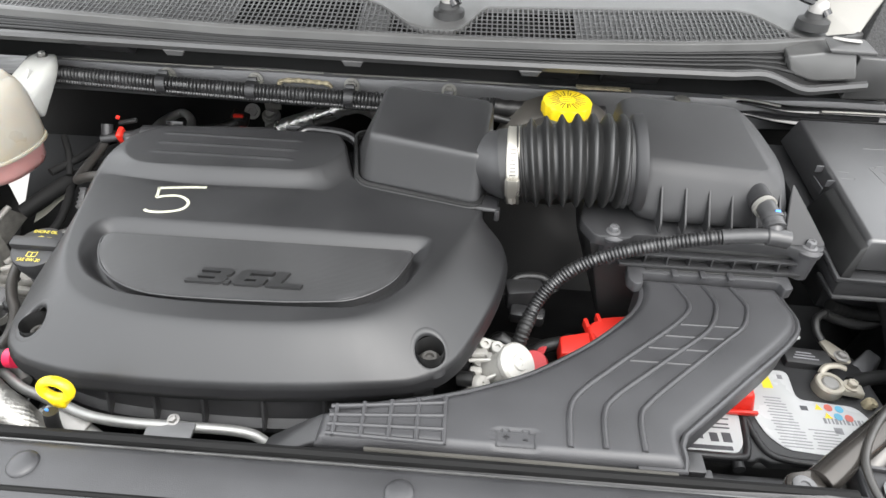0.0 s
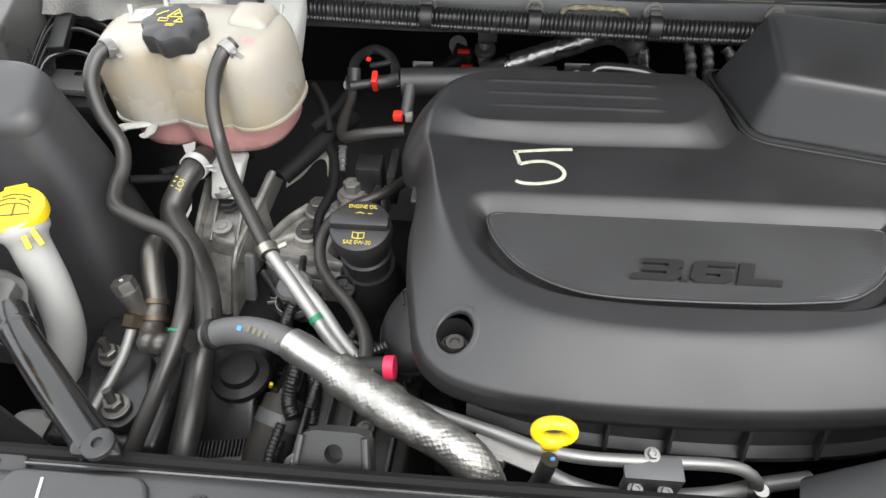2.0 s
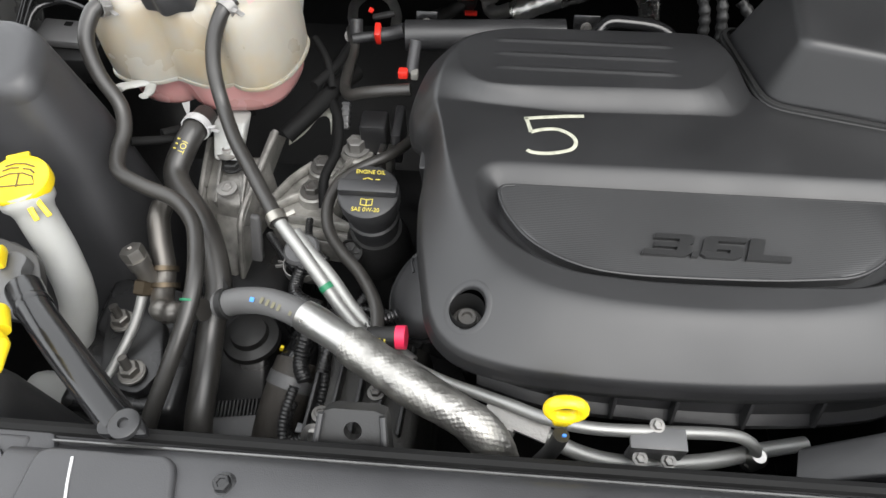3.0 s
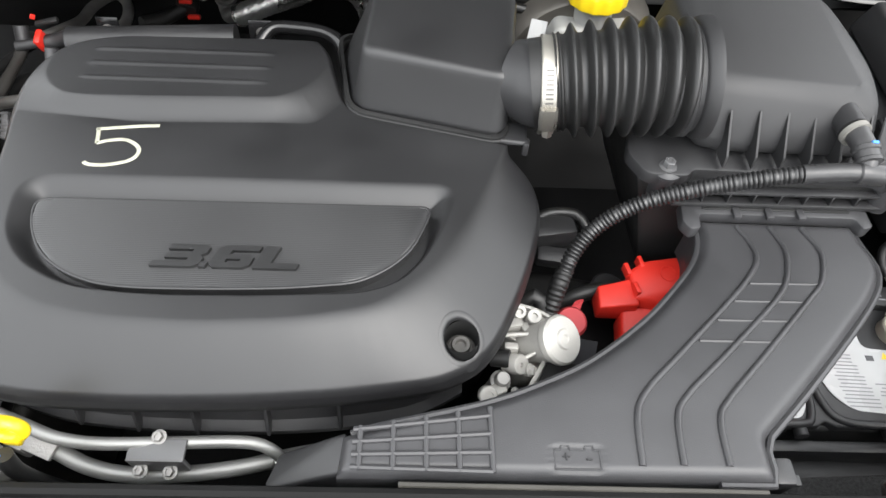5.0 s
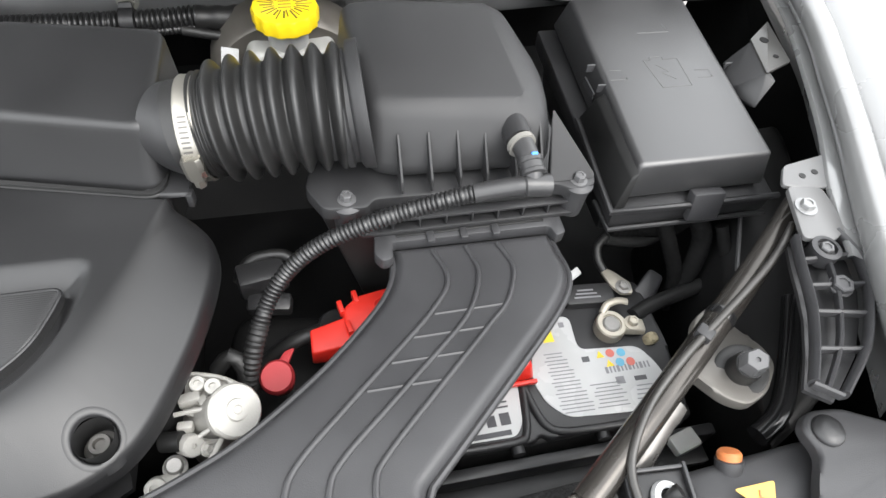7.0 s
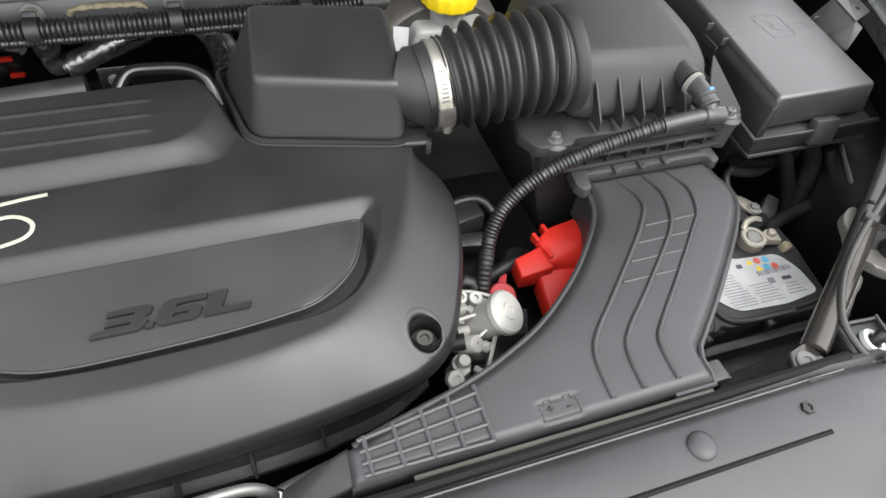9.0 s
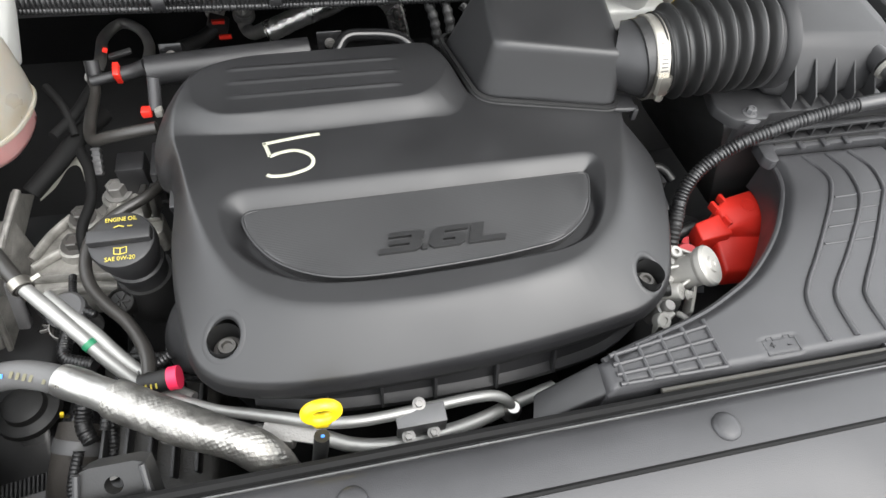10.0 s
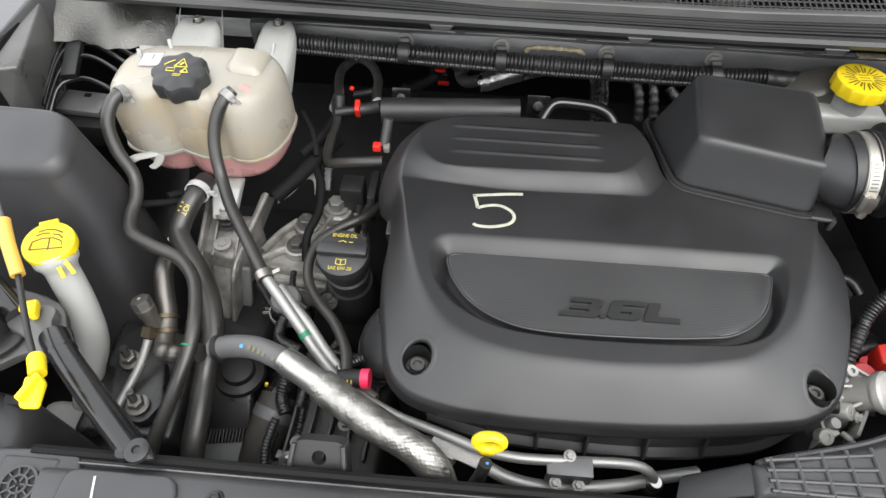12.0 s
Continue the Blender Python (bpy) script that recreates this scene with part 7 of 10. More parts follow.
def build_left_hoses():
    h = printed_hose("overflow_hose", "long black rubber hose winding down from the tank", [(-0.800, 0.703, 1.072), (-0.810, 0.688, 1.070), (-0.818, 0.668, 1.050), (-0.812, 0.652, 1.020), (-0.797, 0.640, 0.990), (-0.790, 0.618, 0.975), (-0.790, 0.592, 0.967), (-0.781, 0.568, 0.963), (-0.752, 0.553, 0.960), (-0.716, 0.541, 0.955), (-0.692, 0.518, 0.950), (-0.681, 0.490, 0.945), (-0.674, 0.455, 0.938), (-0.676, 0.425, 0.925), (-0.688, 0.384, 0.900), (-0.703, 0.342, 0.870), (-0.712, 0.32, 0.84)], 0.0080)
    spring_clip((-0.804, 0.697, 1.071), (-0.45, -0.85, 0.2), 0.0092, h)
    bm = bmesh.new()
    m = at(-0.6755, 0.438, 0.932, (0, 0.8, 0.4))
    lathe(bm, [(0.0081, -0.0012), (0.0086, 0.0), (0.0081, 0.0012)], m, 18)
    part("green_ring", bm, GREEN, h, "green tape ring")
    h2 = printed_hose("bypass_hose", "black rubber hose from the tank to the silver pipe", [(-0.670, 0.712, 1.075), (-0.680, 0.698, 1.068), (-0.691, 0.684, 1.045), (-0.694, 0.668, 1.018), (-0.687, 0.648, 0.990), (-0.668, 0.612, 0.975), (-0.643, 0.576, 0.967), (-0.622, 0.546, 0.960), (-0.603, 0.520, 0.953)], 0.0078)
    spring_clip((-0.675, 0.704, 1.071), (-0.5, -0.8, -0.25), 0.0092, h2)
    spring_clip((-0.607, 0.525, 0.954), (0.5, -0.75, -0.2), 0.0092, h2, CLAMP_STEEL)
    h3 = printed_hose("lower_tank_hose", "thick black rubber hose under the coolant tank", [(-0.735, 0.690, 0.935), (-0.738, 0.660, 0.940), (-0.748, 0.635, 0.928), (-0.752, 0.610, 0.915), (-0.730, 0.580, 0.910), (-0.706, 0.553, 0.905), (-0.686, 0.518, 0.898), (-0.673, 0.480, 0.884), (-0.6755, 0.455, 0.872), (-0.6755, 0.430, 0.860), (-0.672, 0.391, 0.850), (-0.6715, 0.355, 0.835), (-0.672, 0.32, 0.80)], 0.0138)
    spring_clip((-0.7365, 0.664, 0.941), (-0.1, -0.9, 0.1), 0.0150, h3, PAPER)
    up, along = Vector((0.33, -0.45, 0.83)).normalized(), Vector((-0.25, -0.85, -0.36))
    along = (along - up * along.dot(up)).normalized()
    cross = up.cross(along)
    print_at = Matrix.Translation(Vector((-0.7465, 0.638, 0.9300)) + up * 0.0141) @ Matrix((along, cross, up)).transposed().to_4x4()
    letters("hose_print", "HOT", 0.0095, print_at, YELLOW_INK, h3, "pale printed word", 0.0002)
    bm = bmesh.new()
    for k in range(3):
        box(bm, (0.0016, 0.0035, 0.0003), print_at @ pose(-0.006 + 0.006 * k, -0.0072, -0.0016, 28), 0)
    part("hose_mark", bm, YELLOW_INK, h3)
    # silver pipe pair running under the foil hose
    pipes = thing("coolant_pipe", "bare aluminium coolant pipe pair", "pipe", (-0.56, 0.47, 0.9))
    bm = bmesh.new()
    tube(bm, [(-0.604, 0.522, 0.954), (-0.585, 0.503, 0.943), (-0.560, 0.478, 0.927), (-0.535, 0.452, 0.912), (-0.505, 0.425, 0.905), (-0.47, 0.40, 0.915), (-0.433, 0.376, 0.930), (-0.40, 0.362, 0.939), (-0.372, 0.351, 0.945), (-0.34, 0.339, 0.949), (-0.304, 0.334, 0.950), (-0.253, 0.337, 0.945), (-0.20, 0.342, 0.937), (-0.178, 0.342, 0.930), (-0.166, 0.338, 0.920), (-0.162, 0.335, 0.905)], lambda s, w: 0.0068 - 0.0016 * float(smoothstep(0.1, 0.18, s)), 16, 0.006)
    part("upper_pipe", bm, PIPE, pipes)
    bm = bmesh.new()
    tube(bm, [(-0.590, 0.520, 0.940), (-0.570, 0.500, 0.932), (-0.548, 0.480, 0.922), (-0.522, 0.452, 0.908), (-0.495, 0.43, 0.90), (-0.46, 0.405, 0.90)], 0.0066, 16, 0.006)
    part("second_pipe", bm, PIPE, pipes)
    bm = bmesh.new()
    tube(bm, [(-0.40, 0.352, 0.925), (-0.353, 0.338, 0.930), (-0.318, 0.324, 0.924), (-0.284, 0.319, 0.919), (-0.24, 0.322, 0.914), (-0.196, 0.330, 0.909), (-0.155, 0.343, 0.902), (-0.11, 0.355, 0.895)], 0.0068, 16, 0.006)
    part("lower_pipe", bm, PIPE, pipes)
    bm = bmesh.new()
    box(bm, (0.055, 0.022, 0.004), pose(-0.365, 0.343, 0.938, 10, 0, -20), 0.001)
    box(bm, (0.020, 0.014, 0.020), pose(-0.375, 0.340, 0.928, 0, 0, -20), 0.003)
    part("pipe_bracket", bm, CAST, pipes, "bent alloy bracket")
    bm = bmesh.new()
    box(bm, (0.045, 0.018, 0.004), pose(-0.255, 0.330, 0.948, 6), 0.001)
    box(bm, (0.045, 0.004, 0.022), pose(-0.255, 0.323, 0.937), 0.001)
    part("pipe_bracket", bm, GREY_METAL, pipes, "bent alloy bracket")
    for x, y, z in ((-0.268, 0.317, 0.937), (-0.245, 0.317, 0.935), (-0.255, 0.340, 0.950), (-0.40, 0.352, 0.925)):
        bolt("bracket_nut", x, y, z, "small steel nut", pipes, CAST, size=0.0042, high=0.005, washer=0.006, aim=(0, -0.2, 1))
    bm = bmesh.new()
    lathe(bm, [(0.0055, -0.012), (0.009, -0.010), (0.009, -0.002), (0.007, 0.0), (0.009, 0.002), (0.009, 0.008), (0.006, 0.012)], at(-0.162, 0.335, 0.904, (0, -0.1, 1)), 18)
    part("pipe_nut", bm, STEEL, pipes)
    bm = bmesh.new()
    lathe(bm, [(0.0072, -0.0030), (0.0072, 0.0030)], at(-0.551, 0.468, 0.9215, (0.66, -0.68, -0.4)), 18)
    part("green_tape", bm, GREEN, pipes, "green marking tape")

    # suction line: rubber end and foil sleeve
    foil = thing("suction_hose", "thick air-conditioning hose with crinkled foil sleeve", "hose", (-0.52, 0.4, 0.9))
    bm = bmesh.new()
    tube(bm, [(-0.648, 0.438, 0.927), (-0.640, 0.438, 0.930), (-0.628, 0.438, 0.936), (-0.600, 0.434, 0.946), (-0.575, 0.425, 0.952), (-0.548, 0.411, 0.956), (-0.52, 0.395, 0.958)], 0.0128, 20, 0.006)
    part("rubber_hose", bm, material("grey_ac_rubber", (0.085, 0.085, 0.085), 0.45, grain=700, bump=0.15), foil, "grey rubber end with yellow print")
    bm = bmesh.new()
    tube(bm, [(-0.556, 0.416, 0.956), (-0.540, 0.407, 0.9575), (-0.522, 0.396, 0.959), (-0.505, 0.386, 0.960)], lambda s, w: 0.0146 + 0.0004 * math.sin(s * 130), 30, 0.0022)
    crinkle(bm, 0.0004, 3)
    part("smooth_foil", bm, material("smooth_foil_tape", (0.43, 0.425, 0.41), 0.36, 0.9, grain=300, bump=0.25, vary=0.15, depth=0.001), foil, "smooth bright foil cuff")
    bm = bmesh.new()
    tube(bm, [(-0.510, 0.389, 0.960), (-0.490, 0.376, 0.961), (-0.457, 0.356, 0.962), (-0.425, 0.339, 0.962), (-0.403, 0.328, 0.958), (-0.388, 0.318, 0.947), (-0.379, 0.309, 0.928), (-0.376, 0.300, 0.90), (-0.378, 0.298, 0.86)], lambda s, w: 0.0170 + 0.0005 * math.sin(s * 97 + 1) + 0.0006 * math.sin(s * 41), 84, 0.00125)
    weave(bm, 84, 0.00024)
    crinkle(bm, 0.00055, 31)
    part("foil_sleeve", bm, FOIL, foil, "crinkled silver foil sleeve")
    bm = bmesh.new()
    box(bm, (0.004, 0.004, 0.0004), Matrix.Translation((-0.606, 0.428, 0.9575)) @ pose(0, 0, 0, 25, 0, -10), 0)
    part("blue_dot", bm, BLUE, foil, "blue paint dot")
    bm = bmesh.new()
    for k in range(7):
        if k != 4:
            box(bm, (0.003, 0.006, 0.0004), Matrix.Translation((-0.596 + 0.006 * k, 0.426 - 0.0026 * k, 0.9605 + 0.0009 * k)) @ pose(0, 0, 0, 15, -8, -20), 0)
    part("hose_print", bm, material("faded_yellow_ink", (0.11, 0.102, 0.062), 0.5, bump=0.05), foil)
    bm = bmesh.new()
    lathe(bm, [(0.0130, -0.004), (0.0150, -0.003), (0.0150, 0.003), (0.0130, 0.004)], at(-0.640, 0.438, 0.930, (1, 0, 0.4)), 24)
    hull(bm, [(-0.642, 0.445, 0.943), (-0.636, 0.447, 0.943), (-0.640, 0.452, 0.960), (-0.637, 0.450, 0.940)], 0.001)
    part("tie_clip", bm, DARK, foil, "black tie clip")
    bm = bmesh.new()
    tube(bm, [(-0.665, 0.436, 0.919), (-0.690, 0.437, 0.910), (-0.71, 0.440, 0.903), (-0.722, 0.446, 0.900)], lambda s, w: 0.0100 + 0.0012 * math.cos(s * 350), 18, 0.003)
    part("pipe_end", bm, DULL_STEEL, foil, "dull alloy pipe end")


build_left_hoses()


# ---- dipstick, oil filler, mount and brackets ----
def build_left_engine():
    dip = thing("oil_dipstick", "yellow plastic dipstick ring on a black tube", "dipstick", (-0.345, 0.32, 0.93))
    bm = bmesh.new()
    tilt = Matrix.Translation((-0.338, 0.323, 1.011)) @ pose(0, 0, 0, 84, 4, 0)
    rings = []
    for k in range(41):
        a = 2 * math.pi * k / 40
        c = Vector((0.0124 * math.cos(a), 0.0108 * math.sin(a), 0))
        n = Vector((math.cos(a), math.sin(a), 0))
        rings.append([tilt @ (c + n * (0.0043 * math.cos(b)) + Vector((0, 0, 0.0050 * math.sin(b)))) for b in (2 * math.pi * j / 12 for j in range(12))])
    loft(bm, rings, cap=False)
    hull(bm, [tilt @ Vector(p) for p in ((-0.009, -0.010, -0.005), (0.009, -0.010, -0.005), (-0.009, -0.010, 0.005), (0.009, -0.010, 0.005), (-0.005, -0.022, -0.010), (0.005, -0.022, -0.010), (-0.005, -0.022, 0.003), (0.005, -0.022, 0.003))], 0.002)
    part("dipstick_ring", bm, YELLOW, dip, "yellow finger ring")
    bm = bmesh.new()
    tube(bm, [(-0.340, 0.309, 0.998), (-0.343, 0.306, 0.975), (-0.348, 0.310, 0.93), (-0.355, 0.32, 0.86)], 0.0062, 12, 0.01)
    part("dipstick_tube", bm, RUBBER, dip)
    bm = bmesh.new()
    box(bm, (0.003, 0.002, 0.003), pose(-0.339, 0.306, 1.005), 0.0005, 1)
    part("blue_dot", bm, BLUE, dip)

    oil = thing("oil_filler_cap", "black oil filler cap with yellow oil grade print", "oil cap", (-0.52, 0.57, 0.88))
    aim = Vector((0.0, -0.16, 1)).normalized()
    m = at(-0.522, 0.572, 0.945, aim)
    bm = bmesh.new()
    lathe(bm, [(0.030, -0.014), (0.0325, -0.012), (0.0330, 0.0), (0.0320, 0.005), (0.030, 0.0065), (0.001, 0.007)], m, 64, lambda a, r, z: 1 + (0.008 * math.cos(30 * a) if r > 0.031 and z < 0.003 else 0))
    cap = part("cap_disc", bm, PLASTIC, oil)
    frame_m = Matrix.Translation((-0.522, 0.572, 0.945)) @ pose(0, 0, 0, 9.1)
    bm = bmesh.new()
    box(bm, (0.062, 0.016, 0.012), frame_m @ pose(0, 0.001, 0.010), 0.003)
    part("cap_grip", bm, PLASTIC, cap)
    letters("cap_text", "SAE 0W-20", 0.0068, frame_m @ pose(0, -0.0235, 0.0076), YELLOW_INK, cap, "yellow printed oil grade", 0.0003, 0.9)
    letters("cap_text", "ENGINE OIL", 0.0068, frame_m @ pose(0, 0.0225, 0.0078), YELLOW_INK, cap, "yellow printed words", 0.0003, 0.85)
    bm = bmesh.new()
    for pts in ([(-0.006, -0.0175), (-0.006, -0.0105), (0, -0.0115), (0.006, -0.0105), (0.006, -0.0175), (0, -0.0185), (-0.006, -0.0175)], [(0, -0.0115), (0, -0.0185)]):
        ribbon(bm, [frame_m @ Vector((a, b, 0.0072)) for a, b in pts], 0.0012, 0.0002, aim, 0.0003)
    part("cap_sign", bm, YELLOW_INK, cap, "yellow book sign")
    bm = bmesh.new()
    ribbon(bm, [frame_m @ Vector((a, b, 0.0072)) for a, b in ((-0.007, 0.0135), (-0.002, 0.0155), (0.003, 0.0135))], 0.0014, 0.0002, aim, 0.0003)
    part("cap_mark", bm, YELLOW_INK, cap, "yellow printed mark")
    bm = bmesh.new()
    ribbon(bm, [frame_m @ Vector((a, b, 0.0072)) for a, b in ((0.006, 0.014), (0.011, 0.014))], 0.0012, 0.0002, aim, 0.0003)
    part("cap_mark", bm, YELLOW_INK, cap, "yellow printed mark")
    bm = bmesh.new()
    lathe(bm, [(0.026, -0.07), (0.026, -0.05), (0.029, -0.048), (0.029, -0.040), (0.0265, -0.038), (0.0265, -0.026), (0.030, -0.024), (0.0305, -0.014)], m, 40)
    part("filler_neck", bm, PLASTIC, oil)
    bm = bmesh.new()
    lathe(bm, [(0.040, -0.13), (0.036, -0.09), (0.030, -0.07)], m, 32)
    part("filler_base", bm, DARK, oil)

    mount = thing("engine_mount", "cast aluminium engine mount with steel bolts", "engine mount", (-0.6, 0.68, 0.78))
    bm = bmesh.new()
    prism(bm, rounded([(-0.672, 0.652), (-0.652, 0.688), (-0.632, 0.727), (-0.602, 0.730), (-0.590, 0.758), (-0.556, 0.756), (-0.545, 0.722), (-0.520, 0.712), (-0.520, 0.676), (-0.585, 0.676), (-0.590, 0.640), (-0.552, 0.618), (-0.552, 0.588), (-0.645, 0.598), (-0.668, 0.622)], 0.008), 0.79, 0.828, 0.003)
    part("mount_arm", bm, ALLOY, mount)
    for pts in ([(-0.668, 0.654, 0.832), (-0.650, 0.687, 0.834), (-0.628, 0.712, 0.836)], [(-0.664, 0.640, 0.832), (-0.640, 0.656, 0.834), (-0.620, 0.661, 0.836)], [(-0.664, 0.624, 0.832), (-0.620, 0.620, 0.834), (-0.556, 0.610, 0.836)], [(-0.600, 0.705, 0.836), (-0.570, 0.700, 0.836), (-0.522, 0.700, 0.834)], [(-0.610, 0.668, 0.836), (-0.590, 0.690, 0.838), (-0.576, 0.726, 0.838)], [(-0.643, 0.602, 0.832), (-0.600, 0.598, 0.834), (-0.556, 0.592, 0.834)]):
        bm = bmesh.new()
        tube(bm, pts, 0.0048, 10, 0.006, flat=1.6)
        part("mount_rib", bm, ALLOY, mount)
    for x, y, r in ((-0.617, 0.662, 0.019), (-0.612, 0.705, 0.019), (-0.572, 0.738, 0.022)):
        bm = bmesh.new()
        lathe(bm, [(r + 0.003, -0.03), (r + 0.001, -0.010), (r, -0.002), (r - 0.003, 0.0), (0.004, 0.0)], at(x, y, 0.842), 28)
        part("mount_boss", bm, ALLOY, mount)
    bolt("mount_bolt", -0.617, 0.662, 0.842, "dark flange bolt", mount, SCREW, size=0.011, high=0.011, washer=0.016)
    bolt("mount_bolt", -0.612, 0.705, 0.843, "dark flange bolt", mount, SCREW, size=0.011, high=0.011, washer=0.016)
    bolt("mount_bolt", -0.572, 0.738, 0.845, "zinc flange bolt with blue tip", mount, CAST, size=0.012, high=0.016, washer=0.017)

    dark_alloy = material("weathered_cast_alloy", (0.18, 0.174, 0.162), 0.44, 0.4, grain=300, bump=0.5, vary=0.4, blotch=45, depth=0.0012)
    tower = thing("strut_bracket", "dull cast bracket below the coolant tank", "bracket", (-0.69, 0.6, 0.7))
    # cast channel: a web between two tall flanges that run down to the rail
    for pts in ([(-0.738, 0.675, 0.884), (-0.666, 0.675, 0.888), (-0.734, 0.615, 0.874), (-0.682, 0.605, 0.868), (-0.738, 0.675, 0.80), (-0.666, 0.675, 0.80), (-0.730, 0.60, 0.80), (-0.684, 0.60, 0.80)],
                [(-0.728, 0.620, 0.862), (-0.688, 0.610, 0.858), (-0.722, 0.560, 0.80), (-0.697, 0.556, 0.80), (-0.722, 0.560, 0.77), (-0.697, 0.556, 0.77), (-0.728, 0.62, 0.77), (-0.688, 0.62, 0.77)]):
        bm = bmesh.new()
        hull(bm, pts, 0.005)
        part("bracket_web", bm, dark_alloy, tower)
    for x0, x1, x2, x3 in ((-0.664, -0.677, -0.683, -0.694), (-0.741, -0.737, -0.731, -0.724)):
        bm = bmesh.new()
        for a, b in (((x0, 0.70, 0.902), (x1, 0.625, 0.881)), ((x1, 0.625, 0.881), (x2, 0.582, 0.864)), ((x2, 0.582, 0.864), (x3, 0.548, 0.765))):
            hull(bm, [(q[0] + d, q[1] + k, q[2] + h) for q in (a, b) for d in (-0.003, 0.003) for k, h in ((0, 0), (0.03, -0.035))], 0.0015)
        part("bracket_flange", bm, dark_alloy, tower)
        bm = bmesh.new()
        tube(bm, [(x0, 0.70, 0.903), (x1, 0.625, 0.882), (x2, 0.582, 0.865), (x3, 0.548, 0.767)], 0.0036, 8, 0.006)
        part("bracket_bead", bm, dark_alloy, tower)
    bm = bmesh.new()
    hull(bm, [(-0.690, 0.603, 0.860), (-0.668, 0.601, 0.858), (-0.699, 0.586, 0.800), (-0.672, 0.585, 0.800), (-0.707, 0.562, 0.735), (-0.676, 0.558, 0.735), (-0.690, 0.612, 0.856), (-0.668, 0.611, 0.854), (-0.707, 0.575, 0.730), (-0.676, 0.572, 0.730)], 0.004)
    part("bracket_leg", bm, GREY_METAL, tower, "dark grey leg of the bracket")
    bm = bmesh.new()
    tube(bm, [(-0.661, 0.702, 0.904), (-0.672, 0.650, 0.888), (-0.684, 0.612, 0.868), (-0.692, 0.600, 0.850), (-0.699, 0.584, 0.800), (-0.707, 0.560, 0.735)], 0.0042, 10, 0.006)
    part("bracket_bead", bm, dark_alloy, tower)
    for x, w in ((-0.722, 0.004), (-0.690, 0.004)):
        bm = bmesh.new()
        hull(bm, [(x, 0.66, 0.896), (x + w, 0.66, 0.896), (x, 0.61, 0.872), (x + w, 0.61, 0.872), (x, 0.66, 0.87), (x + w, 0.66, 0.87), (x, 0.61, 0.86), (x + w, 0.61, 0.86)], 0.001)
        part("bracket_rib", bm, dark_alloy, tower)
    bolt("bracket_bolt", -0.706, 0.623, 0.882, "dull ring boss", tower, CAST, size=0.007, high=0.004, washer=0.012)
    bolt("bracket_bolt", -0.706, 0.656, 0.888, "black rubber mount", tower, RUBBER, size=0.012, high=0.008, washer=0.014)

    rail = thing("frame_rail", "dark painted frame rail in the bay", "frame rail", (-0.67, 0.45, 0.6))
    bm = bmesh.new()
    hull(bm, [(-0.76, 0.30, 0.68), (-0.62, 0.30, 0.68), (-0.76, 0.66, 0.80), (-0.63, 0.66, 0.80), (-0.76, 0.30, 0.6), (-0.62, 0.30, 0.6), (-0.76, 0.7, 0.6), (-0.63, 0.7, 0.6), (-0.76, 0.45, 0.79), (-0.64, 0.47, 0.79)], 0.01)
    part("rail_beam", bm, material("satin_dark_paint", (0.008, 0.008, 0.0083), 0.30, grain=300, bump=0.1, vary=0.3, spec=0.3), rail)
    bm = bmesh.new()
    lathe(bm, [(0.034, 0), (0.032, 0.006), (0.022, 0.010), (0.020, 0.018), (0.010, 0.022), (0.001, 0.022)], at(-0.660, 0.475, 0.79), 32)
    part("rail_mount", bm, DARK, rail, "round rubber mount")
    bm = bmesh.new()
    hull(bm, [(-0.700, 0.395, 0.762), (-0.630, 0.405, 0.764), (-0.622, 0.345, 0.742), (-0.700, 0.340, 0.740), (-0.700, 0.395, 0.73), (-0.630, 0.405, 0.73), (-0.622, 0.345, 0.70), (-0.700, 0.340, 0.70)], 0.004)
    part("rail_plate", bm, GREY_METAL, rail, "bare cast plate")
    bm = bmesh.new()
    for k in range(15):
        box(bm, (0.0024, 0.018, 0.006), pose(-0.688 + 0.0042 * k, 0.396 + 0.0006 * k, 0.766, 18), 0.0006, 1)
    tagged(part("rail_ribs", bm, PLASTIC, rail, "finely ribbed pad"), kind="stuff")

    # thin vent hose to the pink quick coupling
    vent = printed_hose("vent_hose", "thin black vent hose with pink quick coupling", [(-0.49, 0.700, 0.905), (-0.512, 0.665, 0.912), (-0.545, 0.640, 0.912), (-0.567, 0.615, 0.910), (-0.574, 0.585, 0.905), (-0.568, 0.556, 0.900), (-0.548, 0.525, 0.903), (-0.525, 0.498, 0.908), (-0.507, 0.468, 0.915), (-0.498, 0.445, 0.920), (-0.495, 0.425, 0.922)], 0.0066)
    bm = bmesh.new()
    tube(bm, [(-0.502, 0.416, 0.922), (-0.49, 0.4165, 0.923), (-0.474, 0.417, 0.925)], 0.0105, 18, smooth=False)
    part("coupling", bm, DARK, vent, "black quick coupling")
    bm = bmesh.new()
    tube(bm, [(-0.4755, 0.417, 0.925), (-0.4665, 0.417, 0.926)], 0.0112, 20, smooth=False)
    part("pink_ring", bm, PINK, vent, "bright pink lock ring")
    bm = bmesh.new()
    for k in range(4):
        box(bm, (0.0015, 0.005, 0.0004), Matrix.Translation((-0.499 + 0.0045 * k, 0.409, 0.9305)) @ pose(0, 0, 0, 45), 0)
    part("yellow_marks", bm, YELLOW_INK, vent)

    low = thing("radiator_hose", "large black radiator hose with grey clamp", "hose", (-0.62, 0.4, 0.7))
    bm = bmesh.new()
    tube(bm, [(-0.584, 0.478, 0.815), (-0.592, 0.452, 0.805), (-0.597, 0.437, 0.802)], lambda s, w: 0.0195 + 0.003 * (s > 0.03), 24, 0.003)
    part("hose_neck", bm, BLACK_STEEL, low, "glossy black neck")
    bm = bmesh.new()
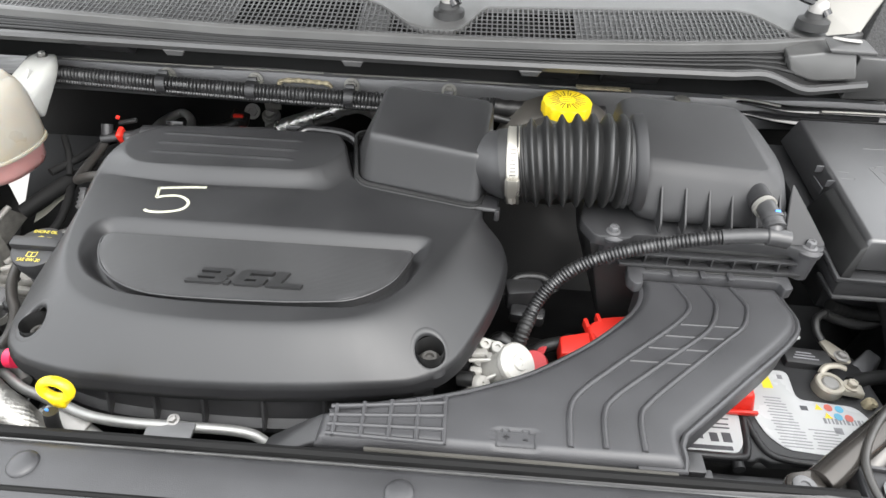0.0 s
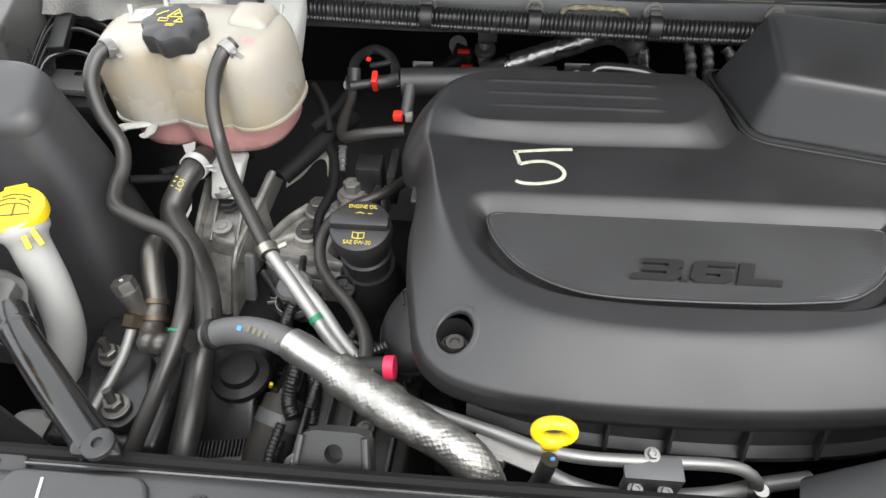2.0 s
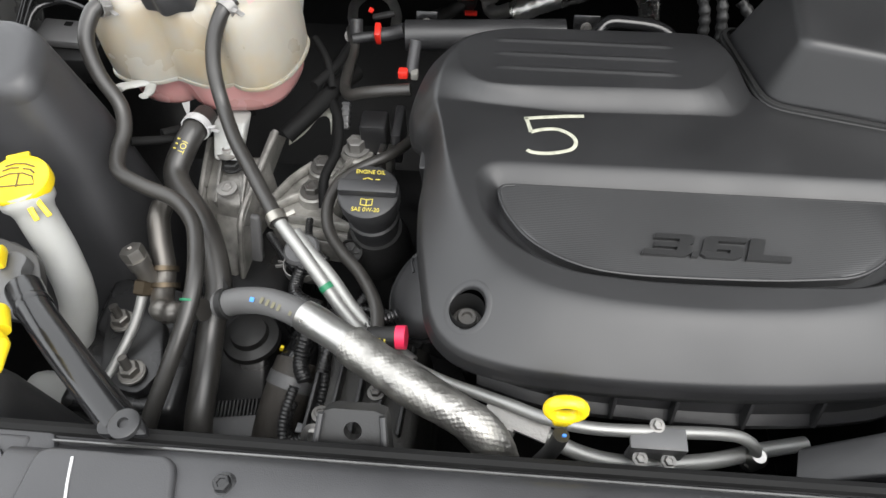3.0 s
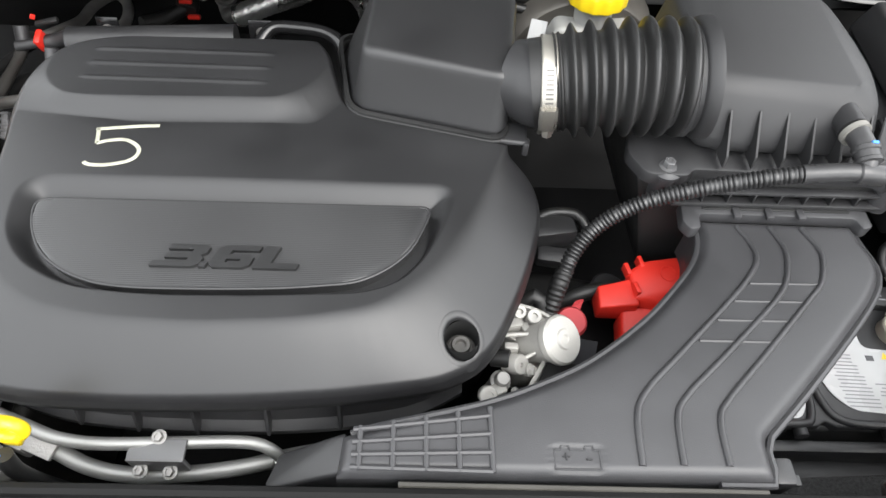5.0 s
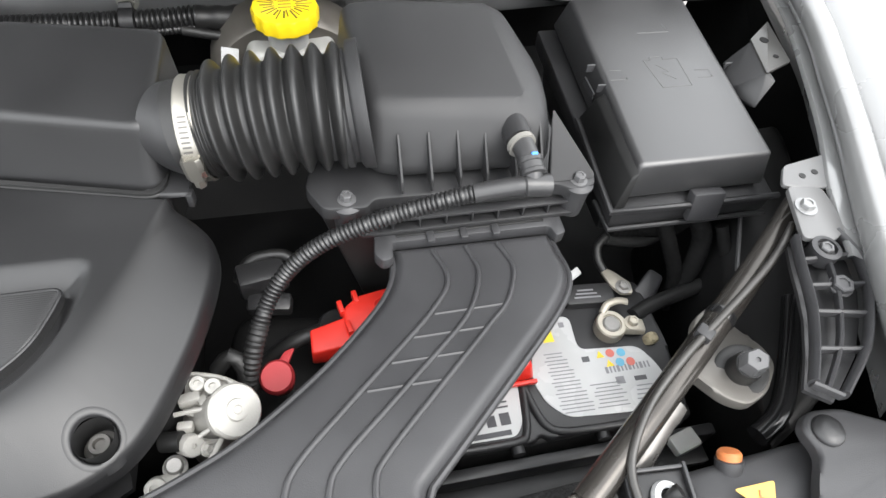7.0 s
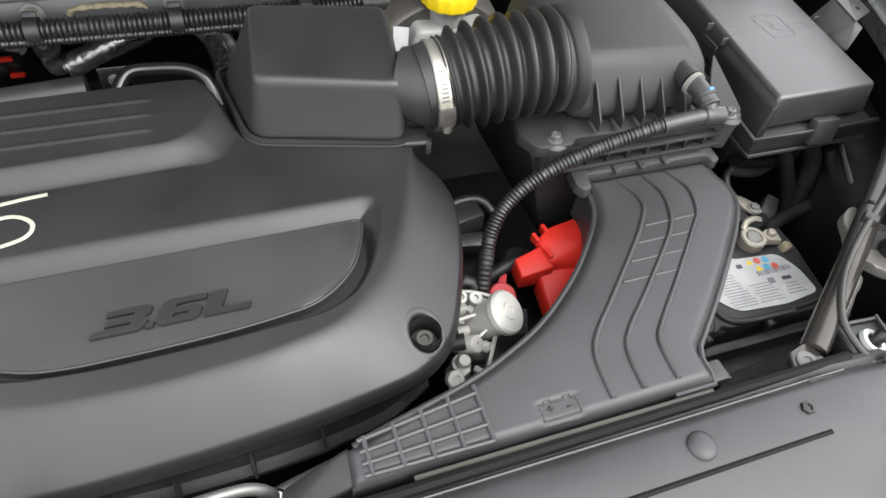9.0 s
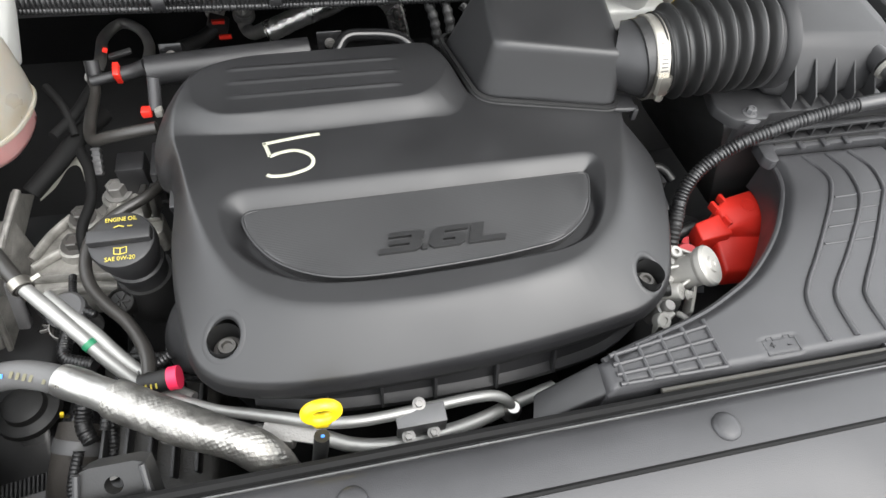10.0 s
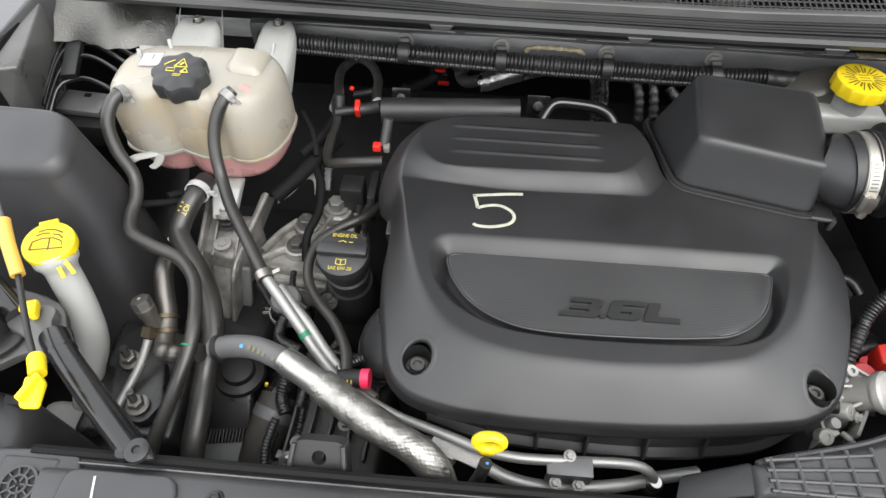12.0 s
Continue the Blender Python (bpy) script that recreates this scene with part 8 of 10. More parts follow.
    tube(bm, [(-0.596, 0.442, 0.803), (-0.602, 0.417, 0.795), (-0.612, 0.387, 0.77), (-0.624, 0.352, 0.72), (-0.63, 0.33, 0.66)], lambda s, w: 0.0245 + 0.003 * s / w, 26, 0.006)
    part("hose_body", bm, material("cloth_rubber", (0.036, 0.032, 0.028), 0.62, grain=420, bump=0.6), low)
    bm = bmesh.new()
    m = at(-0.6005, 0.4215, 0.797, (-0.28, -0.88, -0.4))
    rings = [[m @ Vector((q * math.cos(2 * math.pi * k / 36), q * math.sin(2 * math.pi * k / 36), h)) for k in range(36)] for q, h in ((0.0245, -0.007), (0.0262, -0.007), (0.0262, 0.007), (0.0245, 0.007))]
    loft(bm, rings, cap=False)
    part("clamp_band", bm, GREY_METAL, low, "grey clamp band")
    for k in (-1, 0, 1):
        bm = bmesh.new()
        box(bm, (0.009, 0.0016, 0.005), m @ pose(0.0262 * math.sin(0.42 * k), -0.0262 * math.cos(0.42 * k), 0.0, 0, 0, math.degrees(0.42 * k)), 0.0005, 1)
        part("clamp_slot", bm, DARK, low)
    for q in (-0.016, 0.013):
        bm = bmesh.new()
        lathe(bm, [(0.0200, -0.002), (0.0222, -0.0015), (0.0222, 0.0015), (0.0200, 0.002)], at(-0.592 + q * 0.2, 0.452 + q * 0.9, 0.805 + q * 0.3, (-0.25, -0.9, -0.3)), 28)
        part("neck_bead", bm, BLACK_STEEL, low)
    bm = bmesh.new()
    box(bm, (0.004, 0.004, 0.008), pose(-0.612, 0.449, 0.822, 0, 20), 0.001)
    part("yellow_dot", bm, YELLOW, low)

    for pts, r, nm in (([(-0.568, 0.468, 0.845), (-0.560, 0.43, 0.825), (-0.562, 0.392, 0.808), (-0.571, 0.364, 0.801), (-0.585, 0.357, 0.800), (-0.594, 0.370, 0.803), (-0.590, 0.395, 0.808)], 0.0062, "side_harness"), ([(-0.575, 0.49, 0.86), (-0.582, 0.46, 0.845), (-0.586, 0.43, 0.83), (-0.578, 0.412, 0.825)], 0.0085, "side_harness"), ([(-0.535, 0.432, 0.90), (-0.505, 0.440, 0.905), (-0.478, 0.448, 0.915)], 0.0055, "side_harness"), ([(-0.592, 0.545, 0.87), (-0.602, 0.515, 0.86), (-0.595, 0.490, 0.865), (-0.565, 0.475, 0.87)], 0.0075, "side_harness")):
        w = thing(nm, "thin black corrugated harness", "cable", pts[0], group="engine side harness")
        bm = bmesh.new()
        tube(bm, pts, corrugated(r, 0.004, 0.0013), 12, 0.001)
        part("harness_sleeve", bm, LOOM, w, sharp=80)
    # more clutter low beside the engine; the casting's dark colour stands for shade
    block_t = thing("side_casting", "ribbed casting low beside the engine, shade put into its colour", "casting", (-0.53, 0.42, 0.7))
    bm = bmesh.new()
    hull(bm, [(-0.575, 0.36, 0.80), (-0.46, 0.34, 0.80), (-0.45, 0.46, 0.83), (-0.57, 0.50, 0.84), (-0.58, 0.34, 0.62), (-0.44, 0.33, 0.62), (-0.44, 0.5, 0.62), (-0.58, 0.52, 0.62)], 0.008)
    part("casting_body", bm, material("shade_dark_alloy", (0.035, 0.034, 0.032), 0.5, 0.3, grain=300, bump=0.5, vary=0.4, depth=0.001), block_t)
    for k in range(5):
        bm = bmesh.new()
        box(bm, (0.004, 0.10, 0.02), pose(-0.565 + 0.024 * k, 0.41, 0.822 + 0.002 * k, 12, 0, -6), 0.0015)
        part("casting_rib", bm, PLASTIC, block_t)
    for x, y, z in ((-0.548, 0.452, 0.848), (-0.50, 0.40, 0.835), (-0.555, 0.377, 0.824)):
        bolt("casting_bolt", x, y, z, "dull bolt", block_t, SCREW, size=0.006, washer=0.009)
    for pts, r in (([(-0.52, 0.49, 0.875), (-0.535, 0.465, 0.868), (-0.55, 0.44, 0.862), (-0.556, 0.41, 0.852)], 0.0055), ([(-0.545, 0.475, 0.88), (-0.52, 0.468, 0.885), (-0.495, 0.462, 0.89), (-0.475, 0.455, 0.90)], 0.0048), ([(-0.585, 0.40, 0.835), (-0.592, 0.37, 0.822), (-0.588, 0.345, 0.81), (-0.572, 0.335, 0.805)], 0.0055), ([(-0.605, 0.60, 0.86), (-0.60, 0.575, 0.865), (-0.588, 0.55, 0.87), (-0.57, 0.535, 0.872)], 0.0045), ([(-0.655, 0.59, 0.84), (-0.64, 0.57, 0.845), (-0.625, 0.55, 0.85), (-0.61, 0.535, 0.85)], 0.005)):
        w = thing("side_harness", "thin black corrugated harness", "cable", pts[0], group="engine side harness")
        bm = bmesh.new()
        tube(bm, pts, corrugated(r, 0.004, 0.0011), 12, 0.001)
        part("harness_sleeve", bm, LOOM, w, sharp=80)
    lug = thing("grounding_lug", "grey cable lug on a black bushing", "cable lug", (-0.562, 0.36, 0.80))
    bm = bmesh.new()
    lathe(bm, [(0.014, -0.01), (0.0145, 0.0), (0.011, 0.003), (0.006, 0.004), (0.001, 0.003)], at(-0.553, 0.362, 0.812, (0, -0.2, 1)), 24)
    part("bushing", bm, RUBBER, lug)
    bm = bmesh.new()
    box(bm, (0.022, 0.010, 0.003), pose(-0.568, 0.363, 0.816, 0, 0, -8), 0.001)
    part("lug_strip", bm, GREY_METAL, lug)
    stat = thing("thermostat_stub", "grey thermostat stub with spring clip", "hose fitting", (-0.605, 0.55, 0.84))
    bm = bmesh.new()
    lathe(bm, [(0.018, -0.05), (0.0185, -0.008), (0.021, -0.006), (0.021, 0.0), (0.018, 0.003), (0.001, 0.004)], at(-0.602, 0.548, 0.872, (-0.1, -0.1, 1)), 28)
    part("stub_body", bm, GREY_METAL, stat)
    spring_clip((-0.604, 0.541, 0.850), (0, 0, 1), 0.0195, stat)
    plug = thing("round_connector", "black round multi-pin connector", "connector", (-0.548, 0.55, 0.85))
    bm = bmesh.new()
    lathe(bm, [(0.014, -0.03), (0.014, 0.0), (0.0125, 0.001), (0.0115, -0.004), (0.001, -0.004)], at(-0.548, 0.552, 0.868, (0, -0.5, 1)), 24)
    part("connector_shell", bm, DARK, plug)
    for k in range(6):
        a = math.pi * k / 3
        bm = bmesh.new()
        box(bm, (0.0022, 0.008, 0.003), at(-0.548, 0.552, 0.8665, (0, -0.5, 1)) @ pose(0.0058 * math.cos(a), 0.0058 * math.sin(a), 0, 0, 0, math.degrees(a) + 90), 0.0004, 1)
        part("connector_key", bm, RUBBER, plug)

    front = thing("slotted_bracket", "grey plastic bracket with round hole by the front beam", "bracket", (-0.49, 0.3, 0.93))
    bm = bmesh.new()
    face = Matrix.Translation((-0.488, 0.297, 1.003)) @ pose(0, 0, 0, 38)
    plan = [(-0.033, -0.035), (0.031, -0.035), (0.023, 0.014), (0.019, 0.017), (-0.019, 0.017), (-0.023, 0.014)]
    tmp_hole = [(0.0065 * math.cos(2 * math.pi * k / 24), 0.002 + 0.0065 * math.sin(2 * math.pi * k / 24)) for k in range(24)]
    outer_v = []
    for k in range(24):
        a = 2 * math.pi * k / 24
        d = Vector((math.cos(a), math.sin(a)))
        best = 1.0
        for p, q in zip(plan, plan[1:] + plan[:1]):
            e = Vector(q) - Vector(p)
            w = Vector(p) - Vector((0, 0.002))
            den = d.x * e.y - d.y * e.x
            if abs(den) > 1e-9:
                t, s = (w.x * e.y - w.y * e.x) / den, (w.x * d.y - w.y * d.x) / den
                if t > 0 and -1e-6 <= s <= 1 + 1e-6:
                    best = min(best, t)
        outer_v.append((d.x * best, 0.002 + d.y * best))
    rings = [[face @ Vector((a, b, z)) for a, b in src] for src, z in ((tmp_hole, -0.012), (tmp_hole, 0.0), (outer_v, 0.0), (outer_v, -0.02))]
    loft(bm, rings, cap=False)
    part("bracket_face", bm, DARK, front)
    for x in (-0.024, 0.022):
        bm = bmesh.new()
        tube(bm, [face @ Vector((x * 1.2, -0.033, 0.002)), face @ Vector((x * 0.95, 0.014, 0.002))], 0.0025, 8, smooth=False)
        part("bracket_ridge", bm, PLASTIC, front)
    bolt("bracket_bolt", -0.532, 0.318, 0.93, "steel nut", front, size=0.007, washer=0.011, aim=(0, -0.6, 0.8))


build_left_engine()


# ---- left front corner: washer filler, strut brace, lamp, plastic housing ----
def build_left_corner():
    wash = thing("washer_filler", "milky washer filler neck with yellow flip cap", "washer filler", (-0.815, 0.46, 0.85))
    bm = bmesh.new()
    tube(bm, [(-0.824, 0.497, 1.006), (-0.817, 0.486, 0.985), (-0.808, 0.472, 0.955), (-0.803, 0.460, 0.930), (-0.803, 0.455, 0.915), (-0.810, 0.448, 0.885), (-0.832, 0.430, 0.83), (-0.85, 0.412, 0.77)], lambda s, w: 0.0238 - 0.0062 * float(smoothstep(0.008, 0.018, s)), 26, 0.004)
    part("filler_neck", bm, MILKY, wash)
    bm = bmesh.new()
    m = Matrix.Translation((-0.826, 0.502, 1.016)) @ pose(0, 0, 0, 6, 4, 0)
    lathe(bm, [(0.024, -0.008), (0.0272, -0.007), (0.0278, 0.0), (0.0268, 0.0035), (0.024, 0.0045), (0.001, 0.005)], m, 48)
    cap = part("flip_cap", bm, YELLOW, wash, "yellow cap with windscreen washer sign")
    bm = bmesh.new()
    box(bm, (0.020, 0.007, 0.005), m @ pose(-0.012, 0.0265, -0.001, 0, 0, 25), 0.001)
    part("cap_hinge", bm, YELLOW, cap)
    bm = bmesh.new()
    box(bm, (0.005, 0.020, 0.003), m @ pose(0.0265, -0.0205, -0.007, 35, 0, 48), 0.001)
    box(bm, (0.005, 0.018, 0.003), m @ pose(0.0195, -0.0265, -0.007, 35, 0, 38), 0.001)
    part("cap_tab", bm, YELLOW, cap)
    bm = bmesh.new()
    n = (m.to_3x3() @ Vector((0, 0, 1)))
    for pts in ([(-0.015, -0.008), (0.015, -0.006), (0.012, 0.002), (0.004, 0.0055), (-0.006, 0.005), (-0.014, 0.001), (-0.015, -0.008)], [(0.002, -0.0085), (0.001, 0.006)], [(-0.012, 0.008), (-0.006, 0.011), (0.0, 0.011)], [(0.003, 0.010), (0.009, 0.009), (0.013, 0.005)], [(-0.011, 0.0125), (-0.004, 0.0155), (0.004, 0.015), (0.012, 0.0115)]):
        ribbon(bm, [m @ pose(0, 0, 0, 0, 0, 10) @ Vector((1.12 * a, 1.12 * b - 0.001, 0.0049)) for a, b in pts], 0.0019, 0.0002, n, 0.0003)
    part("washer_sign", bm, material("brown_ink", (0.10, 0.065, 0.012), 0.5, bump=0.02), cap, "moulded washer sign")
    bottle = thing("washer_bottle", "milky washer bottle low in the bay", "washer bottle", (-0.82, 0.38, 0.7))
    bm = bmesh.new()
    hull(bm, [(-0.90, 0.30, 0.80), (-0.77, 0.30, 0.80), (-0.77, 0.42, 0.80), (-0.90, 0.42, 0.80), (-0.90, 0.30, 0.62), (-0.76, 0.30, 0.62), (-0.76, 0.43, 0.62), (-0.90, 0.43, 0.62)], 0.02)
    part("bottle_body", bm, MILKY, bottle)

    brace = thing("strut_brace", "glossy black tubular strut brace bolted at its foot", "strut brace", (-0.70, 0.33, 0.98))
    bm = bmesh.new()
    tube(bm, [(-0.775, 0.396, 1.005), (-0.75, 0.372, 1.010), (-0.70, 0.330, 1.012), (-0.648, 0.288, 1.012)], lambda s, w: 0.0140 - 0.0012 * float(smoothstep(0.01, 0.03, s)), 26, 0.01)
    part("brace_tube", bm, BLACK_STEEL, brace)
    bm = bmesh.new()
    prism(bm, rounded([(-0.764, 0.378), (-0.775, 0.400), (-0.786, 0.412), (-0.786, 0.428), (-0.800, 0.434), (-0.834, 0.420), (-0.830, 0.404), (-0.800, 0.392), (-0.780, 0.372)], 0.008), 0.993, 1.0065, 0.003)
    part("brace_head", bm, material("grey_forged_steel", (0.10, 0.10, 0.10), 0.36, 0.3, grain=400, bump=0.12, vary=0.2), brace, "grey forged end plate")
    bm = bmesh.new()
    tube(bm, [(-0.822, 0.416, 1.006), (-0.862, 0.446, 1.010), (-0.925, 0.492, 1.014)], 0.0118, 20, 0.01)
    part("upper_tube", bm, BLACK_STEEL, brace)
    bm = bmesh.new()
    lathe(bm, [(0.0136, -0.004), (0.0142, 0.0), (0.0136, 0.004)], at(-0.757, 0.3785, 1.0085, (0.62, -0.52, 0.05)), 24)
    part("brace_collar", bm, BLACK_STEEL, brace)
    bm = bmesh.new()
    prism(bm, rounded([(-0.661, 0.287), (-0.648, 0.298), (-0.630, 0.291), (-0.622, 0.279), (-0.658, 0.277)], 0.005), 1.016, 1.022, 0.002)
    part("brace_foot", bm, BLACK_STEEL, brace)
    bm = bmesh.new()
    lathe(bm, [(0.0105, -0.002), (0.0105, 0.0026), (0.0085, 0.0036), (0.0038, 0.0038), (0.0032, 0.0012), (0.0005, 0.0012)], at(-0.640, 0.285, 1.0225), 24)
    part("brace_bolt", bm, PLASTIC, brace, "black socket bolt")
    mountp = thing("strut_top_plate", "grey steel strut top plate with black stud", "bracket", (-0.83, 0.41, 0.95))
    bm = bmesh.new()
    prism(bm, rounded([(-0.93, 0.38), (-0.90, 0.46), (-0.83, 0.455), (-0.79, 0.440), (-0.770, 0.405), (-0.775, 0.375), (-0.80, 0.385), (-0.83, 0.36), (-0.90, 0.345)], 0.015), 0.984, 0.994, 0.003)
    part("top_plate", bm, material("grey_plate_steel", (0.07, 0.068, 0.066), 0.4, 0.5, grain=400, bump=0.12, vary=0.2), mountp)
    bm = bmesh.new()
    lathe(bm, [(0.034, 0), (0.034, 0.004), (0.030, 0.006), (0.018, 0.005), (0.017, 0.020), (0.018, 0.022), (0.016, 0.032)], at(-0.845, 0.398, 0.993, (-0.05, 0.1, 1)), 36)
    part("strut_stud", bm, RUBBER, mountp, "black rubber stud")
    bm = bmesh.new()
    lathe(bm, [(0.0155, -0.004), (0.0155, 0.016), (0.013, 0.019), (0.003, 0.0195), (0.0025, 0.016), (0.001, 0.016)], at(-0.847, 0.402, 1.025, (-0.05, 0.1, 1)), 6)
    part("stud_nut", bm, CAST, mountp, "grey hexagonal nut")
    cord = thing("prop_cord", "black cord with amber sleeve and yellow hook", "cord", (-0.79, 0.4, 1.03))
    bm = bmesh.new()
    tube(bm, [(-0.880, 0.54, 1.075), (-0.862, 0.510, 1.062), (-0.849, 0.492, 1.058)], 0.0028, 10, 0.006)
    part("upper_rod", bm, GREY_METAL, cord, "grey rod end")
    bm = bmesh.new()
    tube(bm, [(-0.852, 0.497, 1.059), (-0.838, 0.473, 1.052), (-0.818, 0.443, 1.040)], 0.0068, 16, 0.01)
    part("amber_sleeve", bm, AMBER, cord, "amber-yellow sleeve")
    bm = bmesh.new()
    tube(bm, [(-0.818, 0.443, 1.040), (-0.800, 0.416, 1.040), (-0.775, 0.380, 1.042), (-0.752, 0.350, 1.044)], 0.0032, 10, 0.006)
    part("black_cord", bm, RUBBER, cord)
    bm = bmesh.new()
    box(bm, (0.018, 0.012, 0.010), Matrix.Translation((-0.811, 0.424, 1.012)) @ pose(0, 0, 0, 0, 0, 20), 0.003)
    box(bm, (0.008, 0.020, 0.012), Matrix.Translation((-0.803, 0.420, 1.014)) @ pose(0, 0, 0, 0, 0, 20), 0.003)
    part("yellow_plug", bm, YELLOW, cord, "yellow plug")
    bm = bmesh.new()
    lathe(bm, [(0.0075, -0.010), (0.0078, 0.008), (0.0065, 0.011), (0.001, 0.0115)], at(-0.748, 0.346, 1.044, (-0.5, 0.85, 0)), 18)
    hull(bm, [(-0.751, 0.334, 1.040), (-0.731, 0.332, 1.040), (-0.751, 0.334, 1.050), (-0.731, 0.332, 1.050), (-0.744, 0.305, 1.040), (-0.726, 0.306, 1.040), (-0.744, 0.305, 1.048), (-0.726, 0.306, 1.048)], 0.004)
    box(bm, (0.006, 0.026, 0.014), Matrix.Translation((-0.740, 0.322, 1.048)) @ pose(0, 0, 0, 0, 0, -15), 0.002)
    part("yellow_hook", bm, YELLOW, cord, "yellow plastic hook")

    house = thing("wheel_house_cover", "large dark grey plastic housing by the wing", "housing", (-0.92, 0.6, 0.7))
    low = rounded([(-1.012, 0.50), (-0.790, 0.50), (-0.785, 0.66), (-1.012, 0.70)], 0.03, 6)
    mid = rounded([(-1.012, 0.548), (-0.806, 0.555), (-0.812, 0.652), (-1.012, 0.662)], 0.03, 6)
    top = rounded([(-1.012, 0.558), (-0.818, 0.565), (-0.828, 0.644), (-1.012, 0.650)], 0.03, 6)

    def shelf(p):
        return 1.070 + (p[1] - 0.56) * 0.23

    rings = [[Vector((p[0], p[1], 0.74)) for p in low], [Vector((p[0], p[1], 0.98)) for p in mid]]
    for inset, drop in ((0.0, 0.022), (0.0015, 0.013), (0.006, 0.0055), (0.012, 0.0015), (0.020, 0.0)):
        rings.append([Vector((p[0], p[1], shelf(p) - drop)) + (Vector((-0.93, 0.605, 0)) - Vector((p[0], p[1], 0))).normalized() * inset for p in top])
    bm = bmesh.new()
    loft(bm, rings[:3], cap=False)
    part("housing_shell", bm, DUCT, house, sharp=55)
    bm = bmesh.new()
    loft(bm, [[v + Vector((0, 0, -0.0015)) for v in rings[2]]] + rings[2:], cap=False)
    bm.faces.new([v for v in list(bm.verts)[-len(top):]])
    part("housing_lid", bm, DUCT, house, "rounded top of the housing", sharp=55)
    # refrigerant service group
    ac = thing("refrigerant_valve", "dull alloy refrigerant valve block with hex cap", "valve", (-0.74, 0.47, 0.86))
    bm = bmesh.new()
    lathe(bm, [(0.0095, -0.04), (0.0095, -0.012), (0.0110, -0.010), (0.0110, 0.0)], at(-0.7455, 0.484, 0.928, (-0.25, 0.25, 1)), 20)
    part("valve_stem", bm, DULL_STEEL, ac)
    bm = bmesh.new()
    lathe(bm, [(0.0115, -0.014), (0.0120, 0.0), (0.0115, 0.004), (0.004, 0.0045), (0.003, 0.002), (0.001, 0.002)], at(-0.749, 0.488, 0.934, (-0.25, 0.25, 1)), 6)
    part("hex_cap", bm, DULL_STEEL, ac, "hexagonal alloy cap")
    bm = bmesh.new()
    tube(bm, [(-0.745, 0.556, 0.925), (-0.745, 0.540, 0.922), (-0.738, 0.515, 0.91), (-0.731, 0.495, 0.90), (-0.727, 0.474, 0.893), (-0.722, 0.455, 0.892), (-0.708, 0.441, 0.897)], 0.0115, 18, 0.006)
    part("bent_pipe", bm, material("aged_alloy", (0.13, 0.122, 0.112), 0.36, 0.9, grain=400, bump=0.2, vary=0.4), ac, "darkened alloy pipe")
    for x, y, z in ((-0.731, 0.492, 0.900), (-0.727, 0.476, 0.893)):
        bm = bmesh.new()
        lathe(bm, [(0.0115, -0.003), (0.0155, -0.0025), (0.0155, 0.0025), (0.0115, 0.003)], at(x, y, z, (-0.1, 0.85, 0.5)), 22)
        part("pipe_collar", bm, BRASS, ac)
    bm = bmesh.new()
    tube(bm, [(-0.742, 0.474, 0.905), (-0.744, 0.462, 0.895), (-0.750, 0.435, 0.878), (-0.764, 0.396, 0.860), (-0.768, 0.386, 0.856)], 0.0052, 12, 0.006)
    part("thin_pipe", bm, PIPE, ac)
    bm = bmesh.new()
    lathe(bm, [(0.008, -0.008), (0.0105, -0.006), (0.0105, 0.006), (0.008, 0.008)], at(-0.743, 0.468, 0.900, (0.1, 0.8, 0.6)), 6)
    part("union_nut", bm, BRASS, ac, "dull brass union nut")
    for x, y, z, w in ((-0.741, 0.391, 0.862, 0.0135), (-0.772, 0.447, 0.862, 0.0125)):
        base = thing("chassis_nut", "zinc nut and stud on a washer plate", "nut", (x, y, z - 0.01), group="inner wing nuts")
        bm = bmesh.new()
        lathe(bm, [(w, 0), (w, 0.003), (0.011, 0.004)], at(x, y, z), 24)
        part("washer", bm, DULL_STEEL, base)
        bm = bmesh.new()
        hexbolt(bm, x, y, z + 0.003, size=0.0095, high=0.010, washer=0.012)
        tube(bm, [(x, y, z + 0.012), (x - 0.002, y + 0.004, z + 0.026)], 0.0045, 12, smooth=False)
        part("nut_and_stud", bm, DULL_STEEL, base)
    plate2 = thing("inner_wing_plate", "dark triangular mounting plate", "bracket", (-0.75, 0.43, 0.82))
    bm = bmesh.new()
    prism(bm, rounded([(-0.80, 0.47), (-0.735, 0.46), (-0.715, 0.40), (-0.73, 0.37), (-0.775, 0.38)], 0.012), 0.845, 0.858, 0.003)
    hull(bm, [(-0.82, 0.36, 0.84), (-0.70, 0.36, 0.84), (-0.70, 0.50, 0.84), (-0.82, 0.52, 0.84), (-0.82, 0.34, 0.6), (-0.70, 0.34, 0.6), (-0.70, 0.55, 0.6), (-0.82, 0.55, 0.6)], 0.01)
    part("plate_body", bm, material("grey_inner_paint", (0.017, 0.017, 0.0175), 0.30, grain=300, bump=0.15, vary=0.3), plate2)


build_left_corner()


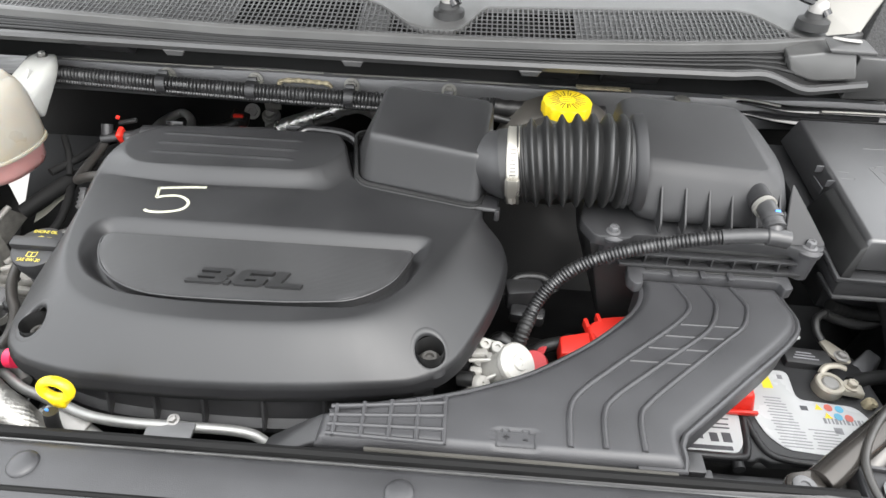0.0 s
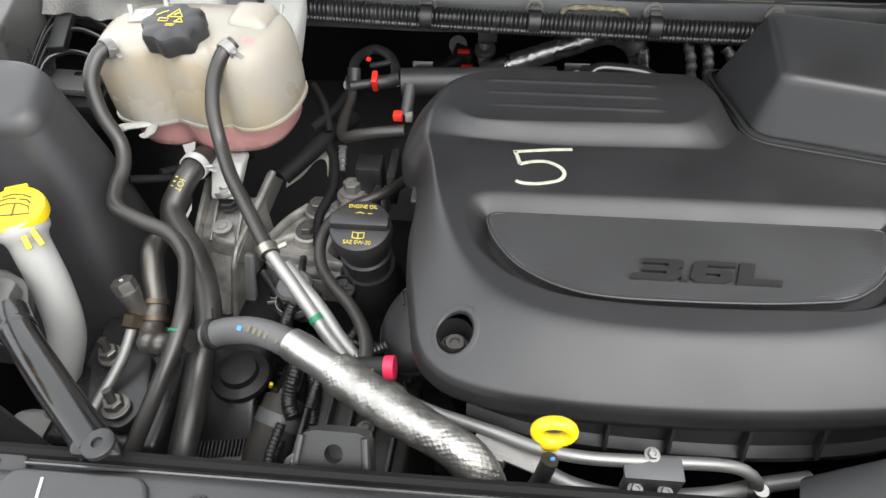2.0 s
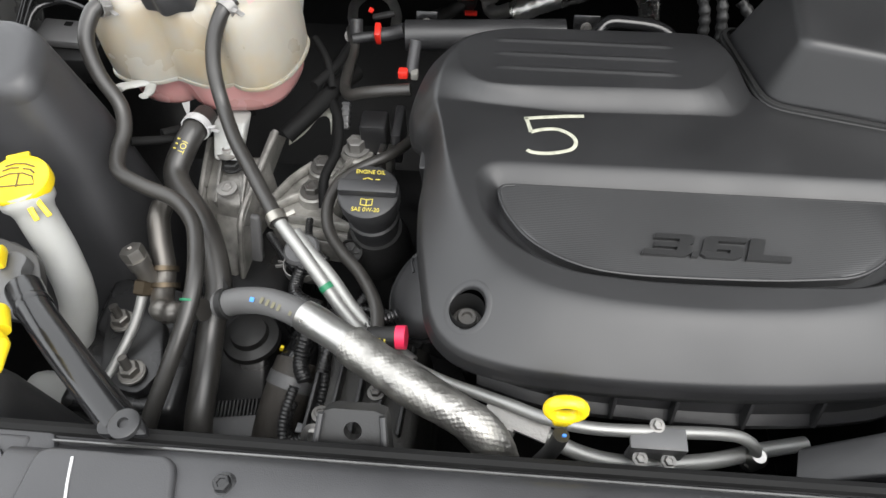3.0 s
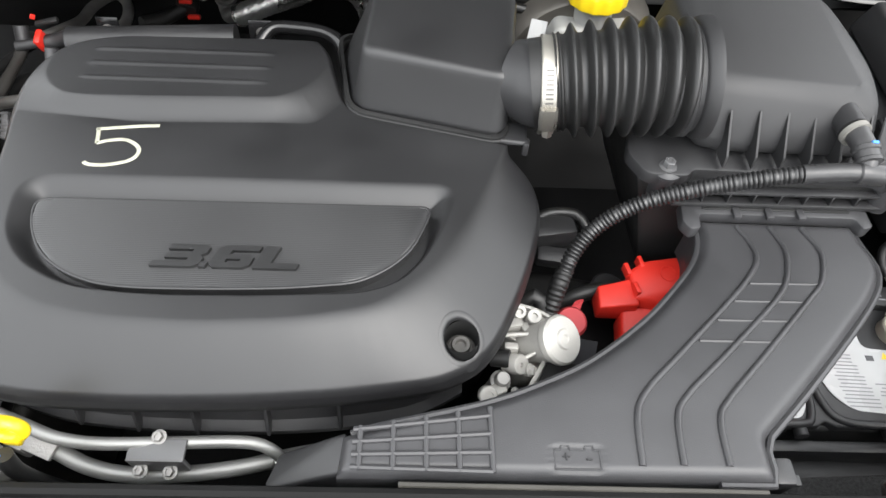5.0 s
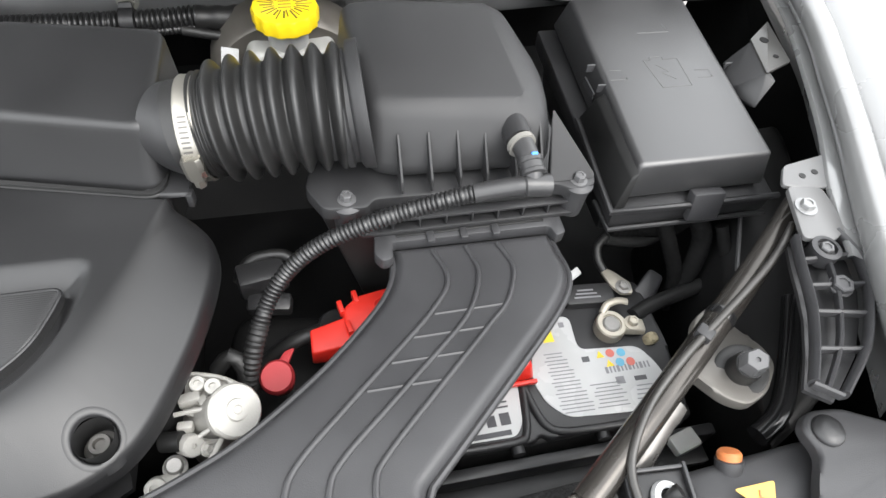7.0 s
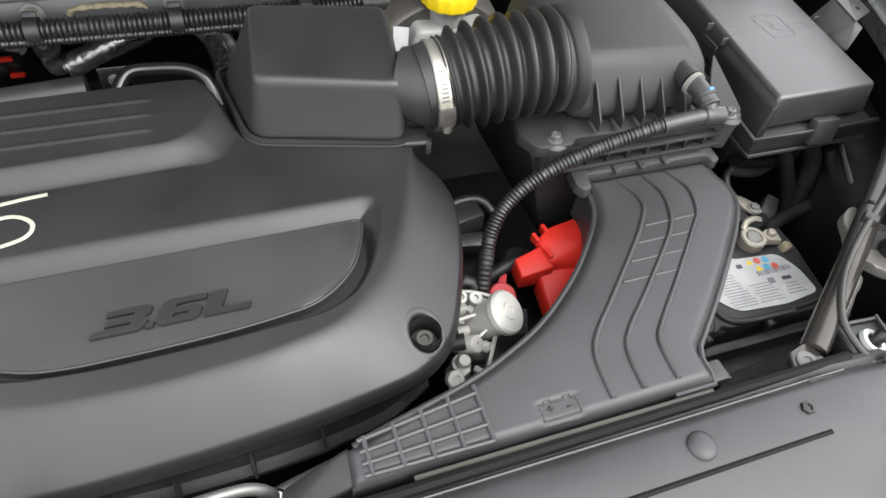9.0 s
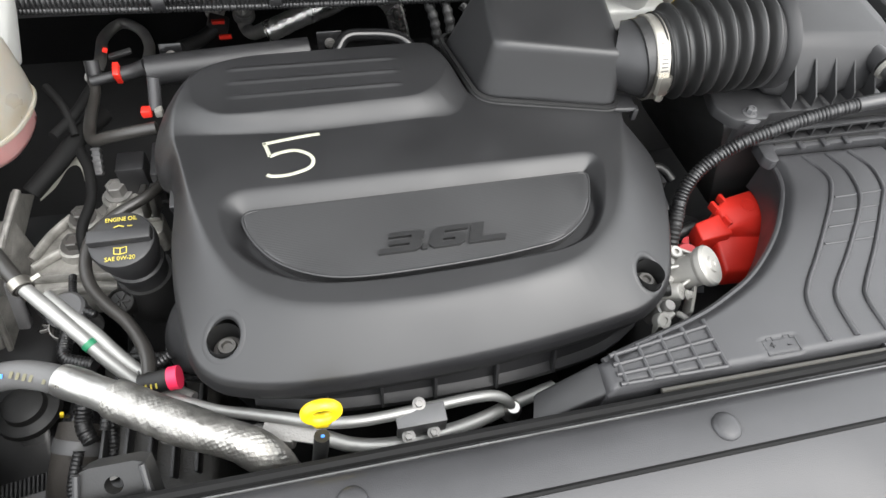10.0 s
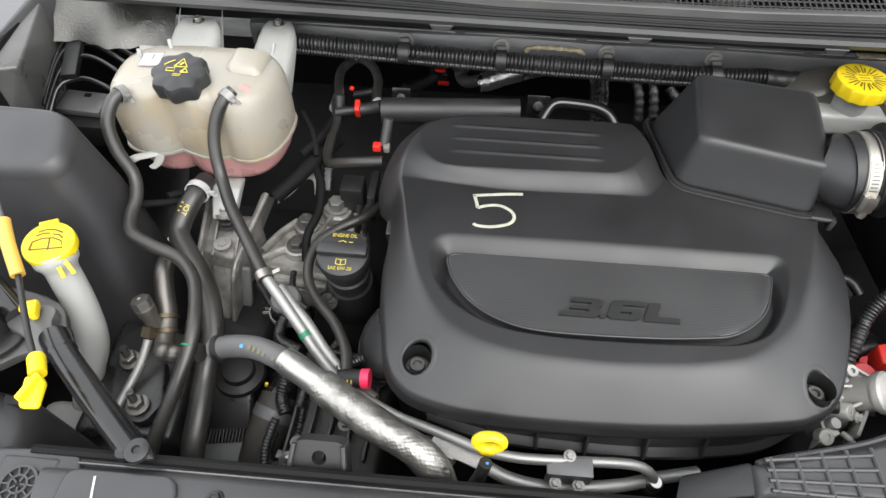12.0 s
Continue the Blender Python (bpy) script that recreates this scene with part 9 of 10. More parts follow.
def build_headlamp(m):
    """Back of a headlamp: sloping housing, round vent, warning triangle."""
    lamp = thing("headlamp", "dark grey plastic headlamp housing with round vent", "headlamp", m.translation, group="headlamps")
    bm = bmesh.new()
    hull(bm, [m @ Vector(p) for p in ((-0.045, 0.035, -0.012), (0.035, 0.030, -0.010), (0.035, -0.05, -0.006), (-0.04, -0.05, -0.006), (-0.06, 0.05, -0.12), (0.06, 0.05, -0.12), (0.06, -0.08, -0.12), (-0.06, -0.08, -0.12))], 0.006)
    part("vent_block", bm, DUCT, lamp)
    bm = bmesh.new()
    box(bm, (0.052, 0.050, 0.008), m @ pose(0, 0, -0.004), 0.004, 3)
    pad = part("vent_pad", bm, DUCT, lamp)
    for r0, r1 in ((0.0140, 0.0162), (0.0066, 0.0083)):
        bm = bmesh.new()
        rings = [[m @ Vector((r * math.cos(2 * math.pi * k / 40), r * math.sin(2 * math.pi * k / 40), z)) for k in range(40)] for r, z in ((r0, 0.0005), (r0, 0.0035), (r1, 0.0035), (r1, 0.0005))]
        loft(bm, rings, cap=False)
        part("vent_ring", bm, DUCT, pad)
    bm = bmesh.new()
    lathe(bm, [(0.0142, 0.0), (0.0142, 0.0008), (0.001, 0.0008)], m, 36)
    part("vent_mesh", bm, DARK, pad, "dark vent opening")
    for k in range(10):
        a = 2 * math.pi * k / 10
        bm = bmesh.new()
        box(bm, (0.0068 if k % 2 else 0.0128, 0.0018, 0.003), m @ pose((0.0112 if k % 2 else 0.0083) * math.cos(a), (0.0112 if k % 2 else 0.0083) * math.sin(a), 0.002, 0, 0, math.degrees(a)), 0.0004, 1)
        part("vent_spoke", bm, DUCT, pad)
    return lamp


def build_left_lamp():
    lamp = build_headlamp(Matrix.Translation((-0.736, 0.2535, 1.006)) @ pose(0, 0, 0, 4))
    bm = bmesh.new()
    hull(bm, [(-0.92, 0.36, 0.965), (-0.80, 0.355, 0.968), (-0.765, 0.31, 0.985), (-0.765, 0.24, 0.995), (-0.95, 0.22, 0.99), (-0.95, 0.36, 0.80), (-0.75, 0.34, 0.80), (-0.75, 0.2, 0.80), (-0.95, 0.2, 0.80)], 0.02, 4)
    part("lamp_housing", bm, PLASTIC, lamp)
    bm = bmesh.new()
    prism(bm, rounded([(-0.815, 0.273), (-0.776, 0.284), (-0.80, 0.305)], 0.003), 0, 0.0006, 0, 1, Matrix.Translation((0.0, 0.0, 0.9935)))
    tri = part("warning_triangle", bm, AMBER, lamp, "yellow warning triangle label")
    bm = bmesh.new()
    ribbon(bm, [(-0.800, 0.296, 0.9942), (-0.797, 0.289, 0.9942), (-0.800, 0.288, 0.9942), (-0.797, 0.280, 0.9942)], 0.002, 0.0002)
    part("bolt_sign", bm, INK, tri)
    bm = bmesh.new()
    lathe(bm, [(0.010, -0.01), (0.010, 0.004), (0.008, 0.007), (0.001, 0.007)], at(-0.845, 0.335, 0.972), 28)
    part("bulb_cap", bm, ORANGE, lamp, "orange-brown cap")
    bm = bmesh.new()
    prism(bm, rounded([(-0.775, 0.282), (-0.70, 0.290), (-0.690, 0.268), (-0.72, 0.20), (-0.775, 0.20)], 0.006), 0.99, 1.006, 0.003)
    part("lamp_shoulder", bm, DUCT, lamp)


build_left_lamp()


# ---- far left corner: pipes behind the tank, panel ----
def build_far_left():
    for pts in ([(-1.004, 0.80, 0.97), (-1.006, 0.875, 0.995), (-1.0, 0.912, 1.0), (-0.980, 0.917, 1.0), (-0.927, 0.894, 1.0), (-0.885, 0.872, 1.0), (-0.85, 0.85, 0.99)], [(-1.0, 0.79, 0.965), (-1.002, 0.86, 0.99), (-0.990, 0.890, 0.998), (-0.953, 0.893, 1.0), (-0.888, 0.854, 0.998), (-0.85, 0.83, 0.985)], [(-0.995, 0.78, 0.96), (-0.992, 0.84, 0.985), (-0.976, 0.866, 0.995), (-0.947, 0.868, 0.997), (-0.893, 0.839, 0.99), (-0.85, 0.81, 0.97)], [(-0.988, 0.76, 0.95), (-0.982, 0.81, 0.98), (-0.966, 0.827, 0.985), (-0.941, 0.829, 0.987), (-0.901, 0.813, 0.982), (-0.86, 0.79, 0.965)]):
        pipe = thing("brake_pipe", "thin black brake pipe bent along the wing", "pipe", pts[0], group="brake pipes")
        bm = bmesh.new()
        tube(bm, pts, 0.0034, 10, 0.006)
        part("pipe_run", bm, BLACK_STEEL, pipe)
    clip = thing("pipe_clip", "black plastic clip holding brake pipes", "clip", (-0.965, 0.85, 0.97))
    bm = bmesh.new()
    box(bm, (0.022, 0.100, 0.012), pose(-0.978, 0.872, 0.999, 9, 0, 14), 0.002)
    part("clip_body", bm, DARK, clip)
    box_t = thing("control_module", "dark metal control module behind the tank", "module", (-0.93, 0.78, 0.9))
    bm = bmesh.new()
    box(bm, (0.070, 0.042, 0.012), pose(-0.970, 0.831, 0.938, 6, 0, -4), 0.002)
    module_lid = part("module_lid", bm, GREY_METAL, box_t)
    bm = bmesh.new()
    box(bm, (0.010, 0.007, 0.001), pose(-0.966, 0.842, 0.9462, 6, 0, -4), 0)
    part("lid_hole", bm, SEAL_AND_SHADE, module_lid, "dark square hole")
    bm = bmesh.new()
    box(bm, (0.080, 0.07, 0.04), pose(-0.965, 0.825, 0.908), 0.004)
    part("module_base", bm, BAY_SHADE, box_t)
    shield = thing("heat_shield", "crinkled silver heat shield on the bulkhead", "heat shield", (-0.88, 0.91, 1.0))
    bm = bmesh.new()
    n = 28
    rows = [[Vector((-1.005 + 0.0068 * i, 0.938 - 0.0085 * j + 0.0011 * j * math.sin(i * 0.35), 1.060 - 0.004 * j - 0.0012 * j * j * 0.35 + 0.0016 * math.sin(i * 1.3 + 2 * j))) for i in range(n)] for j in range(8)]
    v = [[bm.verts.new(p) for p in row] for row in rows]
    for a, b in zip(v, v[1:]):
        for i in range(n - 1):
            bm.faces.new((a[i], a[i + 1], b[i + 1], b[i]))
    bmesh.ops.solidify(bm, geom=bm.faces[:], thickness=0.0015)
    part("shield_sheet", bm, material("dull_foil", (0.24, 0.235, 0.222), 0.38, 0.85, grain=300, bump=0.5, vary=0.3, depth=0.002), shield)
    panel = thing("wing_corner_panel", "dark grey painted corner panel with round hole", "body panel", (-1.0, 0.85, 1.0), kind="structure")
    bm = bmesh.new()
    hull(bm, [(-1.06, 0.74, 1.05), (-0.985, 0.77, 1.045), (-1.012, 0.90, 1.060), (-1.06, 0.95, 1.07), (-1.06, 0.74, 0.9), (-1.015, 0.78, 0.9), (-1.03, 0.90, 0.9), (-1.06, 0.95, 0.9)], 0.004)
    part("corner_sheet", bm, material("dark_grey_paint", (0.085, 0.085, 0.083), 0.35, grain=300, bump=0.05), panel)
    bm = bmesh.new()
    hull(bm, [(-1.30, 0.70, 1.02), (-1.03, 0.74, 1.06), (-1.01, 0.95, 1.075), (-1.0, 1.20, 1.10), (-1.30, 1.20, 1.14), (-1.30, 0.70, 0.9), (-1.03, 0.95, 0.9), (-1.0, 1.2, 0.9)], 0.006)
    edge_sheet = part("wing_edge_sheet", bm, material("silver_grey_paint", (0.12, 0.12, 0.124), 0.35, 0.3, grain=300, bump=0.04, vary=0.08), panel, "silver grey painted wing edge")
    for x, y, z in ((-1.035, 0.93, 1.074), (-1.045, 0.86, 1.069)):
        bm = bmesh.new()
        lathe(bm, [(0.001, 0), (0.012, 0), (0.012, 0.0012), (0.001, 0.0012)], at(x, y, z, (0.1, -0.1, 1)), 24)
        part("panel_hole", bm, DARK, edge_sheet, "dark round hole")
    # near black puts the tank's shade into these hoses' colour
    for pts, r in (([(-0.78, 0.66, 0.93), (-0.74, 0.70, 0.915), (-0.70, 0.74, 0.90)], 0.006), ([(-0.80, 0.63, 0.945), (-0.76, 0.66, 0.925), (-0.72, 0.70, 0.905)], 0.005), ([(-0.62, 0.76, 0.93), (-0.60, 0.80, 0.93), (-0.59, 0.85, 0.925), (-0.585, 0.90, 0.91)], 0.006), ([(-0.655, 0.715, 0.885), (-0.625, 0.745, 0.900), (-0.600, 0.79, 0.905), (-0.585, 0.84, 0.89)], 0.0115), ([(-0.612, 0.80, 0.90), (-0.60, 0.76, 0.90), (-0.588, 0.73, 0.90), (-0.584, 0.69, 0.89), (-0.594, 0.65, 0.88), (-0.592, 0.62, 0.86)], 0.0062), ([(-0.63, 0.83, 0.95), (-0.61, 0.80, 0.94), (-0.60, 0.77, 0.92)], 0.005)):
        w = thing("dark_hose", "dark rubber hose in the shade of the tank", "hose", pts[0], group="shaded hoses")
        bm = bmesh.new()
        tube(bm, pts, r, 12, 0.006)
        part("hose_run", bm, SEAL_AND_SHADE, w)
    strap = thing("pale_strap", "pale curved strap by the mount", "strap", (-0.64, 0.75, 0.85))
    bm = bmesh.new()
    rows = []
    for p in spline([(-0.662, 0.738, 0.855), (-0.640, 0.748, 0.868), (-0.622, 0.765, 0.882), (-0.608, 0.762, 0.885), (-0.604, 0.745, 0.872)], 0.004):
        rows.append([p + Vector((0, -0.006, -0.004)), p + Vector((0, 0.006, 0.004)), p + Vector((0.001, 0.006, 0.0052)), p + Vector((0.001, -0.006, -0.0028))])
    loft(bm, rows)
    part("strap_band", bm, material("pale_strap_plastic", (0.30, 0.30, 0.26), 0.5), strap)
    conn = thing("coil_connector", "black ignition connector with grey zip clip", "connector", (-0.56, 0.75, 0.85))
    bm = bmesh.new()
    box(bm, (0.035, 0.035, 0.05), pose(-0.548, 0.755, 0.86), 0.004)
    box(bm, (0.012, 0.06, 0.05), pose(-0.515, 0.75, 0.865), 0.003)
    part("connector_body", bm, PLASTIC, conn)
    bm = bmesh.new()
    box(bm, (0.009, 0.035, 0.008), pose(-0.585, 0.757, 0.886, 35), 0.001)
    for k in range(5):
        box(bm, (0.011, 0.003, 0.009), pose(-0.585, 0.745 + 0.006 * k, 0.878 + 0.0042 * k, 35), 0.0006, 1)
    part("zip_clip", bm, GREY_METAL, conn, "grey toothed clip")
    bm = bmesh.new()
    box(bm, (0.008, 0.030, 0.035), pose(-0.532, 0.703, 0.862, -20), 0.002)
    box(bm, (0.008, 0.030, 0.035), pose(-0.521, 0.703, 0.862, -20), 0.002)
    part("steel_tabs", bm, STEEL, conn, "paired steel tabs")


build_far_left()


# ---- right front: brace, strut top, lamp, wing ----
def build_right_corner():
    brace = thing("strut_brace", "glossy black tubular strut brace bolted at its foot", "strut brace", (0.45, 0.4, 0.98))
    bm = bmesh.new()
    tube(bm, [(0.606, 0.517, 1.034), (0.54, 0.463, 1.020), (0.48, 0.418, 1.010), (0.40, 0.358, 1.000), (0.325, 0.303, 0.990)], 0.0122, 26, 0.02)
    part("brace_tube", bm, BRACE_PAINT, brace)
    bm = bmesh.new()
    lathe(bm, [(0.0128, -0.004), (0.0136, 0.0), (0.0128, 0.004)], at(0.487, 0.4235, 1.0112, (0.77, 0.60, 0.15)), 24)
    part("brace_collar", bm, BLACK_STEEL, brace)
    bm = bmesh.new()
    prism(bm, rounded([(0.288, 0.282), (0.296, 0.306), (0.322, 0.312), (0.330, 0.282)], 0.006), 0.988, 0.996, 0.002)
    part("brace_foot", bm, BRACE_PAINT, brace)
    bm = bmesh.new()
    lathe(bm, [(0.0098, 0), (0.0098, 0.0018), (0.0085, 0.0024), (0.0045, 0.0024), (0.0040, 0.0010), (0.001, 0.0010)], at(0.307, 0.294, 0.996), 24)
    part("brace_bolt", bm, GREY_METAL, brace, "grey socket bolt")
    bm = bmesh.new()
    tube(bm, [(0.425, 0.368, 0.985), (0.405, 0.350, 0.978), (0.375, 0.322, 0.965), (0.355, 0.30, 0.95)], lambda s, w: 0.013 + 0.0015 * (s < 0.012), 18, 0.004)
    part("lower_arm", bm, material("warm_grey_steel", (0.13, 0.125, 0.118), 0.33, 0.5, grain=500, bump=0.1), brace, "bare grey lower arm")
    top = thing("strut_top_plate", "grey steel strut top plate with black stud", "bracket", (0.49, 0.38, 0.95))
    bm = bmesh.new()
    prism(bm, rounded([(0.507, 0.452), (0.482, 0.440), (0.470, 0.415), (0.452, 0.395), (0.462, 0.380), (0.475, 0.362), (0.492, 0.353), (0.515, 0.361), (0.536, 0.384), (0.534, 0.402), (0.518, 0.423)], 0.010, 6), 0.972, 0.984, 0.003)
    part("top_plate", bm, material("satin_steel", (0.15, 0.142, 0.13), 0.38, 0.4, grain=400, bump=0.12, vary=0.15), top)
    bm = bmesh.new()
    lathe(bm, [(0.0225, 0), (0.0225, 0.004), (0.020, 0.005), (0.0135, 0.004), (0.0120, 0.018), (0.0130, 0.020), (0.0115, 0.032)], at(0.500, 0.384, 0.983, (-0.30, -0.22, 1)), 32)
    part("strut_stud", bm, RUBBER, top, "black rubber stud")
    bm = bmesh.new()
    lathe(bm, [(0.0108, -0.006), (0.0108, 0.002), (0.0100, 0.003), (0.0100, 0.012), (0.0085, 0.0140), (0.0022, 0.0142), (0.0018, 0.012), (0.001, 0.012)], at(0.4890, 0.3762, 1.0185, (-0.30, -0.22, 1)), 6)
    part("stud_nut", bm, GREY_METAL, top, "grey hexagonal nut")
    release = thing("bonnet_release_cable", "thin grey bonnet release cable clipped to the brace", "cable", (0.4, 0.38, 1.0))
    bm = bmesh.new()
    tube(bm, [(0.572, 0.484, 1.050), (0.540, 0.456, 1.046), (0.505, 0.433, 1.038), (0.470, 0.412, 1.031), (0.430, 0.388, 1.024), (0.395, 0.362, 1.016), (0.372, 0.336, 1.010), (0.362, 0.315, 1.004), (0.362, 0.292, 1.0), (0.366, 0.275, 0.998)], 0.0035, 12, 0.006)
    part("cable_sheath", bm, HOSE, release)
    bm = bmesh.new()
    box(bm, (0.012, 0.014, 0.010), pose(0.455, 0.404, 1.027, 0, 0, 35), 0.002)
    part("cable_clip", bm, PLASTIC, release, "black cable clip")

    lamp = build_headlamp(Matrix.Translation((0.391, 0.249, 1.010)) @ pose(0, 0, 0, 3, 0, -8))
    bm = bmesh.new()
    hull(bm, [(0.405, 0.312, 0.985), (0.52, 0.318, 0.992), (0.53, 0.270, 1.004), (0.44, 0.262, 1.002), (0.405, 0.29, 0.992), (0.40, 0.320, 0.85), (0.56, 0.322, 0.85), (0.56, 0.24, 0.85), (0.40, 0.25, 0.85)], 0.008)
    part("lamp_housing", bm, DUCT, lamp)
    bm = bmesh.new()
    box(bm, (0.050, 0.040, 0.02), pose(0.382, 0.296, 0.982, 4, 0, -4), 0.002)
    part("socket_frame", bm, PLASTIC, lamp)
    bm = bmesh.new()
    for dx, dy, w, h in ((-0.024, 0, 0.003, 0.044), (0.024, 0, 0.003, 0.044), (0, 0.021, 0.05, 0.003), (0, -0.021, 0.05, 0.003)):
        box(bm, (w, h, 0.006), pose(0.382 + dx, 0.296 + dy, 0.994, 4, 0, -4), 0.001)
    part("socket_rim", bm, DUCT, lamp)
    bm = bmesh.new()
    m = at(0.386, 0.295, 0.992, (0.25, -0.1, 1))
    rings = [[m @ Vector((q * math.cos(2 * math.pi * k / 28), q * math.sin(2 * math.pi * k / 28), h)) for k in range(28)] for q, h in ((0.0075, 0.0), (0.0075, 0.004), (0.0125, 0.004), (0.0135, 0.0))]
    loft(bm, rings, cap=False)
    part("white_ring", bm, PAPER, lamp, "white adjuster ring")
    bm = bmesh.new()
    tube(bm, [(0.386, 0.295, 0.99), (0.389, 0.295, 0.998), (0.394, 0.296, 1.003)], lambda s, w: 0.0056 + 0.001 * (s > 0.012), 16, 0.003)
    part("adjuster_screw", bm, RUBBER, lamp, "black adjuster")
    bm = bmesh.new()
    prism(bm, rounded([(0.433, 0.290), (0.467, 0.2905), (0.455, 0.266)], 0.003), 0, 0.0006, 0, 1, Matrix.Translation((0, 0, 1.0038)))
    tri = part("warning_triangle", bm, AMBER, lamp, "yellow warning triangle label")
    bm = bmesh.new()
    ribbon(bm, [(0.452, 0.286, 1.0045), (0.450, 0.281, 1.0045), (0.453, 0.280, 1.0045), (0.452, 0.274, 1.0045)], 0.0018, 0.0002)
    part("bolt_sign", bm, ORANGE, tri)
    bm = bmesh.new()
    box(bm, (0.005, 0.004, 0.0005), pose(0.399, 0.276, 0.998), 0)
    part("blue_dot", bm, BLUE, lamp)
    bm = bmesh.new()
    lathe(bm, [(0.0105, -0.02), (0.0108, 0.0), (0.009, 0.001)], at(0.449, 0.314, 0.990, (0.1, 0.75, 0.65)), 24)
    part("cap_collar", bm, DUCT, lamp)
    bm = bmesh.new()
    lathe(bm, [(0.0092, 0.0), (0.0092, 0.005), (0.0075, 0.007), (0.001, 0.0075)], at(0.449, 0.314, 0.990, (0.1, 0.75, 0.65)), 24)
    part("bulb_cap", bm, ORANGE, lamp, "orange-brown cap")

    shroud = thing("wing_shroud", "grey plastic shroud with domed rivets beside the lamp", "panel", (0.48, 0.24, 0.98))
    bm = bmesh.new()
    prism(bm, rounded([(0.352, 0.225), (0.395, 0.222), (0.415, 0.236), (0.435, 0.262), (0.462, 0.266), (0.480, 0.262), (0.49, 0.28), (0.505, 0.30), (0.500, 0.320), (0.512, 0.332), (0.54, 0.33), (0.60, 0.30), (0.62, 0.15), (0.35, 0.15)], 0.008), 1.006, 1.018, 0.004, 3)
    part("shroud_sheet", bm, DUCT, shroud)
    for x, y in ((0.452, 0.238), (0.519, 0.314)):
        bm = bmesh.new()
        lathe(bm, [(0.0125, -0.001), (0.0125, 0.002), (0.011, 0.004), (0.006, 0.0055), (0.001, 0.006)], at(x, y, 1.018), 24)
        part("rivet", bm, PLASTIC, shroud, "domed push rivet")

    grid = thing("wing_support", "grey plastic lattice support along the wing", "bracket", (0.55, 0.42, 1.04))
    line_a = [(0.555, 0.463), (0.546, 0.441), (0.538, 0.417), (0.529, 0.394), (0.512, 0.364), (0.495, 0.339)]
    line_b = [(0.595, 0.464), (0.600, 0.440), (0.591, 0.411), (0.575, 0.385), (0.552, 0.357), (0.512, 0.326)]
    for line in (line_a, line_b):
        bm = bmesh.new()
        tube(bm, [(a, b, 1.060) for a, b in line], 0.003, 8, 0.01, flat=2.2)
        part("side_rail", bm, DUCT, grid)
    bm = bmesh.new()
    prism(bm, [*line_a, *line_b[::-1]], 1.043, 1.047, 0.0)
    part("floor_web", bm, PLASTIC, grid)
    for a, b in zip(line_a[1:], line_b[1:]):
        bm = bmesh.new()
        tube(bm, [(*a, 1.058), (*b, 1.058)], 0.0024, 8, smooth=False, flat=2.0)
        part("cross_bar", bm, DUCT, grid)
    bm = bmesh.new()
    mid = [((a[0] + b[0]) / 2, (a[1] + b[1]) / 2, 1.058) for a, b in zip(line_a[1:], line_b[1:])]
    tube(bm, mid, 0.0022, 8, 0.01, flat=2.0)
    part("middle_bar", bm, DUCT, grid)
    bm = bmesh.new()
    lathe(bm, [(0.0125, -0.01), (0.0125, 0.004), (0.0085, 0.005), (0.008, -0.002), (0.001, -0.002)], at(0.572, 0.446, 1.062), 24)
    part("bolt_eye", bm, DUCT, grid)
    bolt("grid_bolt", 0.572, 0.446, 1.061, "grey bolt", grid, GREY_METAL, size=0.006, washer=0.008)
    bolt("grid_bolt", 0.567, 0.412, 1.058, "grey square plug", grid, DUCT, size=0.009, washer=0.010)

    wing = thing("front_wing", "silver-white painted front wing edge", "wing", (0.68, 0.6, 1.0), kind="structure")
    rail = [(0.556, 0.330), (0.583, 0.40), (0.619, 0.485), (0.656, 0.57), (0.687, 0.65), (0.716, 0.73), (0.742, 0.84), (0.765, 0.95), (0.778, 1.05)]
    path = spline([(a, b, 0) for a, b in rail], 0.02)
    rings = []
    for i, p in enumerate(path):
        way = (path[min(i + 1, len(path) - 1)] - path[max(i - 1, 0)]).normalized()
        out = Vector((way.y, -way.x, 0))
        rise = 0.02 * i / len(path)
        rings.append([Vector((p.x, p.y, 0)) + out * o + Vector((0, 0, z + rise)) for o, z in ((0.030, 1.0), (0.012, 1.05), (0.002, 1.062), (-0.002, 1.072), (0.0, 1.080), (0.004, 1.086), (0.016, 1.088), (0.024, 1.083), (0.028, 1.076), (0.032, 1.080), (0.05, 1.088), (0.10, 1.085), (0.16, 1.06), (0.20, 1.0), (0.22, 0.80))])
    bm = bmesh.new()
    loft(bm, rings, cap=False, closed=False)
    part("wing_edge", bm, BODY_PAINT, wing, sharp=60)
    bm = bmesh.new()
    prism(bm, rounded([(0.558, 0.459), (0.576, 0.516), (0.609, 0.510), (0.605, 0.464), (0.585, 0.452)], 0.006), 1.060, 1.065, 0.0012)
    prism(bm, rounded([(0.575, 0.520), (0.590, 0.543), (0.640, 0.552), (0.648, 0.530), (0.628, 0.512), (0.60, 0.512)], 0.006), 1.058, 1.062, 0.0012)
    inner = spline([(0.590, 0.437, 0), (0.615, 0.508, 0), (0.653, 0.584, 0), (0.687, 0.668, 0), (0.722, 0.764, 0), (0.740, 0.840, 0)], 0.02)
    outer = spline([(0.615, 0.412, 0), (0.646, 0.490, 0), (0.682, 0.575, 0), (0.712, 0.660, 0), (0.752, 0.830, 0)], 0.02)
    count = min(len(inner), len(outer))
    rows = []
    for i in range(count):
        a, b = inner[i * (len(inner) - 1) // (count - 1)], outer[i * (len(outer) - 1) // (count - 1)]
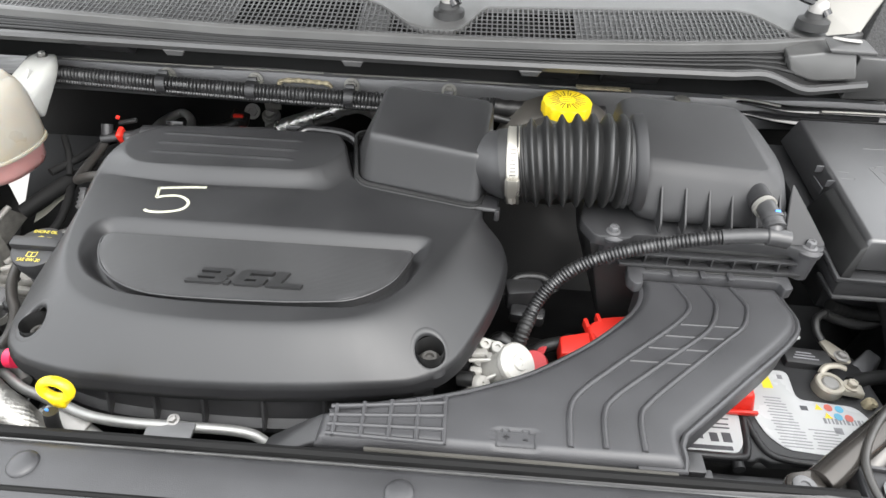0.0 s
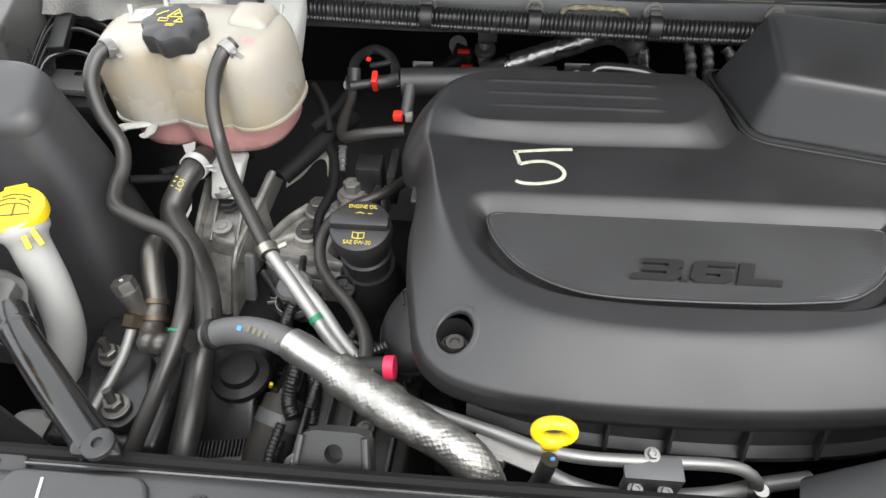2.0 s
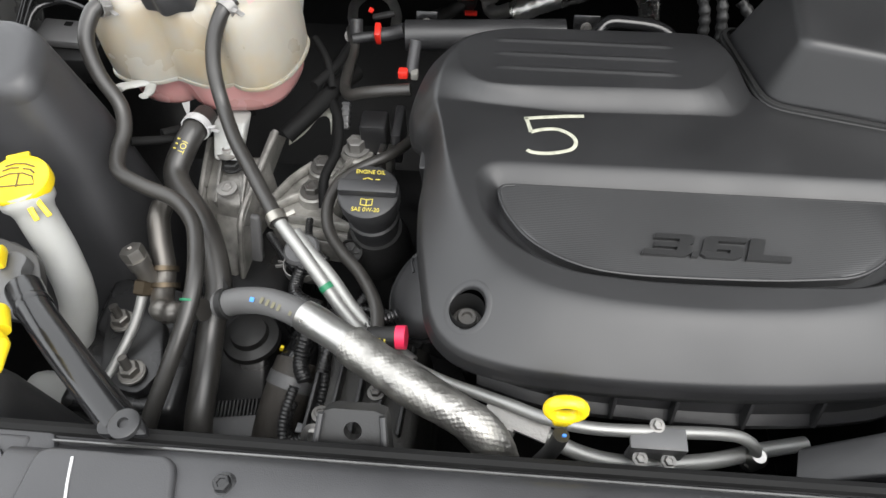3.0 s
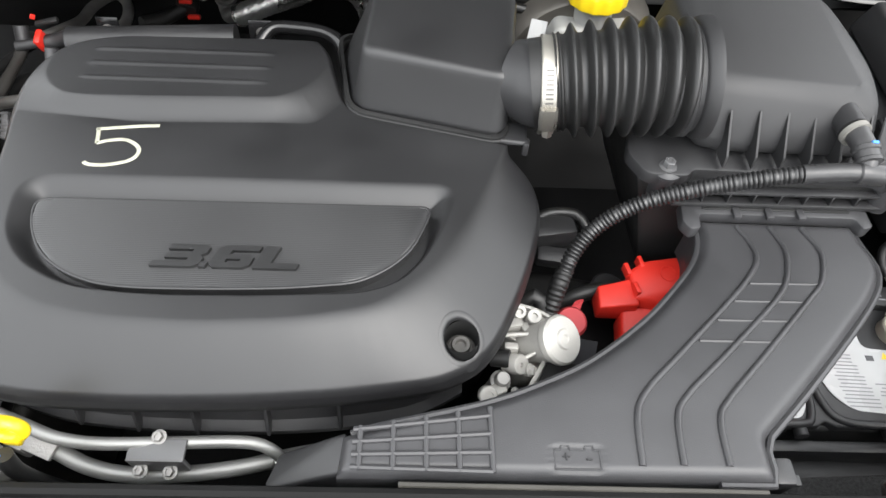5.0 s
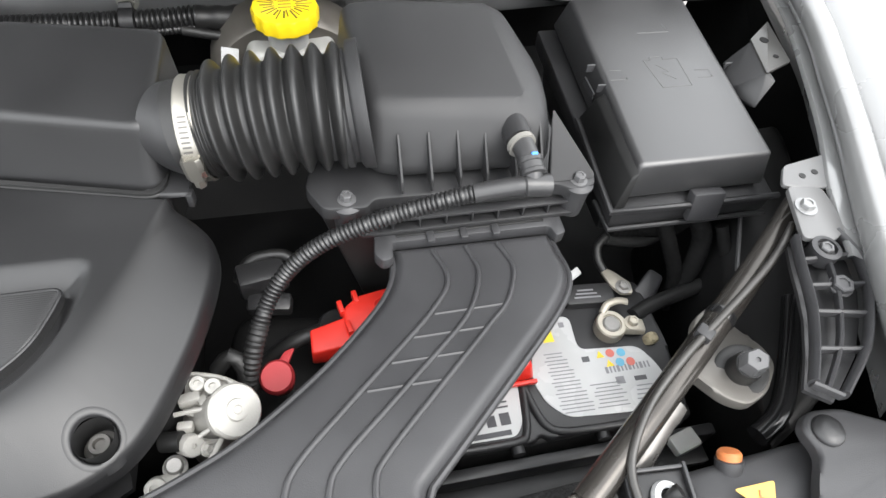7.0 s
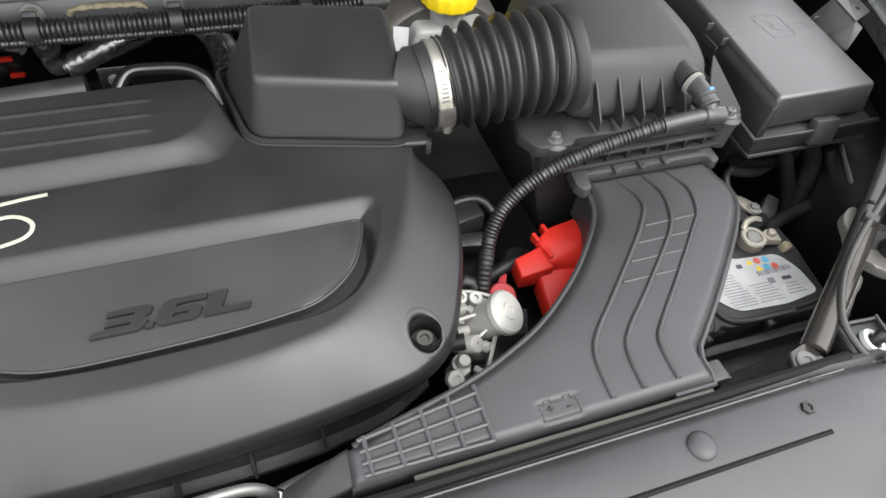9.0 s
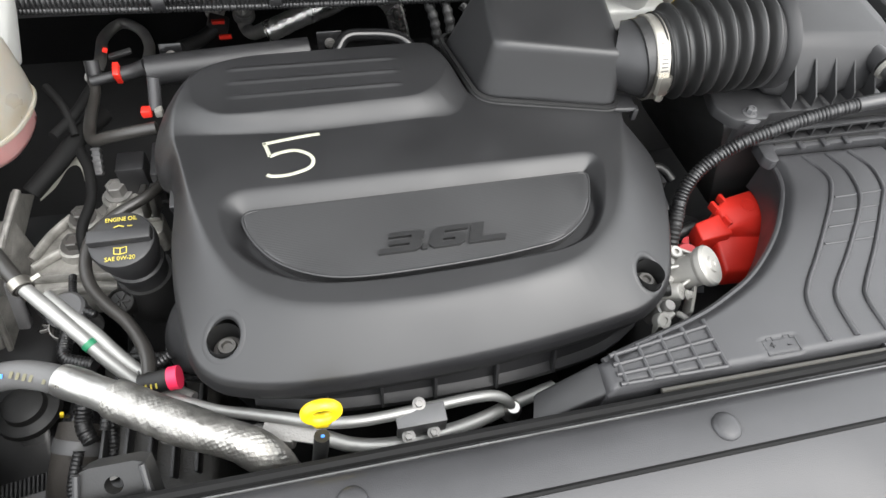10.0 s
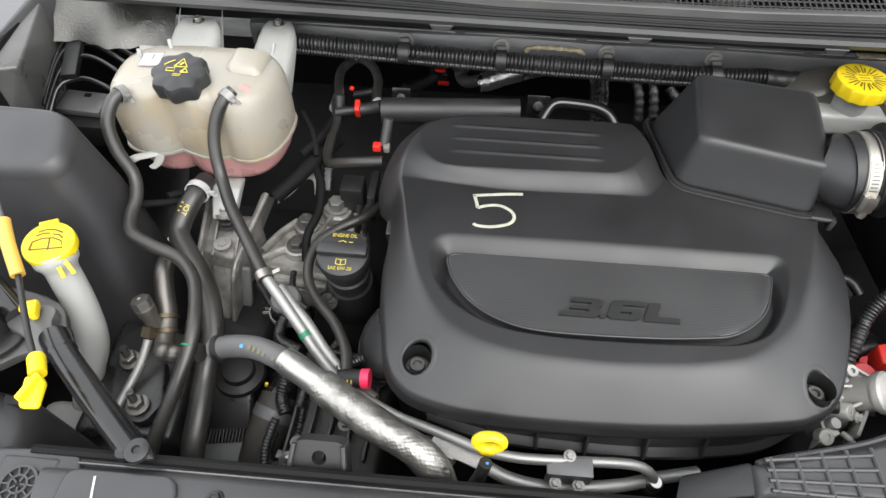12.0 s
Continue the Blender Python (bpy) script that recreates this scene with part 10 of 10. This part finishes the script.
        rows.append([Vector((a.x + k * (b.x - a.x), a.y + k * (b.y - a.y), z)) for k, z in ((0.0, 1.0605), (0.02, 1.063), (0.06, 1.065), (0.45, 1.066), (0.85, 1.066), (1.0, 1.066))])
    flange = bmesh.new()
    loft(flange, rows, cap=False, closed=False)
    part("inner_flange", flange, BODY_PAINT, wing, "silver painted inner flange", sharp=50)
    tab = part("mounting_tab", bm, material("pale_tab_paint", (0.14, 0.14, 0.14), 0.4, 0.2, grain=300, bump=0.05, vary=0.08), wing, "white painted tab with bolt")
    bolt("tab_bolt", 0.579, 0.490, 1.065, "painted bolt", wing, BODY_PAINT, size=0.0065, washer=0.010)
    for x, y in ((0.601, 0.528), (0.616, 0.531)):
        bm = bmesh.new()
        lathe(bm, [(0.001, 0.0), (0.0032, 0.0), (0.0032, 0.0006), (0.001, 0.0006)], at(x, y, 1.062), 16)
        part("tab_hole", bm, DARK, tab, "dark drilled hole")
    catch = thing("hinge_bracket", "grey perforated steel bracket on the wing", "bracket", (0.66, 0.70, 1.03))
    bm = bmesh.new()
    prism(bm, rounded([(0.703, 0.767), (0.663, 0.736), (0.650, 0.676), (0.690, 0.693)], 0.003), 1.057, 1.060, 0.0008)
    worn_grey = material("worn_grey_plate", (0.060, 0.059, 0.057), 0.42, 0.3, grain=400, bump=0.15, vary=0.2)
    plate_ = part("bracket_plate", bm, worn_grey, catch)
    bm = bmesh.new()
    hull(bm, [(0.664, 0.735, 1.058), (0.651, 0.677, 1.058), (0.660, 0.668, 1.054), (0.642, 0.735, 1.030), (0.622, 0.690, 1.028), (0.640, 0.655, 1.030), (0.645, 0.733, 1.027), (0.640, 0.660, 1.026)], 0.001, 1)
    part("bracket_leg", bm, PLASTIC, catch, "bent dark lower leg")
    # flat near-black discs paint the shade of open holes
    for x, y, r in ((0.678, 0.732, 0.0052), (0.676, 0.702, 0.0032)):
        bm = bmesh.new()
        lathe(bm, [(0.001, 0.0), (r, 0.0), (r, 0.0006), (0.001, 0.0006)], at(x, y, 1.060), 18)
        part("bracket_hole", bm, SEAL_AND_SHADE, plate_, "dark slot")
    for pts, r in (([(0.52, 0.575, 0.96), (0.54, 0.56, 0.92), (0.555, 0.545, 0.88), (0.55, 0.53, 0.84)], 0.010), ([(0.56, 0.57, 0.96), (0.575, 0.56, 0.93), (0.57, 0.545, 0.89), (0.555, 0.535, 0.85)], 0.012), ([(0.48, 0.595, 0.92), (0.52, 0.60, 0.905), (0.555, 0.585, 0.92), (0.565, 0.58, 0.96)], 0.009), ([(0.59, 0.56, 0.95), (0.60, 0.53, 0.91), (0.60, 0.50, 0.86)], 0.008)):
        w = thing("fuse_box_cable", "thick taped cable under the fuse box", "cable", pts[0], group="fuse box cables")
        bm = bmesh.new()
        tube(bm, pts, lambda s, q: r - 0.001 + 0.0003 * math.sin(s * 700), 12, 0.002)
        part("cable_run", bm, SEAL_AND_SHADE, w)
    strip = thing("edge_strip", "thin grey metal strip below the fuse box", "strip", (0.60, 0.54, 0.94))
    bm = bmesh.new()
    box(bm, (0.003, 0.084, 0.006), pose(0.602, 0.540, 0.947, 0, 0, -31), 0.001)
    part("strip_sheet", bm, GREY_METAL, strip)
    floor_ = thing("inner_wing_shelf", "dark painted inner wing shelf", "body panel", (0.62, 0.45, 0.8))
    bm = bmesh.new()
    hull(bm, [(0.54, 0.33, 0.93), (0.66, 0.40, 0.95), (0.74, 0.70, 0.96), (0.66, 0.70, 0.95), (0.56, 0.46, 0.92), (0.54, 0.33, 0.7), (0.75, 0.40, 0.7), (0.78, 0.72, 0.7), (0.62, 0.7, 0.7)], 0.01)
    part("shelf_sheet", bm, BAY_SHADE, floor_)
    bm = bmesh.new()
    tube(bm, [(0.505, 0.335, 0.955), (0.535, 0.352, 0.96), (0.57, 0.40, 0.965), (0.60, 0.45, 0.97)], 0.010, 12, 0.01)
    part("shelf_bead", bm, BLACK_STEEL, floor_)


build_right_corner()


# ---- wipers ----
def build_wipers():
    for x, y, z, pts in ((-0.033, 0.948, 1.137, [(-0.033, 0.948, 1.163), (-0.06, 0.972, 1.172), (-0.10, 1.01, 1.19), (-0.16, 1.06, 1.22), (-0.25, 1.11, 1.25)]), (0.513, 0.975, 1.142, [(0.513, 0.975, 1.168), (0.485, 0.992, 1.175), (0.45, 1.03, 1.195), (0.40, 1.08, 1.225), (0.32, 1.13, 1.26)])):
        wiper = thing("wiper_arm", "black wiper arm on a chrome spindle nut", "wiper", (x, y, z), group="wiper arms")
        bm = bmesh.new()
        lathe(bm, [(0.024, -0.008), (0.023, 0.004), (0.016, 0.008), (0.014, 0.016)], at(x, y, z), 32)
        part("spindle_boot", bm, RUBBER, wiper)
        bm = bmesh.new()
        lathe(bm, [(0.013, 0.014), (0.0135, 0.024), (0.011, 0.030), (0.006, 0.033), (0.001, 0.034)], at(x, y, z), 32)
        part("spindle_nut", bm, CAST, wiper, "domed chrome nut")
        bm = bmesh.new()
        tube(bm, [(x + 0.012, y - 0.010, z + 0.014), *pts], lambda s, w: 0.010 - 0.004 * s / w, 12, 0.01, flat=0.6)
        part("arm_blade", bm, BLACK_STEEL, wiper)
    pillar = thing("wing_corner_trim", "pale beige moulded corner trim beside the wiper", "trim", (0.6, 1.0, 1.15), kind="structure")
    bm = bmesh.new()
    hull(bm, [(0.528, 0.958, 1.126), (0.575, 0.955, 1.134), (0.602, 0.985, 1.160), (0.520, 0.99, 1.165), (0.53, 1.06, 1.205), (0.64, 1.06, 1.215), (0.625, 1.01, 1.185)], 0.004, 3)
    part("corner_skin", bm, PALE_TRIM, pillar)
    bm = bmesh.new()
    hull(bm, [(0.585, 0.950, 1.09), (0.80, 0.955, 1.09), (0.80, 1.00, 1.17), (0.612, 0.992, 1.155), (0.66, 1.08, 1.26), (0.85, 1.08, 1.28), (0.85, 1.15, 1.05), (0.60, 1.1, 1.05)], 0.003, 2)
    part("corner_foam", bm, FOAM, pillar, "black foam block")


build_wipers()
